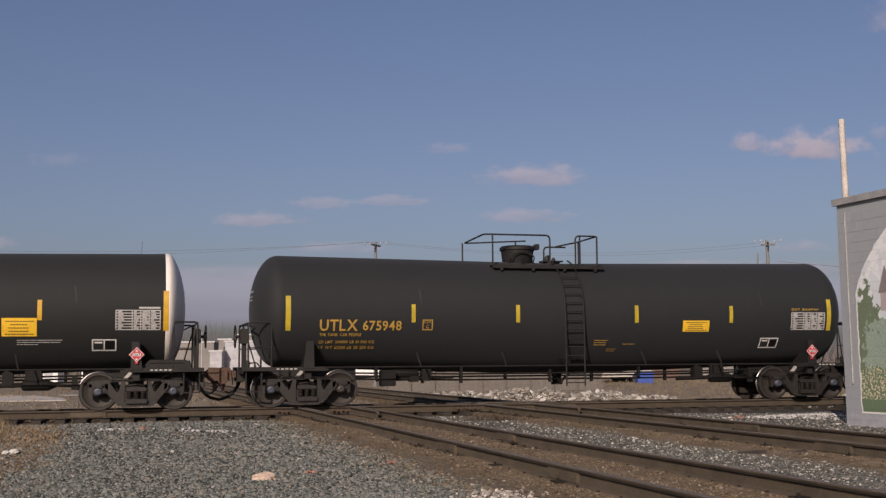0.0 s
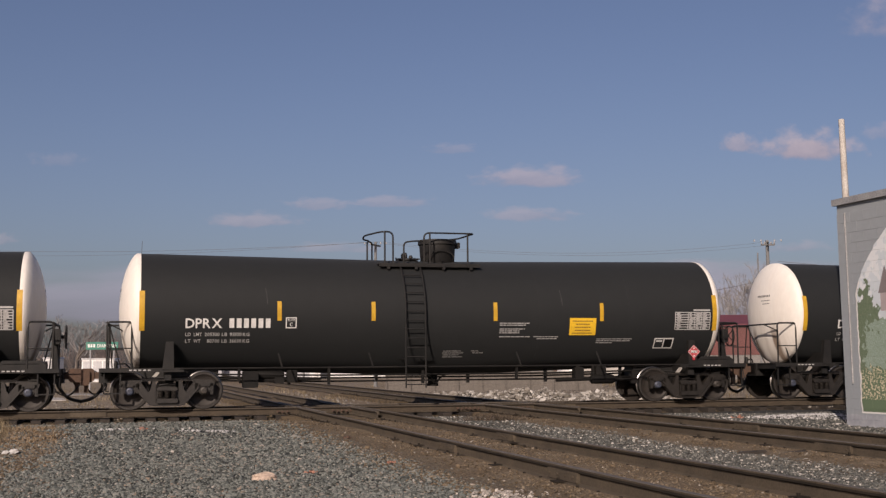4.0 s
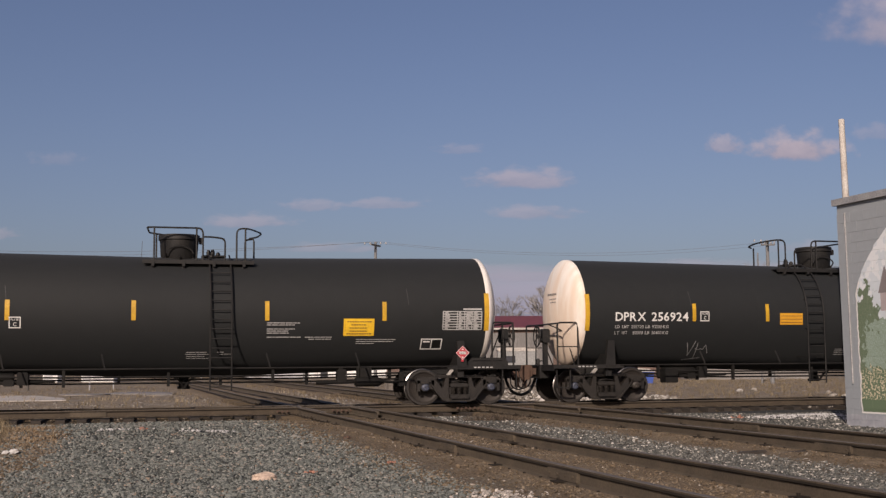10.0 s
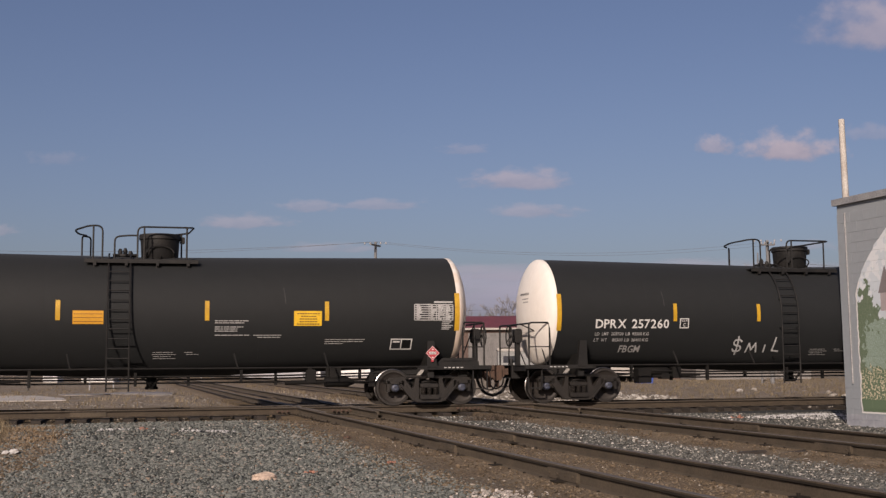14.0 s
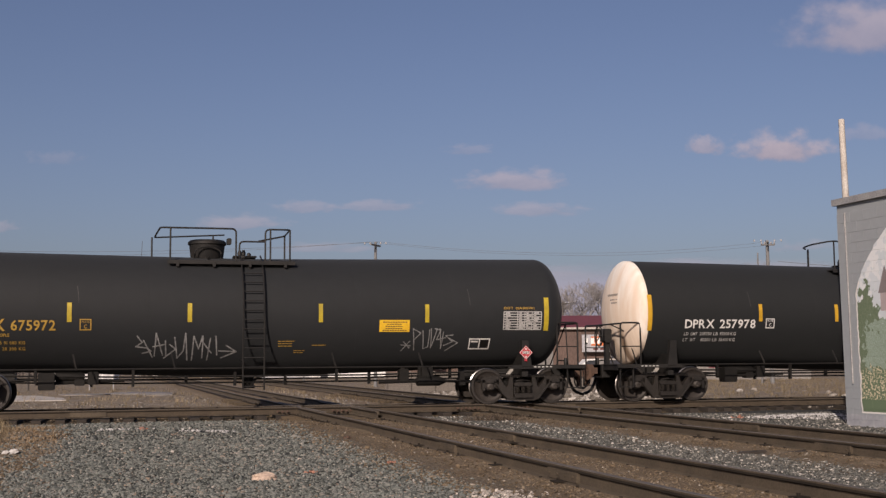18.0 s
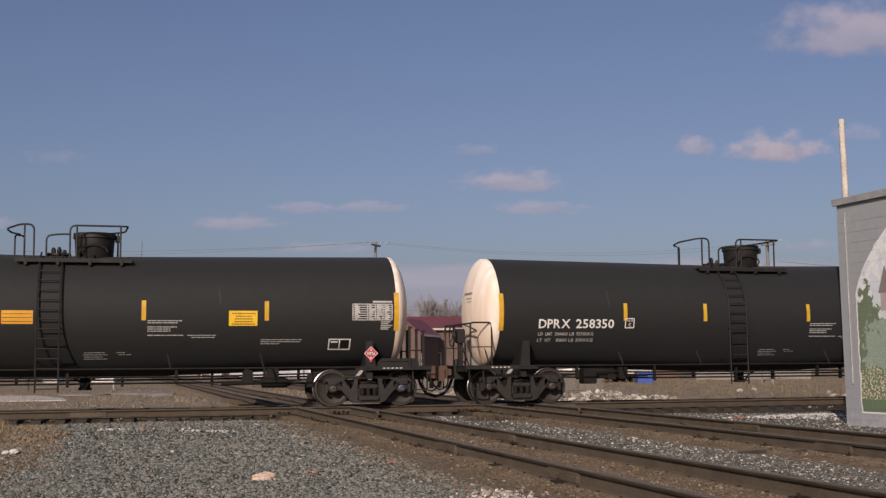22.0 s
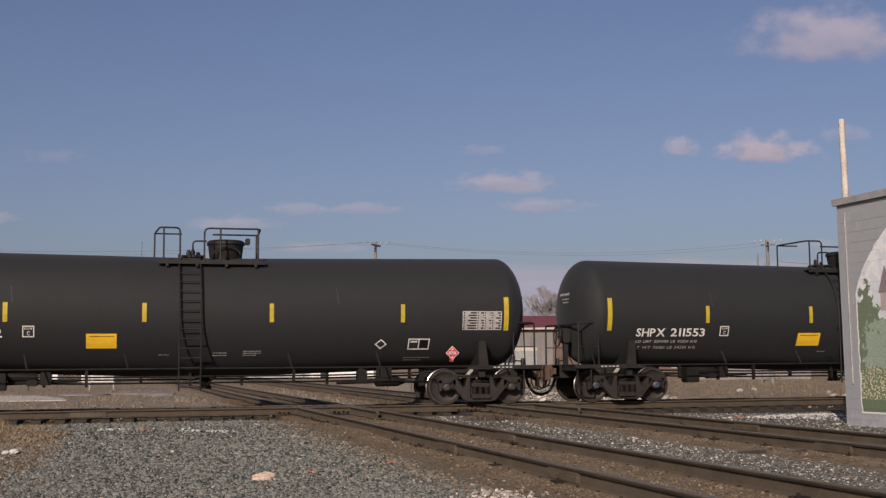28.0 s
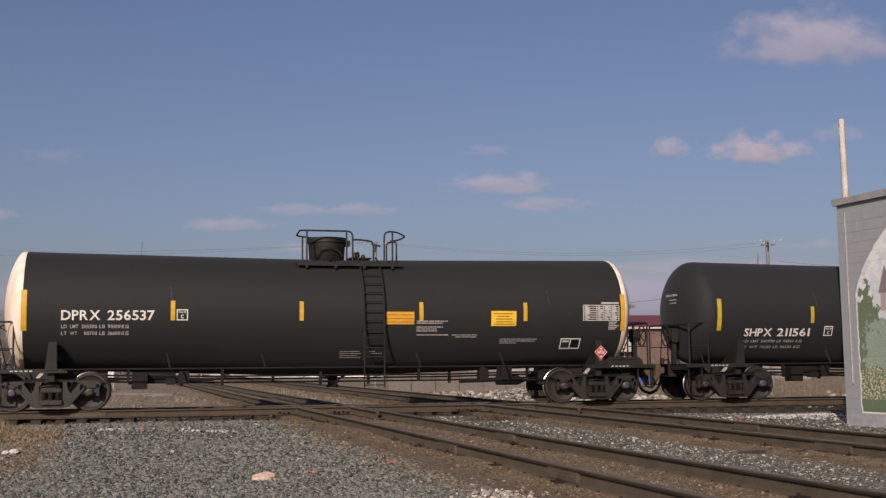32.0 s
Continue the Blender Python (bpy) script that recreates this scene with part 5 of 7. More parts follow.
    fl = mt("MULTIPLY", mt("MULTIPLY", low, mt("GREATER_THAN", ns(30, 1), 0.06)), mt("GREATER_THAN", z, 0.32))
    pic = mix(fl, pic, (0.55, 0.48, 0.34))
    # a painted tower
    roof = mt("LESS_THAN", mt("ABSOLUTE", mt("SUBTRACT", u, 1.33)), mt("MULTIPLY", mt("SUBTRACT", 2.86, z), 0.40))
    twr = mt("MULTIPLY", mt("LESS_THAN", mt("ABSOLUTE", mt("SUBTRACT", u, 1.33)), 0.15), mt("LESS_THAN", z, 2.36))
    roofm = mt("MULTIPLY", roof, mt("GREATER_THAN", z, 2.34))
    towm = mt("MULTIPLY", twr, mt("GREATER_THAN", z, 2.0))
    pic = mix(towm, pic, (0.34, 0.29, 0.29))
    pic = mix(roofm, pic, (0.18, 0.155, 0.155))
    col = mix(inside, grey, pic)
    col = mix(rim, col, (0.62, 0.60, 0.58))
    col = mix(rim2, col, (0.62, 0.60, 0.58))
    l.new(col, p.inputs["Base Color"])
    p.inputs["Roughness"].default_value = 0.8
    b = n.new("ShaderNodeBump")
    b.inputs["Strength"].default_value, b.inputs["Distance"].default_value = 0.5, 0.006
    l.new(nf, b.inputs["Height"])
    l.new(b.outputs[0], p.inputs["Normal"])
    return m


M["mural"] = mural_paint()
M["cap_grey"] = paint("cap_grey", (0.30, 0.30, 0.30), (0.23, 0.23, 0.24), 0.6, 0.1, 3, 40, 0, pos=True)
M["roof_dark"] = paint("roof_dark", (0.07, 0.07, 0.07), (0.1, 0.1, 0.1), 0.9, 0, 3, 40, 0, pos=True)


def corner_building():
    b = tagged(new("block_building"), "grey painted concrete block building with a landscape mural", "building", "", "structure")
    b.matrix_basis = BLD @ Matrix.Translation((0, 0, BLD_Z)) @ Matrix.Rotation(radians(0.7), 4, "X")
    part("wall", None, lambda: Geo().box(0.006, 9.0, -0.008, 7.0, -0.3, BLD_H - 0.03), "mural", b, "", False)
    ch = 0.203
    rnd = random.Random(5)

    def block(w):
        g = Geo()
        c, d, h = 0.002, 0.02, ch - 0.003
        v = [(0, d, 0), (w, d, 0), (w, d, h), (0, d, h), (0, c, 0), (w, c, 0), (w, c, h), (0, c, h), (c, 0, c), (w - c, 0, c), (w - c, 0, h - c), (c, 0, h - c)]
        g.add(v, [(0, 1, 5, 4), (1, 2, 6, 5), (2, 3, 7, 6), (3, 0, 4, 7), (4, 5, 9, 8), (5, 6, 10, 9), (6, 7, 11, 10), (7, 4, 8, 11), (8, 9, 10, 11)])
        return g

    rest = Geo()
    for j in range(int(BLD_H / ch)):
        x = 0.0 if j % 2 == 0 else -0.2
        while x < 8.95:
            a, e = max(0.0, x), min(9.0, x + 0.4)
            w = round(e - a - 0.003, 4)
            if a < 2.2:
                k = part("block", ("block", w), lambda: block(w), "mural", b, "", False)
                k.location = (a, -0.016 + rnd.uniform(-0.0006, 0.0006), j * ch)
            else:
                q = block(w)
                rest.add([(px + a, py - 0.016, pz + j * ch) for px, py, pz in q.v], q.f)
            x += 0.4
    part("block_rows", None, lambda: rest, "mural", b, "", False)
    part("roof_cap", None, lambda: Geo().box(-0.07, 9.1, -0.08, 0.35, BLD_H - 0.03, BLD_H + 0.10, 0, 0.015).box(-0.07, 0.3, 0.35, 7.0, BLD_H - 0.03, BLD_H + 0.10), "cap_grey", b, "grey metal roof edging", False)
    part("roof", None, lambda: Geo().box(0.3, 9.0, 0.35, 6.9, BLD_H - 0.03, BLD_H + 0.06), "roof_dark", b, "", False)
    part("conduit", None, lambda: Geo().tube([(0.27, -0.035, 0.9), (0.27, -0.035, BLD_H - 0.2)], 0.018, 6), "cap_grey", b)
    return b


corner_building()


# ---- things round the crossing ----
M["pole_pale"] = paint("pole_pale", (0.52, 0.49, 0.45), (0.36, 0.32, 0.28), 0.85, 0, 5, 40, 0.004, 0.7, (1, 1, 0.5), pos=True)
M["pole_grey"] = paint("pole_grey", (0.19, 0.19, 0.19), (0.13, 0.13, 0.13), 0.9, 0, 3, 40, 0.004, 0.9, (1, 1, 0.15), pos=True)
M["pole_wood"] = paint("pole_wood", (0.12, 0.108, 0.096), (0.08, 0.072, 0.064), 0.9, 0, 3, 40, 0.004, 0.9, (1, 1, 0.15), pos=True)
M["wire"] = paint("wire", (0.05, 0.05, 0.05), (0.08, 0.08, 0.08), 0.6)
M["grey_steel"] = paint("grey_steel", (0.45, 0.45, 0.46), (0.35, 0.35, 0.36), 0.4, 0.2)
M["white_paint"] = paint("white_paint", (0.74, 0.73, 0.71), (0.62, 0.61, 0.60), 0.6, 0, 0.6, 8, pos=True)
M["plant_white"] = paint("plant_white", (0.42, 0.42, 0.44), (0.28, 0.28, 0.30), 0.7, 0, 0.9, 6, 0, 0.7, (1, 1, 2.5), pos=True)
M["fence_grey"] = paint("fence_grey", (0.145, 0.128, 0.112), (0.10, 0.088, 0.076), 0.9, 0, 2, 20, 0, 0.9, (3, 3, 0.4), pos=True)
M["roof_red"] = paint("roof_red", (0.16, 0.040, 0.048), (0.12, 0.035, 0.042), 0.6, 0, 0.6, 8, 0, 0.8, (3, 1, 1), pos=True)
M["wall_brick"] = paint("wall_brick", (0.128, 0.084, 0.068), (0.092, 0.064, 0.054), 0.9, 0, 0.9, 12, 0, 0.8, (1, 1, 0.3), pos=True)
M["siding_grey"] = paint("siding_grey", (0.19, 0.182, 0.175), (0.13, 0.123, 0.118), 0.85, 0, 0.9, 10, 0, 0.8, (3, 1, 0.5), pos=True)
M["wall_grey"] = paint("wall_grey", (0.22, 0.205, 0.19), (0.17, 0.16, 0.15), 0.9, 0, 0.5, 12, pos=True)
M["wall_red"] = paint("wall_red", (0.15, 0.055, 0.05), (0.115, 0.05, 0.046), 0.8, 0, 0.5, 12, pos=True)
M["window_dark"] = paint("window_dark", (0.03, 0.035, 0.04), (0.05, 0.05, 0.06), 0.15)
M["bark"] = paint("bark", (0.15, 0.125, 0.105), (0.10, 0.085, 0.075), 0.95, 0, 2, 20, pos=True)
M["twig_grey"] = paint("twig_grey", (0.27, 0.255, 0.25), (0.19, 0.178, 0.172), 0.95, 0, 0.3, 5, pos=True)
M["twig_haze"] = paint("twig_haze", (0.19, 0.155, 0.14), (0.14, 0.115, 0.105), 0.95, 0, 0.3, 5, pos=True)
M["dry_grass"] = island("dry_grass", [(0.0, (0.16, 0.122, 0.072)), (0.5, (0.225, 0.18, 0.115)), (1.0, (0.125, 0.098, 0.058))])
M["tuft_tan"] = island("tuft_tan", [(0.0, (0.30, 0.235, 0.15)), (0.5, (0.40, 0.33, 0.225)), (1.0, (0.24, 0.18, 0.115))])
M["dark_weed"] = island("dark_weed", [(0.0, (0.06, 0.05, 0.04)), (1.0, (0.12, 0.09, 0.065))])
M["gravel"] = island("gravel", [(0.0, (0.032, 0.035, 0.031)), (0.30, (0.088, 0.096, 0.088)), (0.75, (0.180, 0.190, 0.173)), (0.955, (0.205, 0.195, 0.172)), (0.985, (0.22, 0.16, 0.115)), (1.0, (0.44, 0.41, 0.37))])
M["gravel_pale"] = island("gravel_pale", [(0.0, (0.050, 0.052, 0.048)), (0.5, (0.094, 0.096, 0.088)), (0.86, (0.165, 0.158, 0.14)), (0.93, (0.36, 0.335, 0.295)), (1.0, (0.50, 0.47, 0.43))])
M["gravel_brown"] = island("gravel_brown", [(0.0, (0.075, 0.054, 0.033)), (0.6, (0.140, 0.103, 0.064)), (0.96, (0.18, 0.145, 0.104)), (1.0, (0.32, 0.29, 0.25))])
M["gravel_pink"] = island("gravel_pink", [(0.0, (0.20, 0.18, 0.16)), (0.5, (0.38, 0.34, 0.30)), (1.0, (0.52, 0.47, 0.42))])
M["weed_brown"] = island("weed_brown", [(0.0, (0.19, 0.12, 0.066)), (0.5, (0.27, 0.185, 0.105)), (1.0, (0.36, 0.29, 0.19))])
M["van_green"] = paint("van_green", (0.20, 0.205, 0.20), (0.26, 0.262, 0.255), 0.4, 0, 0.6, 8, pos=True)
M["gravel_white"] = island("gravel_white", [(0.0, (0.36, 0.36, 0.36)), (0.6, (0.52, 0.51, 0.50)), (1.0, (0.3, 0.3, 0.3))])
M["gravel_red"] = island("gravel_red", [(0.0, (0.26, 0.11, 0.07)), (1.0, (0.38, 0.20, 0.145))])
M["gravel_far"] = island("gravel_far", [(0.0, (0.12, 0.108, 0.09)), (0.6, (0.19, 0.172, 0.148)), (1.0, (0.31, 0.285, 0.25))])
M["rubble"] = island("rubble", [(0.0, (0.13, 0.115, 0.095)), (0.35, (0.22, 0.195, 0.165)), (0.7, (0.33, 0.305, 0.27)), (1.0, (0.52, 0.49, 0.45))])
M["litter_white"] = paint("litter_white", (0.62, 0.61, 0.60), (0.26, 0.24, 0.22), 0.7, 0, 14, 60, 0.01, 0.8)
M["pale_rock"] = paint("pale_rock", (0.52, 0.40, 0.31), (0.38, 0.29, 0.23), 0.9, 0, 5, 40, 0.01)
M["blue_paint"] = paint("blue_paint", (0.02, 0.07, 0.32), (0.02, 0.05, 0.24), 0.5)
M["green_sign"] = paint("green_sign", (0.01, 0.17, 0.12), (0.01, 0.14, 0.10), 0.5)
M["water"] = paint("water", (0.15, 0.14, 0.13), (0.20, 0.18, 0.16), 0.5, 0, 1, 6, 0, 0.5, pos=True)
M["concrete"] = paint("concrete", (0.44, 0.41, 0.375), (0.33, 0.305, 0.275), 0.9, 0, 0.5, 12, 0, 0.9, pos=True)

PHI = (1 + 5 ** 0.5) / 2
ICO = np.array([(-1, PHI, 0), (1, PHI, 0), (-1, -PHI, 0), (1, -PHI, 0), (0, -1, PHI), (0, 1, PHI), (0, -1, -PHI), (0, 1, -PHI), (PHI, 0, -1), (PHI, 0, 1), (-PHI, 0, -1), (-PHI, 0, 1)]) / 1.902
ICO_F = np.array([(0, 11, 5), (0, 5, 1), (0, 1, 7), (0, 7, 10), (0, 10, 11), (1, 5, 9), (5, 11, 4), (11, 10, 2), (10, 7, 6), (7, 1, 8),
                  (3, 9, 4), (3, 4, 2), (3, 2, 6), (3, 6, 8), (3, 8, 9), (4, 9, 5), (2, 4, 11), (6, 2, 10), (8, 6, 7), (9, 8, 1)])


def stones(name, spots, mat, label, rs, sink=0.35, flat=0.75):
    """Angular stones at spots (x, y, z, radius), one mesh."""
    sp = np.array(spots)
    k = len(sp)
    rot = rs.normal(size=(k, 3, 3))
    rot = np.linalg.qr(rot)[0]
    base = ICO[None] * (1 + rs.uniform(-0.28, 0.22, (k, 12, 1))) * rs.uniform((0.80, 0.60, 0.42), (1.55, 1.05, 0.80), (k, 3))[:, None, :]
    v = np.einsum("kij,knj->kni", rot, base) * sp[:, 3][:, None, None]
    v[:, :, 2] *= flat
    v += sp[:, None, :3]
    v[:, :, 2] += sp[:, 3][:, None] * (flat - sink) * 0.5
    f = (ICO_F[None] + (np.arange(k) * 12)[:, None, None]).reshape(-1, 3)
    me = bpy.data.meshes.new(name)
    me.vertices.add(k * 12)
    me.vertices.foreach_set("co", v.reshape(-1).astype(np.float32))
    me.loops.add(len(f) * 3)
    me.loops.foreach_set("vertex_index", f.reshape(-1).astype(np.int32))
    me.polygons.add(len(f))
    me.polygons.foreach_set("loop_start", np.arange(0, len(f) * 3, 3, dtype=np.int32))
    me.update(calc_edges=True)
    me.shade_flat()
    me.materials.append(M[mat])
    return tagged(new(name, me), label, "gravel", "", "stuff")


def gz(x, y):
    return -0.215 + (-0.10 * min(1.0, max(0.0, (x * NRM.x + y * NRM.y - 34.5) / 3)))


def lay_gravel():
    rs = np.random.RandomState(11)
    grey, pale, brown, white, red, pink = [], [], [], [], [], []
    ia, ib = np.array(CROSS_A.inverted()), np.array(CROSS_B.inverted())
    for y0, y1, dens, r0, r1 in ((10.2, 13.0, 900, 0.010, 0.025), (13.0, 16.5, 640, 0.011, 0.026), (16.5, 21.0, 380, 0.013, 0.030), (21.0, 30.5, 150, 0.017, 0.036)):
        n = int(dens * 0.40 * (y1 * y1 - y0 * y0))
        y = np.sqrt(rs.uniform(y0 * y0, y1 * y1, n))
        x = y * rs.uniform(-0.40, 0.40, n)
        r = rs.uniform(r0, r1, n) * (1 + (rs.uniform(0, 1, n) > 0.97) * 0.7)
        qa = np.abs(ia[1, 0] * x + ia[1, 1] * y + ia[1, 3])
        sa = ia[1, 0] * x + ia[1, 1] * y + ia[1, 3]
        qb = np.abs(ib[1, 0] * x + ib[1, 1] * y + ib[1, 3])
        qm = NRM.x * x + NRM.y * y - OFF
        inb = (x - CORNER.x) * W_BACK.x + (y - CORNER.y) * W_BACK.y
        wob = rs.uniform(-0.35, 0.35, n)
        for i in range(n):
            if inb[i] > -0.03 and (x[i] - CORNER.x) * W_DIR.x + (y[i] - CORNER.y) * W_DIR.y > -0.03:
                continue
            p = (x[i], y[i], gz(x[i], y[i]) + 0.03 * noise.noise(Vector((x[i] * 0.35, y[i] * 0.35, 0))), r[i])
            p = (p[0], p[1], p[2] - bed_dip(qm[i]), p[3])
            if abs(qm[i]) < 1.25 + wob[i] * (0.3 if qm[i] < 0 else 1.0):
                if rs.rand() < 0.30 and abs(abs(qm[i]) - 0.75) > 0.12 and not -1.45 < qm[i] < -1.0:
                    brown.append(p)
            elif qa[i] < 1.3 + wob[i] or qb[i] < 1.3 + wob[i]:
                if rs.rand() < 0.26 and abs(qa[i] - 0.75) > 0.12 and abs(qb[i] - 0.75) > 0.12:
                    brown.append((p[0], p[1], p[2] + 0.04, p[3] * 0.75))
            elif sa[i] > 0:
                mark = (abs(y[i] - 24.1 - (x[i] + 6.4) * 0.2) < 0.24 and -6.95 < x[i] < -5.85) or (abs(y[i] - 23.2 + (x[i] + 4.6) * 0.6) < 0.26 and -5.25 < x[i] < -4.0)
                weedy = x[i] / y[i] + 0.325 + wob[i] * 0.02 + max(0.0, 16.5 - y[i]) * 0.012 + 0.03 * noise.noise(Vector((x[i] * 0.9, y[i] * 0.5, 3)))
                spot = math.hypot(x[i] + 1.6, (y[i] - 14.35) * 0.6) < 0.075 or math.hypot(x[i] + 0.68, (y[i] - 15.4) * 0.6) < 0.065
                if spot:
                    red.append((p[0], p[1], p[2] + 0.008, p[3]))
                elif mark and rs.rand() < 0.66:
                    (red if -6.15 < x[i] < -5.95 else white).append((p[0], p[1], p[2] + 0.008, p[3]))
                elif weedy < 0:
                    if rs.rand() < 0.62:
                        (brown if rs.rand() < 0.55 else grey).append(p)
                elif y[i] < 12.1 + 0.5 * min(1.0, max(0.0, x[i] - 0.4)) + wob[i] and x[i] > 0.3 + wob[i] and rs.rand() < 0.4:
                    pink.append((p[0], p[1], p[2] + 0.01, p[3] * 1.15))
                elif rs.rand() < 0.75 * (1 - (qa[i] - 1.3) / 1.1):
                    brown.append(p)
                else:
                    grey.append(p)
            else:
                mark = abs(y[i] - 27.0 - max(0.0, x[i] - 6.6) * 0.75) < 0.15 + 0.22 * max(0.0, x[i] - 6.4) and 6.3 < x[i] < 9.4
                spill = 6.5 < x[i] < 9.6 and 26.9 - 0.5 * (x[i] - 6.5) < y[i] < 27.0 + 0.75 * max(0.0, x[i] - 6.6)
                if (mark and rs.rand() < 0.75) or (spill and rs.rand() < 0.5):
                    (red if 6.5 < x[i] < 6.8 else white).append(p)
                else:
                    pale.append((p[0], p[1], p[2], p[3] * 0.85))
    stones("ballast_gravel", grey, "gravel", "blue-grey crushed stone ballast covering the ground", rs)
    stones("pale_gravel", pale, "gravel_pale", "mixed grey and white gravel between the tracks", rs)
    stones("brown_gravel", brown, "gravel_brown", "brown dirty gravel on the track beds", rs)
    stones("painted_gravel", white, "gravel_white", "white spray-painted stripes and pale stones on the gravel", rs)
    stones("red_gravel", red, "gravel_red", "red spray-painted spots on the gravel", rs)
    stones("broken_stone_chips", pink, "gravel_pink", "pale pinkish stone chips beside the track", rs)
    far = []
    for _ in range(5200):
        d = math.sqrt(rs.uniform(33 ** 2, 62 ** 2))
        x = d * rs.uniform(-0.42, 0.40)
        if in_track(x, d, 0.3) or (x > 9 and d > 44) or (x < -12 and 46 < d < 66 and rs.rand() < 0.93):
            continue
        far.append((x, d, gz(x, d), rs.uniform(0.02, 0.06)))
    stones("far_gravel", far, "gravel_far", "scattered pale gravel beyond the main line", rs)
    heap = []
    for _ in range(8500):
        x = rs.uniform(-2.6, 8.6)
        w = max(0.0, 1 - abs(x - 3.0) / 6.0)
        hump = 0.55 + 0.45 * noise.noise(Vector((x * 0.9, 4.0, 0))) + 0.25 * noise.noise(Vector((x * 2.7, 9.0, 0)))
        q = rs.normal(0, 0.8)
        h = max(0.0, (0.62 * w + 0.06) * hump * math.exp(-q * q * 0.8)) * rs.uniform(0.3, 1.0)
        heap.append((x, 47.5 - x * 0.35 + q * 1.2, -0.33 + h, rs.uniform(0.02, 0.06) * (1 + (rs.rand() > 0.95) * 1.9)))
    stones("rubble_heap", heap, "rubble", "long low heap of pale broken concrete rubble", rs, 0.4, 0.8)
    stones("field_stones", [(rs.uniform(12, 20), rs.uniform(42, 60), -0.3, rs.uniform(0.08, 0.2)) for _ in range(14)], "rubble", "pale stones scattered over the dry field", rs)


lay_gravel()


def blades(name, spots, mat, label, seed, hgt, wid, lean=0.35, per=5):
    r = random.Random(seed)
    g = Geo()
    for x, y, z in spots:
        for _ in range(per):
            a, h = r.uniform(0, 6.28), hgt * r.uniform(0.4, 1.2)
            bx, by = x + r.uniform(-0.1, 0.1), y + r.uniform(-0.1, 0.1)
            dx, dy = math.cos(a) * h * lean * r.random(), math.sin(a) * h * lean * r.random()
            sx, sy = wid * math.cos(a + 1.57), wid * math.sin(a + 1.57)
            g.add([(bx - sx, by - sy, z), (bx + sx, by + sy, z), (bx + dx * 0.5 + sx * 0.6, by + dy * 0.5 + sy * 0.6, z + h * 0.6), (bx + dx * 0.5 - sx * 0.6, by + dy * 0.5 - sy * 0.6, z + h * 0.6), (bx + dx * 1.3, by + dy * 1.3, z + h)],
                  [(0, 1, 2, 3), (3, 2, 4)])
    me = bpy.data.meshes.new(name)
    me.from_pydata(g.v, [], g.f)
    me.materials.append(M[mat])
    return tagged(new(name, me), label, "grass", "", "stuff")


rg = random.Random(21)
blades("dead_weeds", [(-y * rg.uniform(0.322, 0.41), y, -0.22) for y in [rg.uniform(19.0, 25.5) for _ in range(750)]], "weed_brown", "low reddish-brown dead weeds on bare soil", 3, 0.05, 0.006, 2.4)
blades("dry_grass", [(-y * rg.uniform(0.366, 0.40), y, -0.22) for y in [rg.uniform(19.5, 26.8) for _ in range(110)]], "dry_grass", "dry tan grass beside the track", 13, 0.26, 0.006, 1.0)
blades("field_grass", [(x, y, -0.33) for x, y in [(rg.uniform(9, 34), rg.uniform(42, 92)) for _ in range(2600)] if x < y * 0.4 and not in_track(x, y, 0.4)], "dry_grass", "dry tan grass field beyond the main line", 4, 0.20, 0.010, 1.1)
blades("track_grass", [(x, y, -0.32) for x, y in [(rg.uniform(-26, -3), rg.uniform(38, 78)) for _ in range(500)] if abs(x) < y * 0.42 and not in_track(x, y, 0.3)], "dry_grass", "thin dry grass beyond the main line", 5, 0.2, 0.012, 0.8)
tufts = [(rg.uniform(-24, -4), rg.uniform(40, 62)) for _ in range(20)]
blades("grass_tufts", [(x + rg.gauss(0, 0.45), y + rg.gauss(0, 0.5), -0.33) for x, y in tufts if not in_track(x, y, 0.6) for _ in range(9)], "tuft_tan", "pale dry grass tufts on bare ground", 8, 0.24, 0.010, 1.6)
blades("dark_weeds", [(1.05 + rg.gauss(0, 0.35), 27.0 + rg.gauss(0, 0.15), -0.22) for _ in range(150)], "dark_weed", "small clump of dark dead weeds", 6, 0.16, 0.005, 1.2)


def lone_rock(name, x, y, size, label, mat="pale_rock", seed=1):
    rs = np.random.RandomState(seed)
    bm = bmesh.new()
    bmesh.ops.create_icosphere(bm, subdivisions=3, radius=1)
    for v in bm.verts:
        n = noise.noise(v.co * 1.7 + Vector((seed * 3.1, 0, 0))) * 0.35 + noise.noise(v.co * 5) * 0.10
        v.co = v.co * (1 + n)
        v.co = Vector((v.co.x * size[0], v.co.y * size[1], max(-0.4, v.co.z) * size[2]))
    me = bpy.data.meshes.new(name)
    bm.to_mesh(me)
    bm.free()
    me.materials.append(M[mat])
    ob = tagged(new(name, me), label, "rock")
    ob.location = (x, y, -0.20)
    return ob


lone_rock("broken_stone", -2.04, 13.5, (0.155, 0.09, 0.062), "pale tan broken stone lying on the gravel")
lone_rock("white_litter", -6.40, 17.75, (0.085, 0.04, 0.055), "crumpled white litter lying on the gravel", "litter_white", 5).rotation_euler = (0.0, -0.35, 0.2)
lone_rock("white_litter", -6.49, 17.70, (0.05, 0.04, 0.04), "small scrap of white litter on the gravel", "litter_white", 9)
lone_rock("dark_clod", -1.66, 20.4, (0.07, 0.06, 0.05), "small dark clod of dirt on the gravel", "rust", 7)


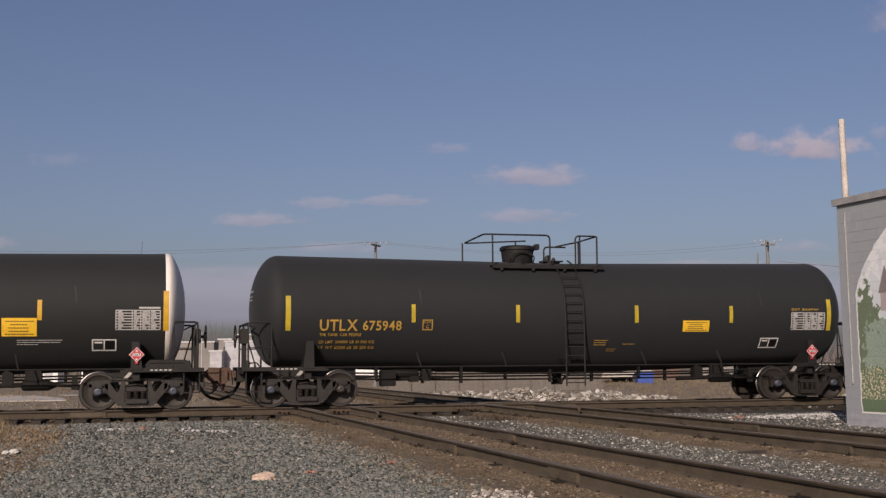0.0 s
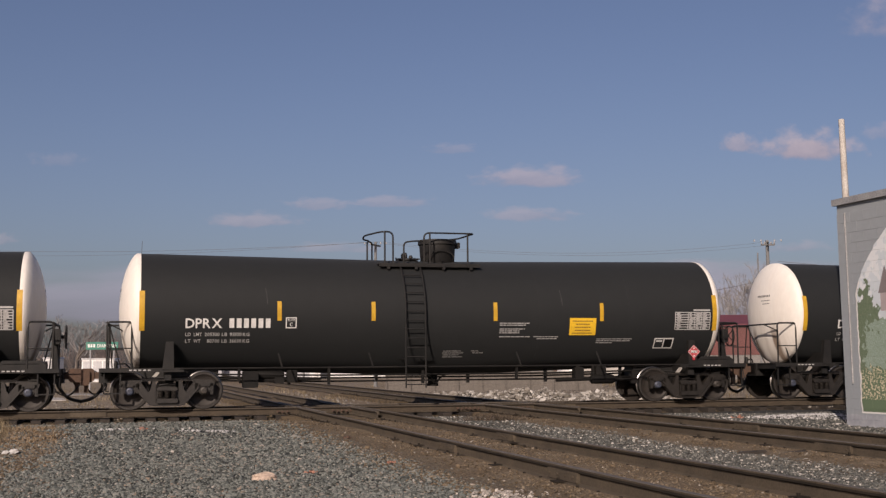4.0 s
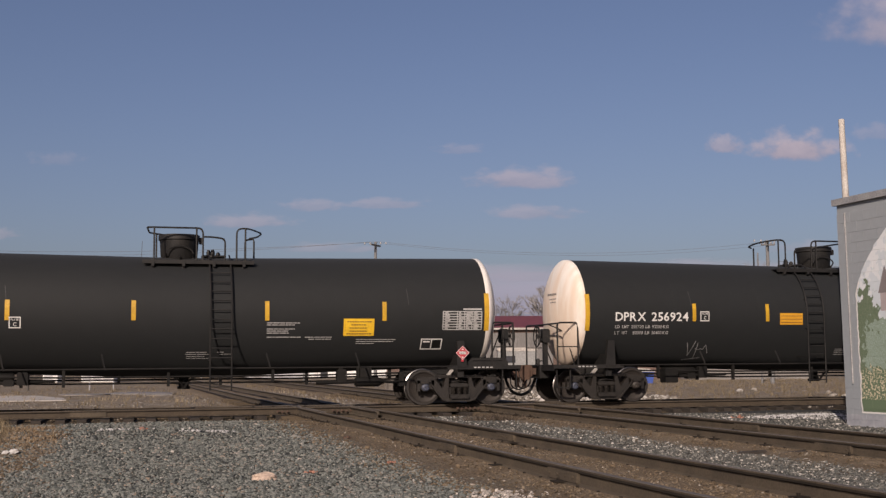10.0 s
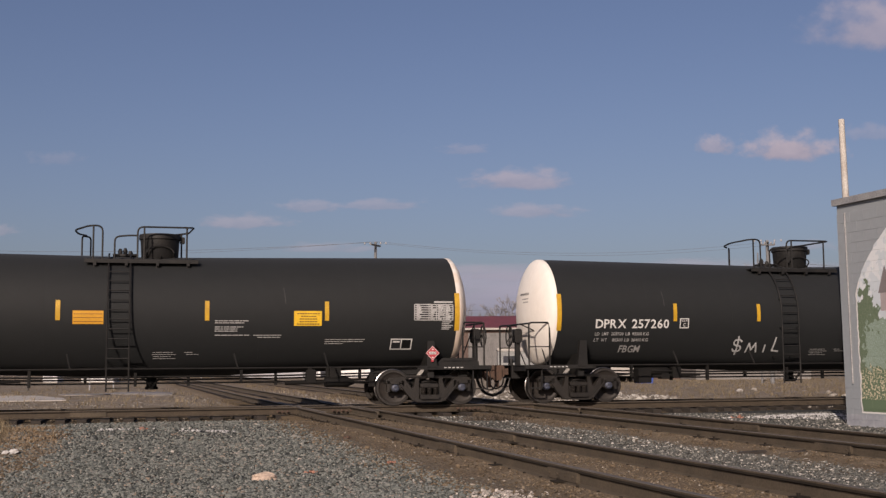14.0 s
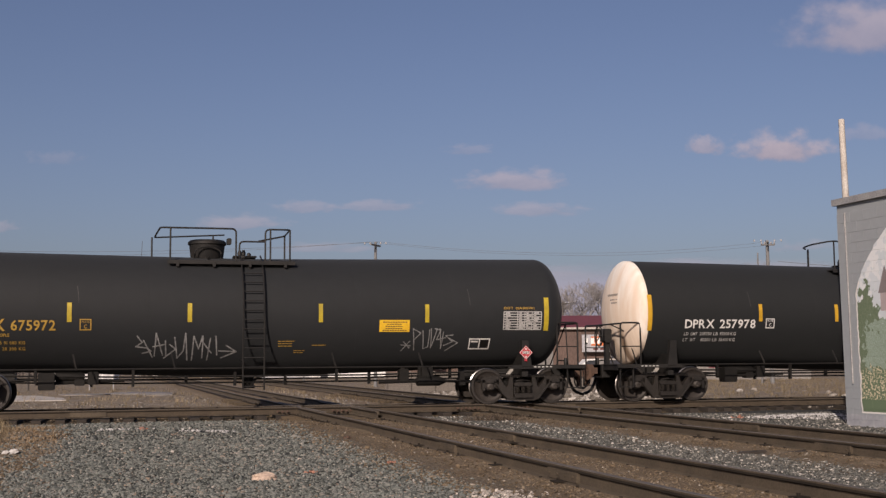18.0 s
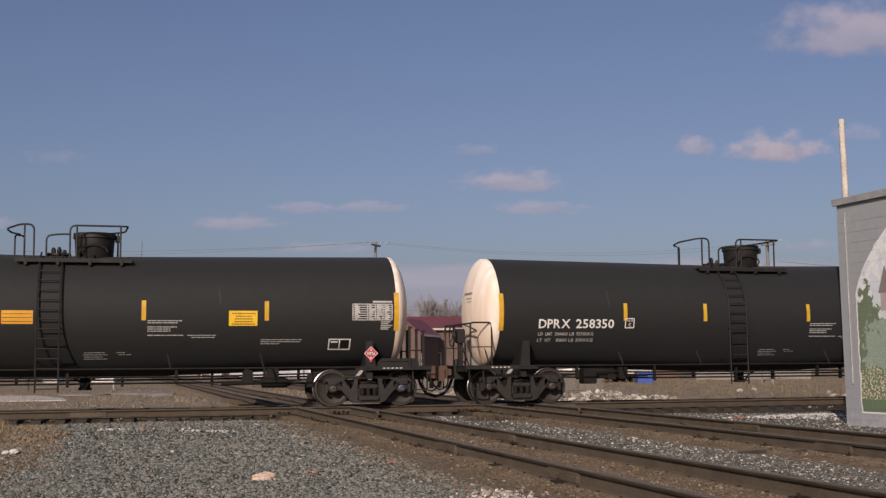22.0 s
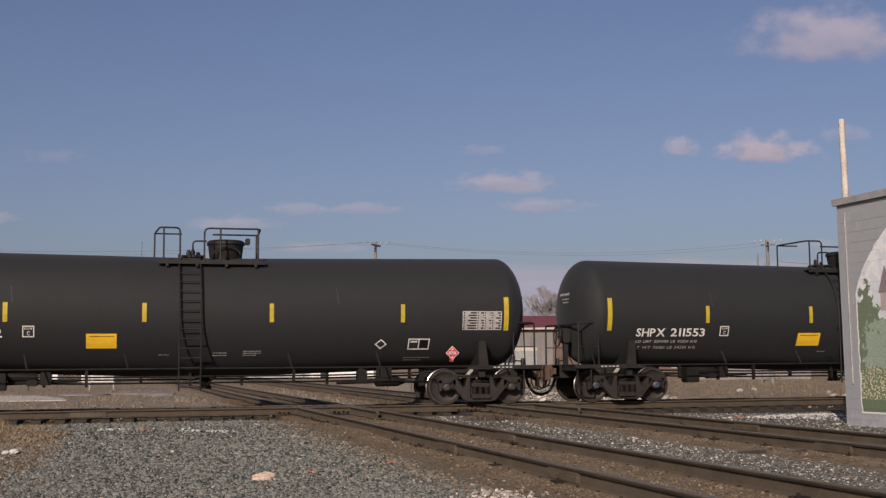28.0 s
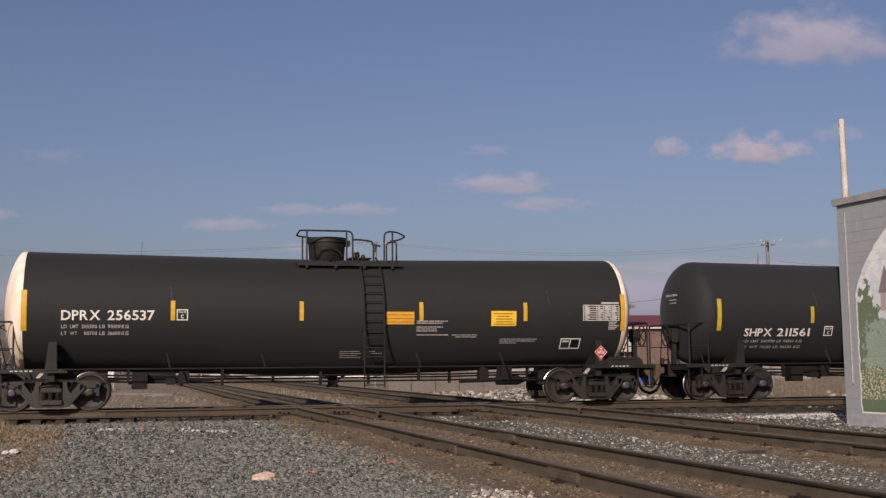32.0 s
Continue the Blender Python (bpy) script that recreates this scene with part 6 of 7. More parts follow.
def scrap_plate(x, y, w, turn, label):
    ob = tagged(new("scrap_plate", Geo().prism([(-w, 0), (w * 0.8, 0), (w, 0.02), (w * 0.7, 0.035), (-w * 0.9, 0.03)], -0.05, 0.06).mesh("scrap_plate", [M["tie_dark"]], False)), label, "scrap", "scrap beside the tracks")
    ob.matrix_basis = pose(x, y, -0.20, 3, -4, turn)


for x, y, w, turn in ((4.24, 16.5, 0.20, -14), (4.82, 16.4, 0.17, 4), (2.42, 17.0, 0.08, 30)):
    scrap_plate(x, y, w, turn, "small dark scrap of tie lying on the gravel")


def flat_patch(name, pts, z, mat, label, cat):
    g = Geo()
    g.add([(x, y, z) for x, y in pts] + [(x, y, z - 0.05) for x, y in pts], [tuple(range(len(pts)))] + [(i, (i + 1) % len(pts), (i + 1) % len(pts) + len(pts), i + len(pts)) for i in range(len(pts))])
    return tagged(new(name, g.mesh(name, [M[mat]], False)), label, cat, "", "structure")


for px_, py_, ra, rb in ((-15.4, 60.5, 1.5, 2.6), (-17.8, 58.2, 1.2, 1.5), (-13.6, 57.0, 0.8, 1.2)):
    flat_patch("puddle", [(px_ + ra * math.cos(a) * (1 + 0.3 * math.sin(3 * a + px_)) - 0.3 * rb * math.sin(a), py_ + rb * math.sin(a) * (1 + 0.25 * math.cos(2 * a))) for a in [i * 2 * math.pi / 24 for i in range(24)]], -0.262, "water", "shallow muddy puddle on the bare ground", "puddle")
flat_patch("concrete_pad", [(-27, 47), (-15.4, 48.5), (-16.6, 52), (-19.6, 57), (-30, 58)], -0.282, "concrete", "worn pale concrete pad on bare ground", "pavement")


def utility_pole(x, y, top, arms, lean=0.0, can=None, r=0.15, mat="pole_wood", label="grey wooden utility pole with a crossarm"):
    p = tagged(new("utility_pole"), label, "utility pole", "utility poles")
    p.matrix_basis = pose(x, y, -0.4, 0, lean, 0)
    part("shaft", None, lambda: Geo().tube([(0, 0, 0), (0, 0, (top + 0.4) / 2), (0, 0, top + 0.4)], r, 10, 0, r * 0.72), mat, p)
    for h, w, turn in arms:
        a = part("crossarm", ("arm", w), lambda: Geo().box(-w, w, -0.045, 0.045, -0.05, 0.05), mat, p)
        a.matrix_basis = pose(0, -0.16, h + 0.4, 0, 0, turn)
        for sx in (-0.9, -0.45, 0.45, 0.9):
            i = part("insulator", "insulator", lambda: Geo().lathe([(0.03, 0.05), (0.06, 0.09), (0.04, 0.13), (0.06, 0.16), (0.02, 0.2)], "z", 8), "grey_steel", p)
            i.location = (sx * w, -0.16, h + 0.4)
    if can:
        c = part("transformer", None, lambda: Geo().lathe([(0.22, 0), (0.25, 0.03), (0.25, 0.85), (0.2, 0.92), (0.05, 0.95)], "z", 16).tube([(-0.3, 0, 0.6), (0, 0, 0.6)], 0.05, 6), "grey_steel", p, "grey pole transformer can")
        c.location = (can[0], -0.05, can[1] + 0.4)
    return p


utility_pole(-4.32, 75.0, 8.85, [(8.62, 0.75, 70)], 0.15, (0.40, 6.2), 0.115, "pole_grey")
utility_pole(20.7, 75.0, 8.75, [(8.45, 0.45, 10), (8.6, 0.95, 75)], -0.3, None, 0.14, "pole_grey", "grey wooden utility pole with short crossarms")
utility_pole(20.15, 75.4, 8.0, [], -0.1, None, 0.06, "pole_grey", "slim grey pole beside a utility pole")
utility_pole(28.9, 100.0, 6.95, [(6.6, 0.5, 0)], 0.0, None, 0.09)
utility_pole(-10.85, 92.0, 6.55, [(5.5, 0.5, 0), (4.9, 0.42, 15)], 0.0, None, 0.075, "pole_grey", "slim grey pole with two short crossarms")
utility_pole(-24.5, 70.0, 4.75, [], 0.0, None, 0.11, label="plain dark wooden post")
utility_pole(11.6, 115.0, 7.0, [(6.8, 0.6, 20)], 0.0, None, 0.10)
pp = utility_pole(10.40, 30.0, 7.25, [], -0.9, None, 0.105, "pole_pale", "pale weathered pole standing behind the block building")


def wire_run(a, b, sag, r, label="thin dark overhead wire between poles"):
    a, b = Vector(a), Vector(b)
    pts = [a.lerp(b, i / 24) - Vector((0, 0, sag * 4 * (i / 24) * (1 - i / 24))) for i in range(25)]
    return tagged(new("overhead_wire", Geo().tube(pts, r, 4).mesh("overhead_wire", [M["wire"]])), label, "wire", "overhead wires")


wire_run((-52, 90, 11.0), (-4.0, 75.0, 8.85), 0.8, 0.011)
wire_run((-52, 91, 10.7), (-4.6, 75.0, 8.85), 0.9, 0.009)
wire_run((-4.0, 75.0, 8.85), (20.2, 75.0, 8.6), 0.7, 0.009)
wire_run((-4.6, 75.0, 8.85), (21.2, 75.0, 8.5), 0.8, 0.008)
wire_run((21.3, 75.0, 7.4), (60, 72, 5.2), 0.5, 0.016)
wire_run((20.3, 75.0, 6.2), (11.6, 115.0, 6.9), 0.6, 0.016)
wire_run((-10.6, 92.0, 5.6), (11.6, 115.0, 6.6), 0.4, 0.010)


def signal_mast(x, y):
    m = tagged(new("signal_mast"), "white railway signal mast with a thin whip aerial", "signal mast")
    m.location = (x, y, -0.3)
    part("mast", None, lambda: Geo().tube([(0, 0, 0), (0, 0, 5.0)], 0.032, 8), "grey_steel", m)
    part("aerial", None, lambda: Geo().tube([(0.05, 0, 5.0), (0.12, 0, 6.0), (0.22, 0, 8.1)], 0.014, 5), "wire", m)
    for z, s in ((4.35, 0.17), (3.2, 0.14)):
        part("signal_lamp", None, lambda: Geo().box(0.1, 0.1 + s, -0.14, 0.05, z, z + 0.42, 0, 0.04), "wire", m)
    part("equipment_box", None, lambda: Geo().box(-0.14, 0.16, -0.1, 0.1, 3.78, 3.98, 0, 0.03), "grey_steel", m)
    part("arm", None, lambda: Geo().tube([(-0.75, 0, 2.15), (0.75, 0, 2.15)], 0.035, 6).box(-0.72, -0.5, -0.1, 0.1, 1.75, 2.1).box(0.5, 0.72, -0.1, 0.1, 1.8, 2.1), "wire", m)
    part("ladder", None, lambda: Geo().tube([(0.10, 0, 0.1), (0.10, 0, 4.6)], 0.012, 4).tube([(0.24, 0, 0.1), (0.24, 0, 4.6)], 0.012, 4), "grey_steel", m)
    for k in range(12):
        part("rung", "mastrung", lambda: Geo().tube([(0.0, 0, 0), (0.24, 0, 0.12)], 0.010, 4), "grey_steel", m).location = (0, 0, 0.5 + k * 0.34)
    return m


signal_mast(-36.2, 140.0).scale = (2, 2, 2)


def thin_mast(x, y, h):
    m = tagged(new("radio_mast"), "tall thin white radio mast", "mast")
    m.location = (x, y, -0.4)
    part("pole", None, lambda: Geo().tube([(0, 0, 0), (0, 0, h * 0.6), (0, 0, h)], 0.07, 6, 0, 0.03), "grey_steel", m)
    return m


thin_mast(-16.7, 120, 10.2)
thin_mast(-25.5, 125, 5.0)


def gable_house(name, m, w, d, eave, ridge, wall, roof, label, wins=(), trim="white_paint", over=0.35):
    """A long gabled building: local x along the ridge, front at y = 0; wins: (x, width, sill, head)."""
    h = tagged(new(name), label, "building")
    h.matrix_basis = m

    def walls():
        g = Geo()
        g.add([(0, 0, 0), (0, d, 0), (0, d, eave), (0, d / 2, ridge - 0.1), (0, 0, eave)], [(0, 1, 2, 3, 4)])
        g.add([(w, 0, 0), (w, d, 0), (w, d, eave), (w, d / 2, ridge - 0.1), (w, 0, eave)], [(0, 1, 2, 3, 4)])
        g.add([(0, 0, 0), (w, 0, 0), (w, 0, eave), (0, 0, eave)], [(0, 1, 2, 3)])
        g.add([(0, d, 0), (w, d, 0), (w, d, eave), (0, d, eave)], [(0, 1, 2, 3)])
        return g

    part("wall", None, walls, wall, h, "", False)

    def rf():
        g = Geo()
        k = (ridge - eave) / (d / 2)
        for s in (0, 1):
            y0, y1 = (-over, d / 2) if s == 0 else (d + over, d / 2)
            z0 = eave - over * k
            q = [(-over, y0, z0), (w + over, y0, z0), (w + over, y1, ridge), (-over, y1, ridge)]
            g.add(q + [(x, y, z + 0.12) for x, y, z in q], [(0, 1, 2, 3), (4, 5, 6, 7), (0, 1, 5, 4), (1, 2, 6, 5), (3, 0, 4, 7)])
        return g

    part("roof", None, rf, roof, h, "", False)
    part("fascia", None, lambda: Geo().box(-over, w + over, -over - 0.05, -over, eave - over * (ridge - eave) / (d / 2) - 0.04, eave - over * (ridge - eave) / (d / 2) + 0.12), trim, h, "white eave board", False)
    for x, ww, z0, z1 in wins:
        wn_ = part("window", None, lambda: Geo().box(x, x + ww, -0.03, 0.05, z0, z1), trim, h, "", False)
        part("pane", None, lambda: Geo().box(x + 0.08, x + ww - 0.08, -0.045, -0.03, z0 + 0.08, z1 - 0.08), "window_dark", wn_, "", False)
    return h


long_house = gable_house("red_roof_building", pose(-3.9, 96.0, -0.4, 0, 0, 3.0), 33.0, 9.0, 4.32, 5.38, "wall_brick", "roof_red", "long low building with a dark red metal roof",
            [(2.5, 1.2, 1.0, 2.4), (17.5, 1.2, 1.0, 2.4), (22.5, 1.2, 1.0, 2.4)], "concrete")
part("grey_siding", None, lambda: Geo().box(5.9, 12.8, -0.07, -0.01, 0.1, 3.95), "siding_grey", long_house, "pale grey upright siding", False)
for k in range(9):
    part("batten", "batten", lambda: Geo().box(-0.04, 0.04, -0.11, -0.07, 0.1, 3.95), "siding_grey", long_house, "", False).location = (6.2 + k * 0.8, 0, 0)
gable_house("red_shed", pose(-1.75, 90.0, -0.4, 0, 0, 76.0), 5.5, 2.7, 3.75, 4.85, "wall_brick", "roof_red", "small reddish gabled shed with a white door",
            [(0.2, 0.6, 1.2, 2.3)], over=0.15)
shed = gable_house("red_barn", pose(19.5, 92.0, -0.4, 0, 0, 2.0), 9.0, 6.0, 4.3, 4.9, "wall_grey", "roof_red", "low grey shed with a red upper wall", [(1.0, 1.0, 1.0, 1.8)], "roof_red", over=0.2)

part("red_panel", None, lambda: Geo().box(0.05, 8.95, -0.06, -0.01, 2.0, 4.1), "wall_red", shed, "red sheet metal panel", False)


def flat_block(name, x, y, w, d, h, mat, label, bands=(), turn=0.0):
    b = tagged(new(name), label, "building")
    b.matrix_basis = pose(x, y, -0.4, 0, 0, turn)
    part("wall", None, lambda: Geo().box(0, w, 0, d, 0, h), mat, b, "", False)
    part("roof_edge", None, lambda: Geo().box(-0.12, w + 0.12, -0.12, d + 0.12, h, h + 0.18), "grey_steel", b, "", False)
    for x0, x1, z0, z1 in bands:
        part("opening", None, lambda: Geo().box(x0, x1, -0.05, 0.02, z0, z1), "window_dark", b, "dark opening", False)
    return b


flat_block("white_building", -14.7, 130, 8.5, 8, 4.75, "white_paint", "plain white flat-roofed building", [(1.2, 2.0, 0, 2.2)])
flat_block("white_wing", -20.0, 131, 5.2, 6, 4.05, "plant_white", "lower white wing of the flat-roofed building", [(3.2, 3.6, 1.2, 2.0)])
flat_block("white_plant", -25.8, 140, 4.7, 8, 4.25, "plant_white", "worn white industrial building with a stepped roof", [(3.4, 3.6, 1.0, 1.6)])
flat_block("roof_housing", -24.9, 143, 2.6, 3, 5.1, "wall_grey", "dull grey rooftop housing behind the white plant")
flat_block("white_annex", -27.2, 138, 1.4, 4, 3.1, "plant_white", "narrow white building part beside the plant")
flat_block("grey_plant", -40, 160, 9, 10, 4.6, "wall_grey", "plain grey industrial building far off")
flat_block("storage_tank_hall", -27.5, 145, 1.5, 3, 4.6, "wall_grey", "narrow dull grey silo building", [(0.6, 0.9, 0.5, 3.8)])


def relay_hut(x, y, w, h):
    """A white metal equipment case with doors and a low roof."""
    b = tagged(new("relay_hut"), "white metal railway equipment hut with ribbed doors", "hut", "relay huts")
    b.matrix_basis = pose(x, y, -0.4)
    part("case", None, lambda: Geo().box(0, w, 0, 1.6, 0.15, h), "white_paint", b, "", False)
    part("roof", None, lambda: Geo().prism([(-0.08, h), (w + 0.08, h), (w + 0.02, h + 0.12), (0.0, h + 0.12)], -0.08, 1.7), "grey_steel", b, "", False)
    part("plinth", None, lambda: Geo().box(0.05, w - 0.05, 0.05, 1.5, 0, 0.15), "concrete", b, "", False)
    for k in range(max(1, int(w / 0.9))):
        d = part("door", None, lambda: Geo().box(0.12 + k * 0.9, 0.86 + k * 0.9, -0.025, 0.0, 0.28, h - 0.15), "grey_steel", b, "", False)
        part("handle", None, lambda: Geo().box(0.76 + k * 0.9, 0.80 + k * 0.9, -0.05, -0.025, 1.0, 1.2), "wire", d, "", False)
    return b


relay_hut(-35.4, 105, 1.3, 2.2)
relay_hut(-32.0, 105, 2.9, 2.1)


def crossing_sign(x, y):
    """The green name board of the crossing: a logo as bars, then its one plain word."""
    s = tagged(new("name_board"), "green railway name board with white lettering", "sign")
    s.location = (x, y, -0.4)
    for k in (-0.7, 0.7):
        part("post", ("signpost", k), lambda: Geo().tube([(k, 0.03, 0), (k, 0.03, 2.9)], 0.04, 6), "grey_steel", s)
    part("panel", None, lambda: Geo().box(-0.95, 0.95, -0.03, 0.0, 2.47, 2.92), "green_sign", s, "green sheet metal board", False)

    v, f, w, h = lettering("DIAMOND")
    part("lettering", None, lambda: Geo().add([(-0.28 + 1.12 * px / w, -0.036, 2.60 + 0.20 * py / h) for px, py in v], f), "white_paint", s, "white capital letters", False)
    for k in range(3):
        part("bar", "boardbar", lambda: Geo().box(-0.84, -0.73, -0.036, -0.03, 2.60, 2.80), "white_paint", s, "", False).location = (k * 0.16, 0, 0)


crossing_sign(-20.15, 70.0)


def board_fence(x0, x1, y, h):
    """A low weathered fence: posts and flat boards between them."""
    f = tagged(new("board_fence"), "low weathered grey board fence behind the rubble", "fence")
    f.location = (x0, y, -0.33)
    n = int((x1 - x0) / 1.2)
    for i in range(n + 1):
        part("post", "fencepost", lambda: Geo().box(-0.05, 0.05, -0.08, 0.02, 0, h + 0.06), "fence_grey", f, "", False).location = (i * 1.2, 0, 0)
        if i < n:
            for j in range(3):
                part("board", "fenceboard", lambda: Geo().box(0.0, 1.19, 0.0, 0.03, 0.0, h / 3 - 0.015), "fence_grey", f, "", False).location = (i * 1.2, 0.02, j * h / 3 + 0.02)


board_fence(-2.9, 8.2, 60.0, 0.98)


def shop_board(x, y):
    """A long white board with an orange field and pale letter shapes, on the front of the long building."""
    b = tagged(new("shop_board"), "white and orange shop board on the red-roofed building", "sign")
    b.matrix_basis = pose(x, y, 0, 0, 0, 3.0)
    part("board", None, lambda: Geo().box(0, 4.3, -0.1, 0.0, 1.95, 3.35), "plant_white", b, "", False)
    part("field", None, lambda: Geo().box(0.75, 3.5, -0.13, -0.10, 2.45, 3.2), "board_orange", b, "orange field", False)
    for k in range(6):
        part("letter_shape", ("lshape", k % 2), lambda: Geo().box(0, 0.26, -0.15, -0.13, 2.6, 3.08).box(0.05, 0.32, -0.15, -0.13, 2.6, 2.7), "white_paint", b, "", False).location = (0.2 + k * 0.52, 0, 0)
    for k in range(5):
        part("lower_bar", "lowbar", lambda: Geo().box(0, 0.4, -0.125, -0.10, 2.1, 2.28), "wall_red", b, "red bar", False).location = (0.9 + k * 0.55, 0, 0)


M["board_orange"] = paint("board_orange", (0.55, 0.14, 0.03), (0.48, 0.11, 0.03), 0.5, 0, 2, 30, pos=True)
shop_board(11.2, 96.2)


def skip_bin(x, y):
    b = tagged(new("blue_skip"), "blue steel rubbish skip on the dry field", "skip")
    b.location = (x, y, -0.35)
    part("bin", None, lambda: Geo().prism([(0.12, 0), (1.05, 0), (1.17, 0.80), (0, 0.80)], 0, 1.0), "blue_paint", b, "", False)
    part("rim", None, lambda: Geo().box(-0.04, 1.21, -0.04, 1.04, 0.80, 0.86), "grey_steel", b, "", False)


skip_bin(12.62, 78.0)


def pickup(x, y, turn, mat, label):
    t = tagged(new("parked_pickup"), label, "pickup truck")
    t.matrix_basis = pose(x, y, -0.38, 0, 0, turn)
    part("body", None, lambda: Geo().prism([(0, 0.45), (5.3, 0.45), (5.35, 0.85), (5.2, 1.0), (4.0, 1.08), (3.45, 1.72), (2.0, 1.75), (1.9, 1.1), (0, 1.1)], -0.9, 0.9), mat, t)
    part("window", None, lambda: Geo().prism([(2.1, 1.14), (3.75, 1.14), (3.4, 1.62), (2.1, 1.65)], -0.91, 0.91), "window_dark", t, "", False)
    for wx in (1.0, 4.3):
        for s in (-0.82, 0.82):
            w = part("wheel", "pickup_wheel", lambda: Geo().lathe([(0.2, -0.11), (0.37, -0.11), (0.38, 0), (0.37, 0.11), (0.2, 0.11)], "y", 16), "rubber", t)
            w.location = (wx, s, 0.38)
    return t


def trailer(x, y):
    t = tagged(new("parked_trailer"), "grey box trailer with a pale roof, parked", "trailer")
    t.location = (x, y, -0.38)
    part("body", None, lambda: Geo().box(0, 2.9, 0, 2.0, 0.55, 2.35, 0, 0.1), "van_green", t)
    part("roof", None, lambda: Geo().box(-0.05, 2.95, -0.05, 2.05, 2.352, 2.62, 0, 0.12), "concrete", t, "pale roof")
    part("window", None, lambda: Geo().box(0.4, 1.3, -0.02, 0.02, 1.5, 2.0), "window_dark", t, "", False)
    for wx in (0.9, 1.9):
        w = part("wheel", "pickup_wheel", lambda: Geo(), "rubber", t) if "pickup_wheel" in STORE else part("wheel", None, lambda: Geo().lathe([(0.2, -0.11), (0.37, -0.11), (0.37, 0.11), (0.2, 0.11)], "y", 16), "rubber", t)
        w.location = (wx, 0.1, 0.38)


trailer(4.0, 88.0)
pickup(9.2, 84.0, 4, "concrete", "pale grey pickup truck parked by the long building")
pickup(13.6, 86.0, 184, "white_paint", "white pickup truck parked beside a blue skip")


def bare_tree(x, y, h, seed, spread=0.5, r0=0.22, depth=5, label="bare leafless tree with fine grey-brown twigs"):
    r = random.Random(seed)
    t = tagged(new("bare_tree"), label, "tree", "bare trees")
    t.location = (x, y, -0.5)
    trunk, crown = Geo(), Geo()

    def grow(p, d, ln, rad, lv):
        q = p + d * ln * 0.5 + Vector((r.uniform(-1, 1), r.uniform(-1, 1), 0)) * ln * 0.06
        e = p + d * ln
        (trunk if lv < 2 else crown).tube([p, q, e], rad, 6 if lv < 2 else 3, 0, rad * 0.6)
        if lv >= depth:
            return
        for i in range(r.choice((2, 3, 3)) if lv else 4):
            n = (d + Vector((r.gauss(0, spread), r.gauss(0, spread), r.uniform(0.0, 0.35)))).normalized()
            grow(e if i < 2 else p.lerp(e, r.uniform(0.5, 0.95)), n, ln * r.uniform(0.6, 0.85), max(rad * 0.60, 0.019), lv + 1)

    grow(Vector((0, 0, 0)), Vector((r.uniform(-0.05, 0.05), 0, 1)), h * 0.27, r0, 0)
    k = h / max(p[2] for p in crown.v)
    for g in (trunk, crown):
        g.v = [(a * k, b * k, c * k) for a, b, c in g.v]
    part("trunk", None, lambda: trunk, "bark", t)
    part("crown", None, lambda: crown, "twig_grey", t, "", False)
    return t


for x, y, h, seed, sp in ((-3.9, 140, 10.2, 5, 0.42), (-0.9, 142, 9.6, 15, 0.42), (6.4, 142, 9.9, 6, 0.45), (11.4, 140, 10.8, 7, 0.45),
                          (16.2, 138, 11.3, 27, 0.5), (18.9, 142, 12.0, 28, 0.5), (30.4, 140, 11.2, 4, 0.45), (35.4, 140, 13.8, 14, 0.42), (37.5, 150, 13.0, 17, 0.5)):
    bare_tree(x, y, h, seed, sp, 0.2, 7)
for i, (x, y, h) in enumerate(((-44, 122, 7.6), (-40.5, 126, 7.2), (-37, 120, 6.4), (-47.5, 128, 8.0), (-33, 132, 6.0))):
    bare_tree(x, y, h, 30 + i, 0.5, 0.15)


def far_woods(name, x0, x1, y, h, n, seed, label):
    """A far belt of bare brush: many upright twigs."""
    r = random.Random(seed)
    g = Geo()
    for _ in range(n):
        x, yy = r.uniform(x0, x1), y + r.uniform(-6, 6)
        hh = h * r.uniform(0.45, 1.0) * (0.8 + 0.2 * math.sin(x * 0.35 + seed))
        a = Vector((x, yy, -0.5))
        b = a + Vector((r.gauss(0, 0.12) * hh, 0, hh * 0.55))
        g.tube([a, b, b + Vector((r.gauss(0, 0.15) * hh, 0, hh * 0.45))], 0.07, 3, 0, 0.02)
        for _ in range(4):
            p = a.lerp(b, r.uniform(0.4, 1.0))
            g.tube([p, p + Vector((r.gauss(0, 0.22) * hh, r.gauss(0, 0.1) * hh, hh * r.uniform(0.2, 0.45)))], 0.035, 3, 0, 0.012)
    me = g.mesh(name, [M["twig_haze"]], False)
    return tagged(new(name, me), label, "woods", "", "stuff")


far_woods("woods_left", -95, -28, 190, 9.5, 520, 2, "far belt of bare grey-brown woods")
far_woods("woods_middle", -28, 40, 230, 6.0, 420, 3, "low far belt of bare brush")
far_woods("woods_right", 40, 130, 210, 10, 500, 5, "far belt of bare woods beyond the field")


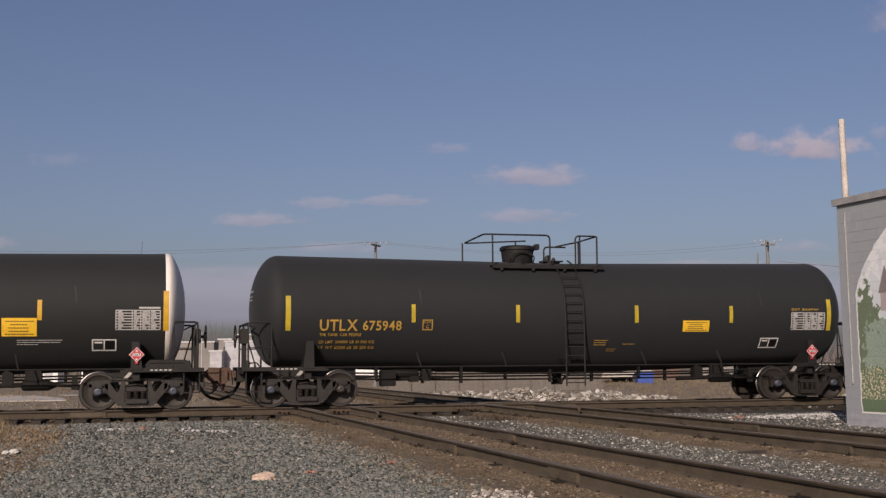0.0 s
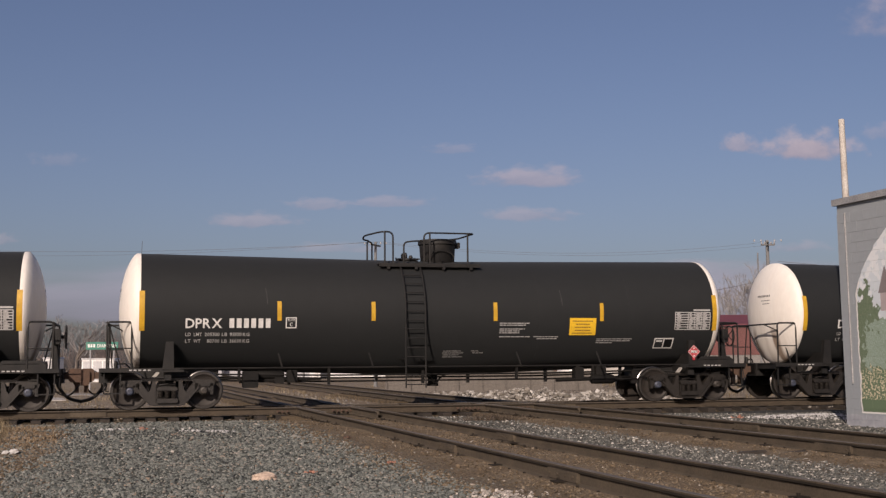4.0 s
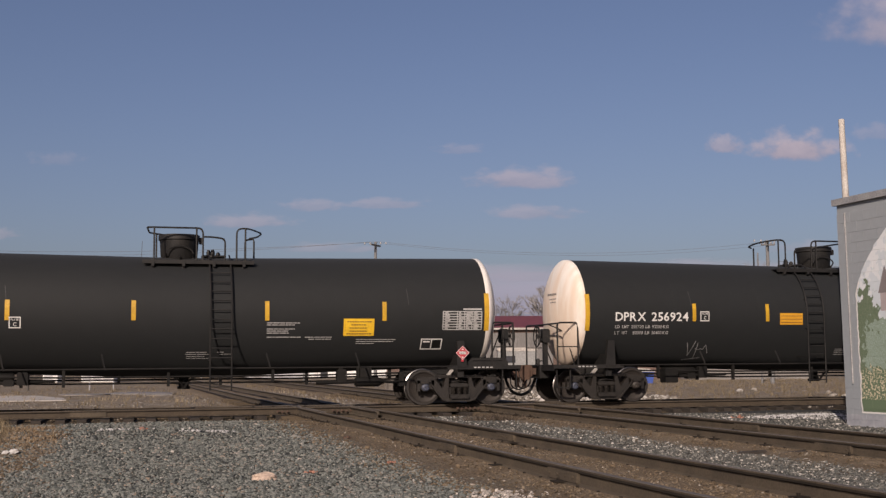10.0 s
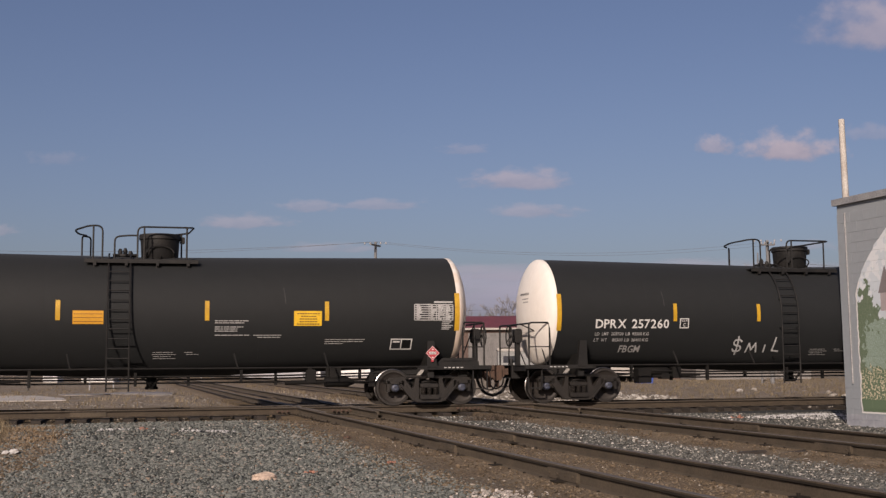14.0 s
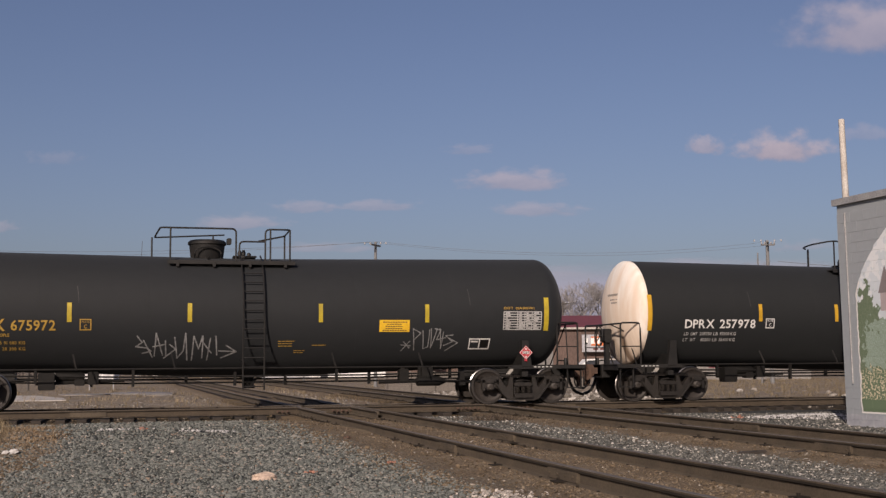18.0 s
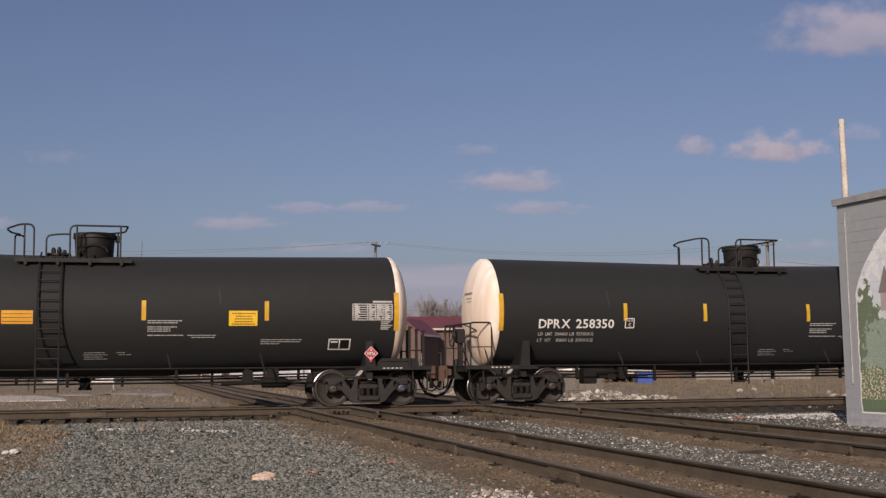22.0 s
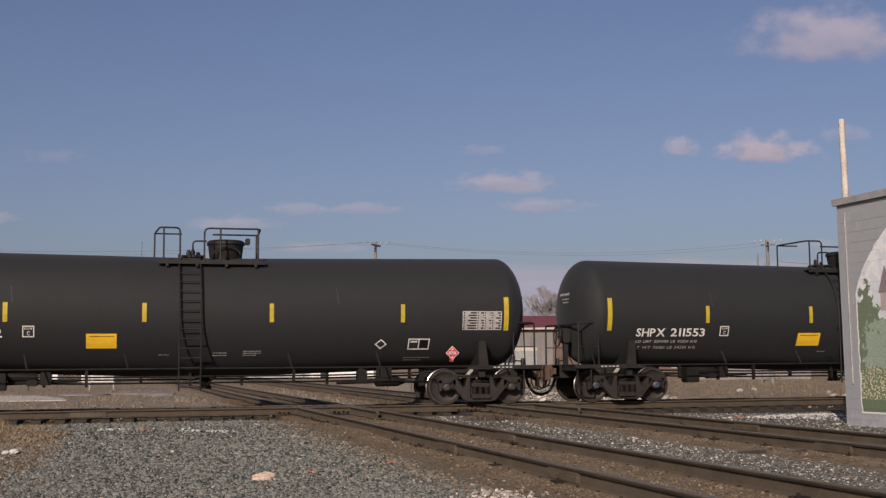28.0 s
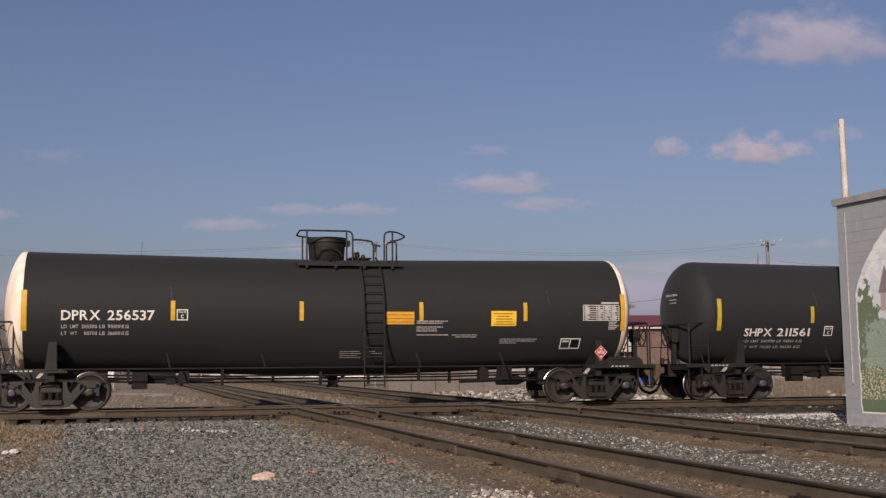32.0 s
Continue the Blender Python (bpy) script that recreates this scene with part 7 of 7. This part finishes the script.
# clouds: thin far glowing sheets that drift slowly
def cloud_paint(seed, thick, col):
    m = bpy.data.materials.new("cloud_glow")
    m.use_nodes = True
    n, l = m.node_tree.nodes, m.node_tree.links
    n.remove(n["Principled BSDF"])
    co = n.new("ShaderNodeTexCoord").outputs["Object"]
    def mt(op, a, b):
        k = n.new("ShaderNodeMath")
        k.operation = op
        for i, q in enumerate((a, b)):
            if isinstance(q, (int, float)):
                k.inputs[i].default_value = q
            else:
                l.new(q, k.inputs[i])
        return k.outputs[0]

    sep, com = n.new("ShaderNodeSeparateXYZ"), n.new("ShaderNodeCombineXYZ")
    l.new(co, sep.inputs[0])
    low = mt("MINIMUM", mt("ADD", sep.outputs["Z"], 0.15), 0.0)      # flatter below
    l.new(sep.outputs["X"], com.inputs[0])
    l.new(mt("ADD", sep.outputs["Z"], mt("MULTIPLY", low, 1.1)), com.inputs[2])
    ln = n.new("ShaderNodeVectorMath")
    ln.operation = "LENGTH"
    l.new(com.outputs[0], ln.inputs[0])
    sc = n.new("ShaderNodeVectorMath")
    sc.operation = "ADD"
    sc.inputs[1].default_value = (seed * 7.3, seed * 3.1, 0)
    l.new(co, sc.inputs[0])
    mpp = n.new("ShaderNodeMapping")
    mpp.inputs["Scale"].default_value = (1.6, 1.0, 1.0)
    l.new(sc.outputs[0], mpp.inputs[0])
    nz = n.new("ShaderNodeTexNoise")
    nz.inputs["Scale"].default_value, nz.inputs["Detail"].default_value, nz.inputs["Roughness"].default_value = 1.5, 7, 0.52
    l.new(mpp.outputs[0], nz.inputs["Vector"])
    a = n.new("ShaderNodeMath")
    a.operation = "MULTIPLY_ADD"
    l.new(nz.outputs["Fac"], a.inputs[0])
    a.inputs[1].default_value = 1.5
    a.inputs[2].default_value = -0.12
    s = n.new("ShaderNodeMath")
    s.operation = "SUBTRACT"
    l.new(a.outputs[0], s.inputs[0])
    l.new(ln.outputs["Value"], s.inputs[1])
    r = n.new("ShaderNodeMapRange")
    r.interpolation_type = "SMOOTHSTEP"
    r.inputs["From Min"].default_value, r.inputs["From Max"].default_value, r.inputs["To Max"].default_value = -0.2, 0.4, thick
    l.new(s.outputs[0], r.inputs["Value"])
    em, tr, mx = n.new("ShaderNodeEmission"), n.new("ShaderNodeBsdfTransparent"), n.new("ShaderNodeMixShader")
    # sunlit top and shaded base are painted into the glow's colour
    tone = n.new("ShaderNodeMix")
    tone.data_type = "RGBA"
    tone.inputs[6].default_value, tone.inputs[7].default_value = (col[0] * 0.72, col[1] * 0.76, col[2] * 0.84, 1), (col[0] * 1.10, col[1] * 1.08, col[2] * 1.06, 1)
    sh = n.new("ShaderNodeMapRange")
    sh.inputs["From Min"].default_value, sh.inputs["From Max"].default_value = -0.5, 0.35
    l.new(mt("ADD", sep.outputs["Z"], mt("MULTIPLY", mt("SUBTRACT", nz.outputs["Fac"], 0.5), 1.4)), sh.inputs["Value"])
    l.new(sh.outputs[0], tone.inputs[0])
    l.new(tone.outputs[2], em.inputs["Color"])
    l.new(r.outputs[0], mx.inputs[0])
    l.new(tr.outputs[0], mx.inputs[1])
    l.new(em.outputs[0], mx.inputs[2])
    l.new(mx.outputs[0], n["Material Output"].inputs["Surface"])
    return m


CLOUDS = []


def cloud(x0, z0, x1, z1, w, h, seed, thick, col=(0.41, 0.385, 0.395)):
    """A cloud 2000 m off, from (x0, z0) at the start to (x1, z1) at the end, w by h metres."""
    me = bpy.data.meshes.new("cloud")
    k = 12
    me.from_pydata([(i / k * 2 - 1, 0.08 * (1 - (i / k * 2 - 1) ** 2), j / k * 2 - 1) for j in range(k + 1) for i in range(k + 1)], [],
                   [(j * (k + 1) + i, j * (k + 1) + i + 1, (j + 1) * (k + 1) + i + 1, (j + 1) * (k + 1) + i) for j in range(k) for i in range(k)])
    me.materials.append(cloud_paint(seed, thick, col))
    ob = tagged(new("cloud", me), "soft pinkish-grey glowing sheet, fair weather cloud or horizon haze", "cloud", "clouds in the sky", "structure")
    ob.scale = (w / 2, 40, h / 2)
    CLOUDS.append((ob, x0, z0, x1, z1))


cloud(640, 364, 540, 358, 215, 92, 1, 0.92)
cloud(525, 372, 389, 365, 110, 62, 2, 0.6)
cloud(156, 317, 98, 303, 258, 69, 3, 0.6)
cloud(146, 250, 185, 269, 215, 49, 4, 0.42)
cloud(-316, 247, -364, 239, 201, 49, 5, 0.42)
cloud(-206, 274, -254, 263, 158, 40, 6, 0.35)
cloud(-76, 278, -129, 263, 201, 37, 7, 0.35)
cloud(915, 593, 650, 547, 430, 186, 9, 0.7)
cloud(783, 390, 686, 386, 129, 57, 10, 0.25)
cloud(7, 367, 75, 363, 129, 34, 8, 0.22)
cloud(-660, 352, -670, 359, 129, 49, 14, 0.15)
cloud(-177, 198, -215, 198, 244, 34, 12, 0.3)
cloud(-753, 212, -750, 261, 86, 37, 15, 0.3)
cloud(601, 192, 630, 194, 172, 37, 16, 0.3)
# wide low glowing sheets, added to paint pale haze along the horizon
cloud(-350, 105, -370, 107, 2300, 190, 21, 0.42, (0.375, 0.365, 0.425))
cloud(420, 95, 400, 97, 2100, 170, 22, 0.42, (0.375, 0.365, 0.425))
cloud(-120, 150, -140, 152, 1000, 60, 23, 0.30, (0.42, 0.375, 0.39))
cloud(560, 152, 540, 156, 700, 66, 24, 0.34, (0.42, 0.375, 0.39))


# ---- the train, from its first car in view to the last ----
def zigzag(x0, x1, z0, z1, n, seed):
    r = random.Random(seed)
    return [(x0 + (x1 - x0) * i / (n - 1) + r.uniform(-0.04, 0.04), (z0 if i % 2 else z1) + r.uniform(-0.08, 0.08)) for i in range(n)]


def loop(x, z, rx, rz, a0=0, a1=360, n=14):
    return [(x + rx * math.cos(radians(a0 + (a1 - a0) * i / n)), z + rz * math.sin(radians(a0 + (a1 - a0) * i / n))) for i in range(n + 1)]


U, S, D = "utlx", "shpx", "dprx"
CARS = [  # kind, number, ladder side, orange panel, brake end
    (U, "675948", 1, 0, -1), (D, "258107", 1, 0, 1), (D, "258274", 1, 0, -1), (D, "258347", -1, 0, 1), (D, "258185", -1, 0, -1), (D, "258131", -1, 0, -1),
    (D, "256066", 1, 1, 1), (D, "257714", -1, 0, -1), (D, "256693", 1, 1, 1), (D, "258004", -1, 0, 1), (D, "000000", -1, 0, 1), (D, "000000", 1, 0, 1),
    (D, "000000", -1, 0, -1), (D, "258188", -1, 0, -1), (D, "256963", -1, 1, -1), (D, "258451", -1, 0, -1), (D, "256980", 1, 1, 1), (D, "256801", -1, 1, -1),
    (D, "258168", -1, 0, 1), (D, "258540", 1, 0, -1), (D, "256926", -1, 1, -1), (D, "258006", 1, 0, 1), (D, "256747", 1, 1, 1), (D, "256911", 1, 1, 1),
    (D, "256924", -1, 1, -1), (D, "257360", 1, 0, 1), (D, "257057", 1, 0, -1), (D, "256820", 1, 1, 1), (D, "256826", 1, 1, -1), (D, "257989", 1, 0, -1),
    (D, "256717", 1, 1, 1), (D, "256786", -1, 1, -1), (D, "258603", -1, 0, 1), (D, "257260", -1, 0, -1), (D, "256281", -1, 1, 1), (D, "000000", 1, 1, 1),
    (D, "000000", -1, 0, -1), (D, "000000", 1, 0, 1), (D, "258907", -1, 0, -1), (D, "258932", -1, 0, -1), (D, "257037", 1, 0, 1), (D, "257978", -1, 0, -1),
    (U, "675972", 1, 0, -1), (D, "258651", -1, 0, -1), (D, "256318", -1, 1, -1), (U, "675962", 1, 0, -1), (D, "257884", -1, 0, -1), (D, "258940", 1, 0, -1),
    (D, "258223", 1, 0, 1), (D, "258350", -1, 0, -1), (D, "256865", -1, 1, -1), (D, "257059", -1, 0, -1), (D, "257701", -1, 0, 1), (D, "257474", -1, 0, -1),
    (D, "257376", -1, 0, -1), (S, "211557", -1, 0, -1), (S, "211453", -1, 0, -1), (S, "211552", -1, 0, 1), (S, "000000", -1, 0, -1), (S, "000000", -1, 0, -1),
    (S, "000000", -1, 0, 1), (S, "211391", -1, 0, -1), (S, "211553", -1, 0, -1), (S, "211572", -1, 0, -1), (S, "211535", -1, 0, -1), (U, "675930", 1, 0, -1),
    (D, "257047", 1, 0, 1), (D, "256271", 1, 1, -1), (U, "677224", -1, 0, -1), (U, "675985", 1, 0, -1), (D, "256783", 1, 1, 1), (S, "211505", 1, 0, 1),
    (S, "211561", -1, 0, -1), (D, "256537", 1, 1, 1), (D, "000000", -1, 0, 1)]

TRAIN, place = [], 0.0
for i, (kind, number, lad, orange, brake) in enumerate(CARS):
    car = tank_car(kind, number, lad, bool(orange), brake, number == "258223")
    half = LENGTH[kind] / 2
    place = half if i == 0 else place - half
    TRAIN.append((car, place))
    place = 0.0 if i == 0 else place - half
    if number == "256820":
        scrawl(car, "skull", [loop(-2.75, 1.88, 0.27, 0.24, -40, 220), [(-2.97, 1.74), (-2.9, 1.64), (-2.88, 1.55), (-2.62, 1.55), (-2.6, 1.64), (-2.54, 1.74)],
                              loop(-2.86, 1.84, 0.055, 0.06), loop(-2.62, 1.84, 0.055, 0.06), [(-2.8, 1.55), (-2.82, 1.44)], [(-2.7, 1.55), (-2.69, 1.42)], [(-2.9, 1.42), (-2.6, 1.40)]], 0.04, label="white sprayed outline of a round face")
    elif number == "256924":
        scrawl(car, "tag", [[(-4.62, 1.62), (-4.5, 1.28), (-4.38, 1.66)], [(-4.3, 1.62), (-4.3, 1.2)], zigzag(-4.3, -3.95, 1.4, 1.52, 6, 31), [(-4.6, 1.16), (-4.1, 1.22)]], 0.024, "scrawl_grey")
    elif number == "258540":
        scrawl(car, "tag", [zigzag(-2.4, -0.4, 1.25, 1.6, 17, 4), loop(-1.6, 1.55, 0.35, 0.16), loop(-1.0, 1.5, 0.3, 0.2), zigzag(-1.9, -0.5, 1.35, 1.75, 9, 8)], 0.03)
    elif number == "257260":
        scrawl(car, "tag", [loop(-2.3, 1.62, 0.12, 0.08, 20, 270), loop(-2.3, 1.46, 0.12, 0.08, 100, -170), [(-2.3, 1.78), (-2.3, 1.3)], [(-2.0, 1.36), (-1.95, 1.6), (-1.85, 1.42), (-1.75, 1.6), (-1.68, 1.36)],
                            [(-1.45, 1.36), (-1.45, 1.55)], [(-1.15, 1.75), (-1.2, 1.4), (-1.0, 1.38)]], 0.045)
        part("graffiti", None, lambda: words(Geo(), "FBGM", -5.8, -5.2, 1.38, 1.56), "letter_grey", car, "grey sprayed letters", False)
    elif number == "256318":
        part("graffiti", None, lambda: words(Geo(), "CREAK!!", 2.95, 4.25, 1.62, 1.86), "scrawl_white", car, "white sprayed letters", False)
        scrawl(car, "tag", [zigzag(2.7, 4.1, 1.30, 1.42, 16, 3), [(2.75, 1.4), (3.0, 1.55), (2.8, 1.6)], [(3.95, 1.22), (4.15, 1.32)]], 0.025)
    elif number == "675972":
        scrawl(car, "tag", [[(-2.82, 1.82), (-2.70, 1.67), (-2.85, 1.57), (-2.60, 1.54), (-2.48, 1.46), (-2.70, 1.41)], [(-2.67, 1.72), (-2.45, 1.31)], [(-2.41, 1.34), (-2.37, 1.89)], [(-2.37, 1.89), (-2.21, 1.36)], [(-2.45, 1.57), (-2.15, 1.62)], [(-2.15, 1.72), (-2.13, 1.34)], [(-2.18, 1.29), (-1.90, 1.51), (-2.05, 1.62)], [(-1.93, 1.79), (-1.86, 1.29), (-1.72, 1.46), (-1.67, 1.89)], [(-1.67, 1.89), (-1.62, 1.24)], [(-1.47, 1.82), (-1.51, 1.24)], [(-1.47, 1.82), (-1.35, 1.51), (-1.26, 1.82)], [(-1.25, 1.82), (-1.26, 1.29)], [(-1.29, 1.72), (-1.04, 1.41)], [(-1.14, 1.24), (-1.07, 1.77)], [(-0.94, 1.82), (-0.90, 1.36)], [(-0.86, 1.46), (-0.43, 1.44)], [(-0.68, 1.59), (-0.43, 1.44), (-0.80, 1.29)]],
               0.032, "scrawl_grey")
        scrawl(car, "tag", [[(3.78, 1.44), (3.99, 1.69)], [(3.76, 1.59), (4.01, 1.57)], [(3.82, 1.67), (3.99, 1.51)], [(4.12, 1.46), (4.05, 2.00)], [(4.05, 2.00), (4.26, 1.89), (4.09, 1.72)], [(4.31, 1.95), (4.36, 1.49), (4.48, 1.54), (4.49, 1.97)], [(4.53, 2.00), (4.56, 1.54)], [(4.69, 2.00), (4.56, 1.51)], [(4.76, 2.00), (4.83, 1.54)], [(4.63, 2.00), (4.79, 1.97), (4.69, 1.72), (4.93, 1.77)], [(5.13, 1.84), (4.93, 1.82), (5.13, 1.67), (4.90, 1.57)], [(4.86, 1.92), (4.83, 1.49)], [(5.00, 1.77), (5.27, 1.64), (4.96, 1.44)]],
               0.026, "scrawl_grey")
    elif number == "675985":
        scrawl(car, "tag", [zigzag(-7.0, -6.4, 1.6, 2.2, 8, 2), loop(-6.75, 2.05, 0.25, 0.3)], 0.06, "scrawl_green", "green and white sprayed graffiti")
        scrawl(car, "tag", [zigzag(-2.0, -0.9, 1.3, 1.7, 12, 12)], 0.03, "letter_grey")
        scrawl(car, "tag", [zigzag(3.0, 4.7, 1.3, 1.6, 12, 13)], 0.05, "scrawl_green", "green sprayed graffiti")
    elif number == "677224":
        scrawl(car, "tag", [zigzag(-3.0, -2.3, 1.5, 1.95, 12, 21), [(-3.1, 1.5), (-2.3, 1.72)]], 0.025, "scrawl_dim")
    elif number == "256693":
        scrawl(car, "tag", [zigzag(-4.6, -3.2, 1.5, 1.85, 14, 22)], 0.04, "scrawl_blue", "dark blue sprayed graffiti")
    elif number in ("257884", "257059"):
        x = -0.1 if number == "257884" else 0.75
        part("paint_patch", None, lambda: patch(Geo(), x, x + 0.8, 1.25, 1.70, 0.007, 0, 0.03), "patch_yellow", car, "bright yellow painted patch", False)
        if number == "257059":
            part("paint_patch", None, lambda: patch(Geo(), -6.9, -4.35, 1.2, 2.4, 0.004), "patch_black", car, "glossy black repainted patch", False)
    elif number == "256801":
        for x in (-3.95, -2.25, 1.4, 3.7):
            part("paint_patch", ("dark", x), lambda: patch(Geo(), x, x + 0.75, 1.5, 1.78, 0.005), "patch_black", car, "darker repainted patch", False)


def motions():
    """The train runs along the main line."""
    for car, start in TRAIN:
        walk(car, [(t, Matrix.Translation(NRM * OFF + HEADING * (start + run)) @ Matrix.Rotation(TH, 4, "Z")) for t, run in TRAVEL])
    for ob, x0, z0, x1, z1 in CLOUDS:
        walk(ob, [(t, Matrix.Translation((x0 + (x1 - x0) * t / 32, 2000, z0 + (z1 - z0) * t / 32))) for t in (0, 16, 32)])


motions()
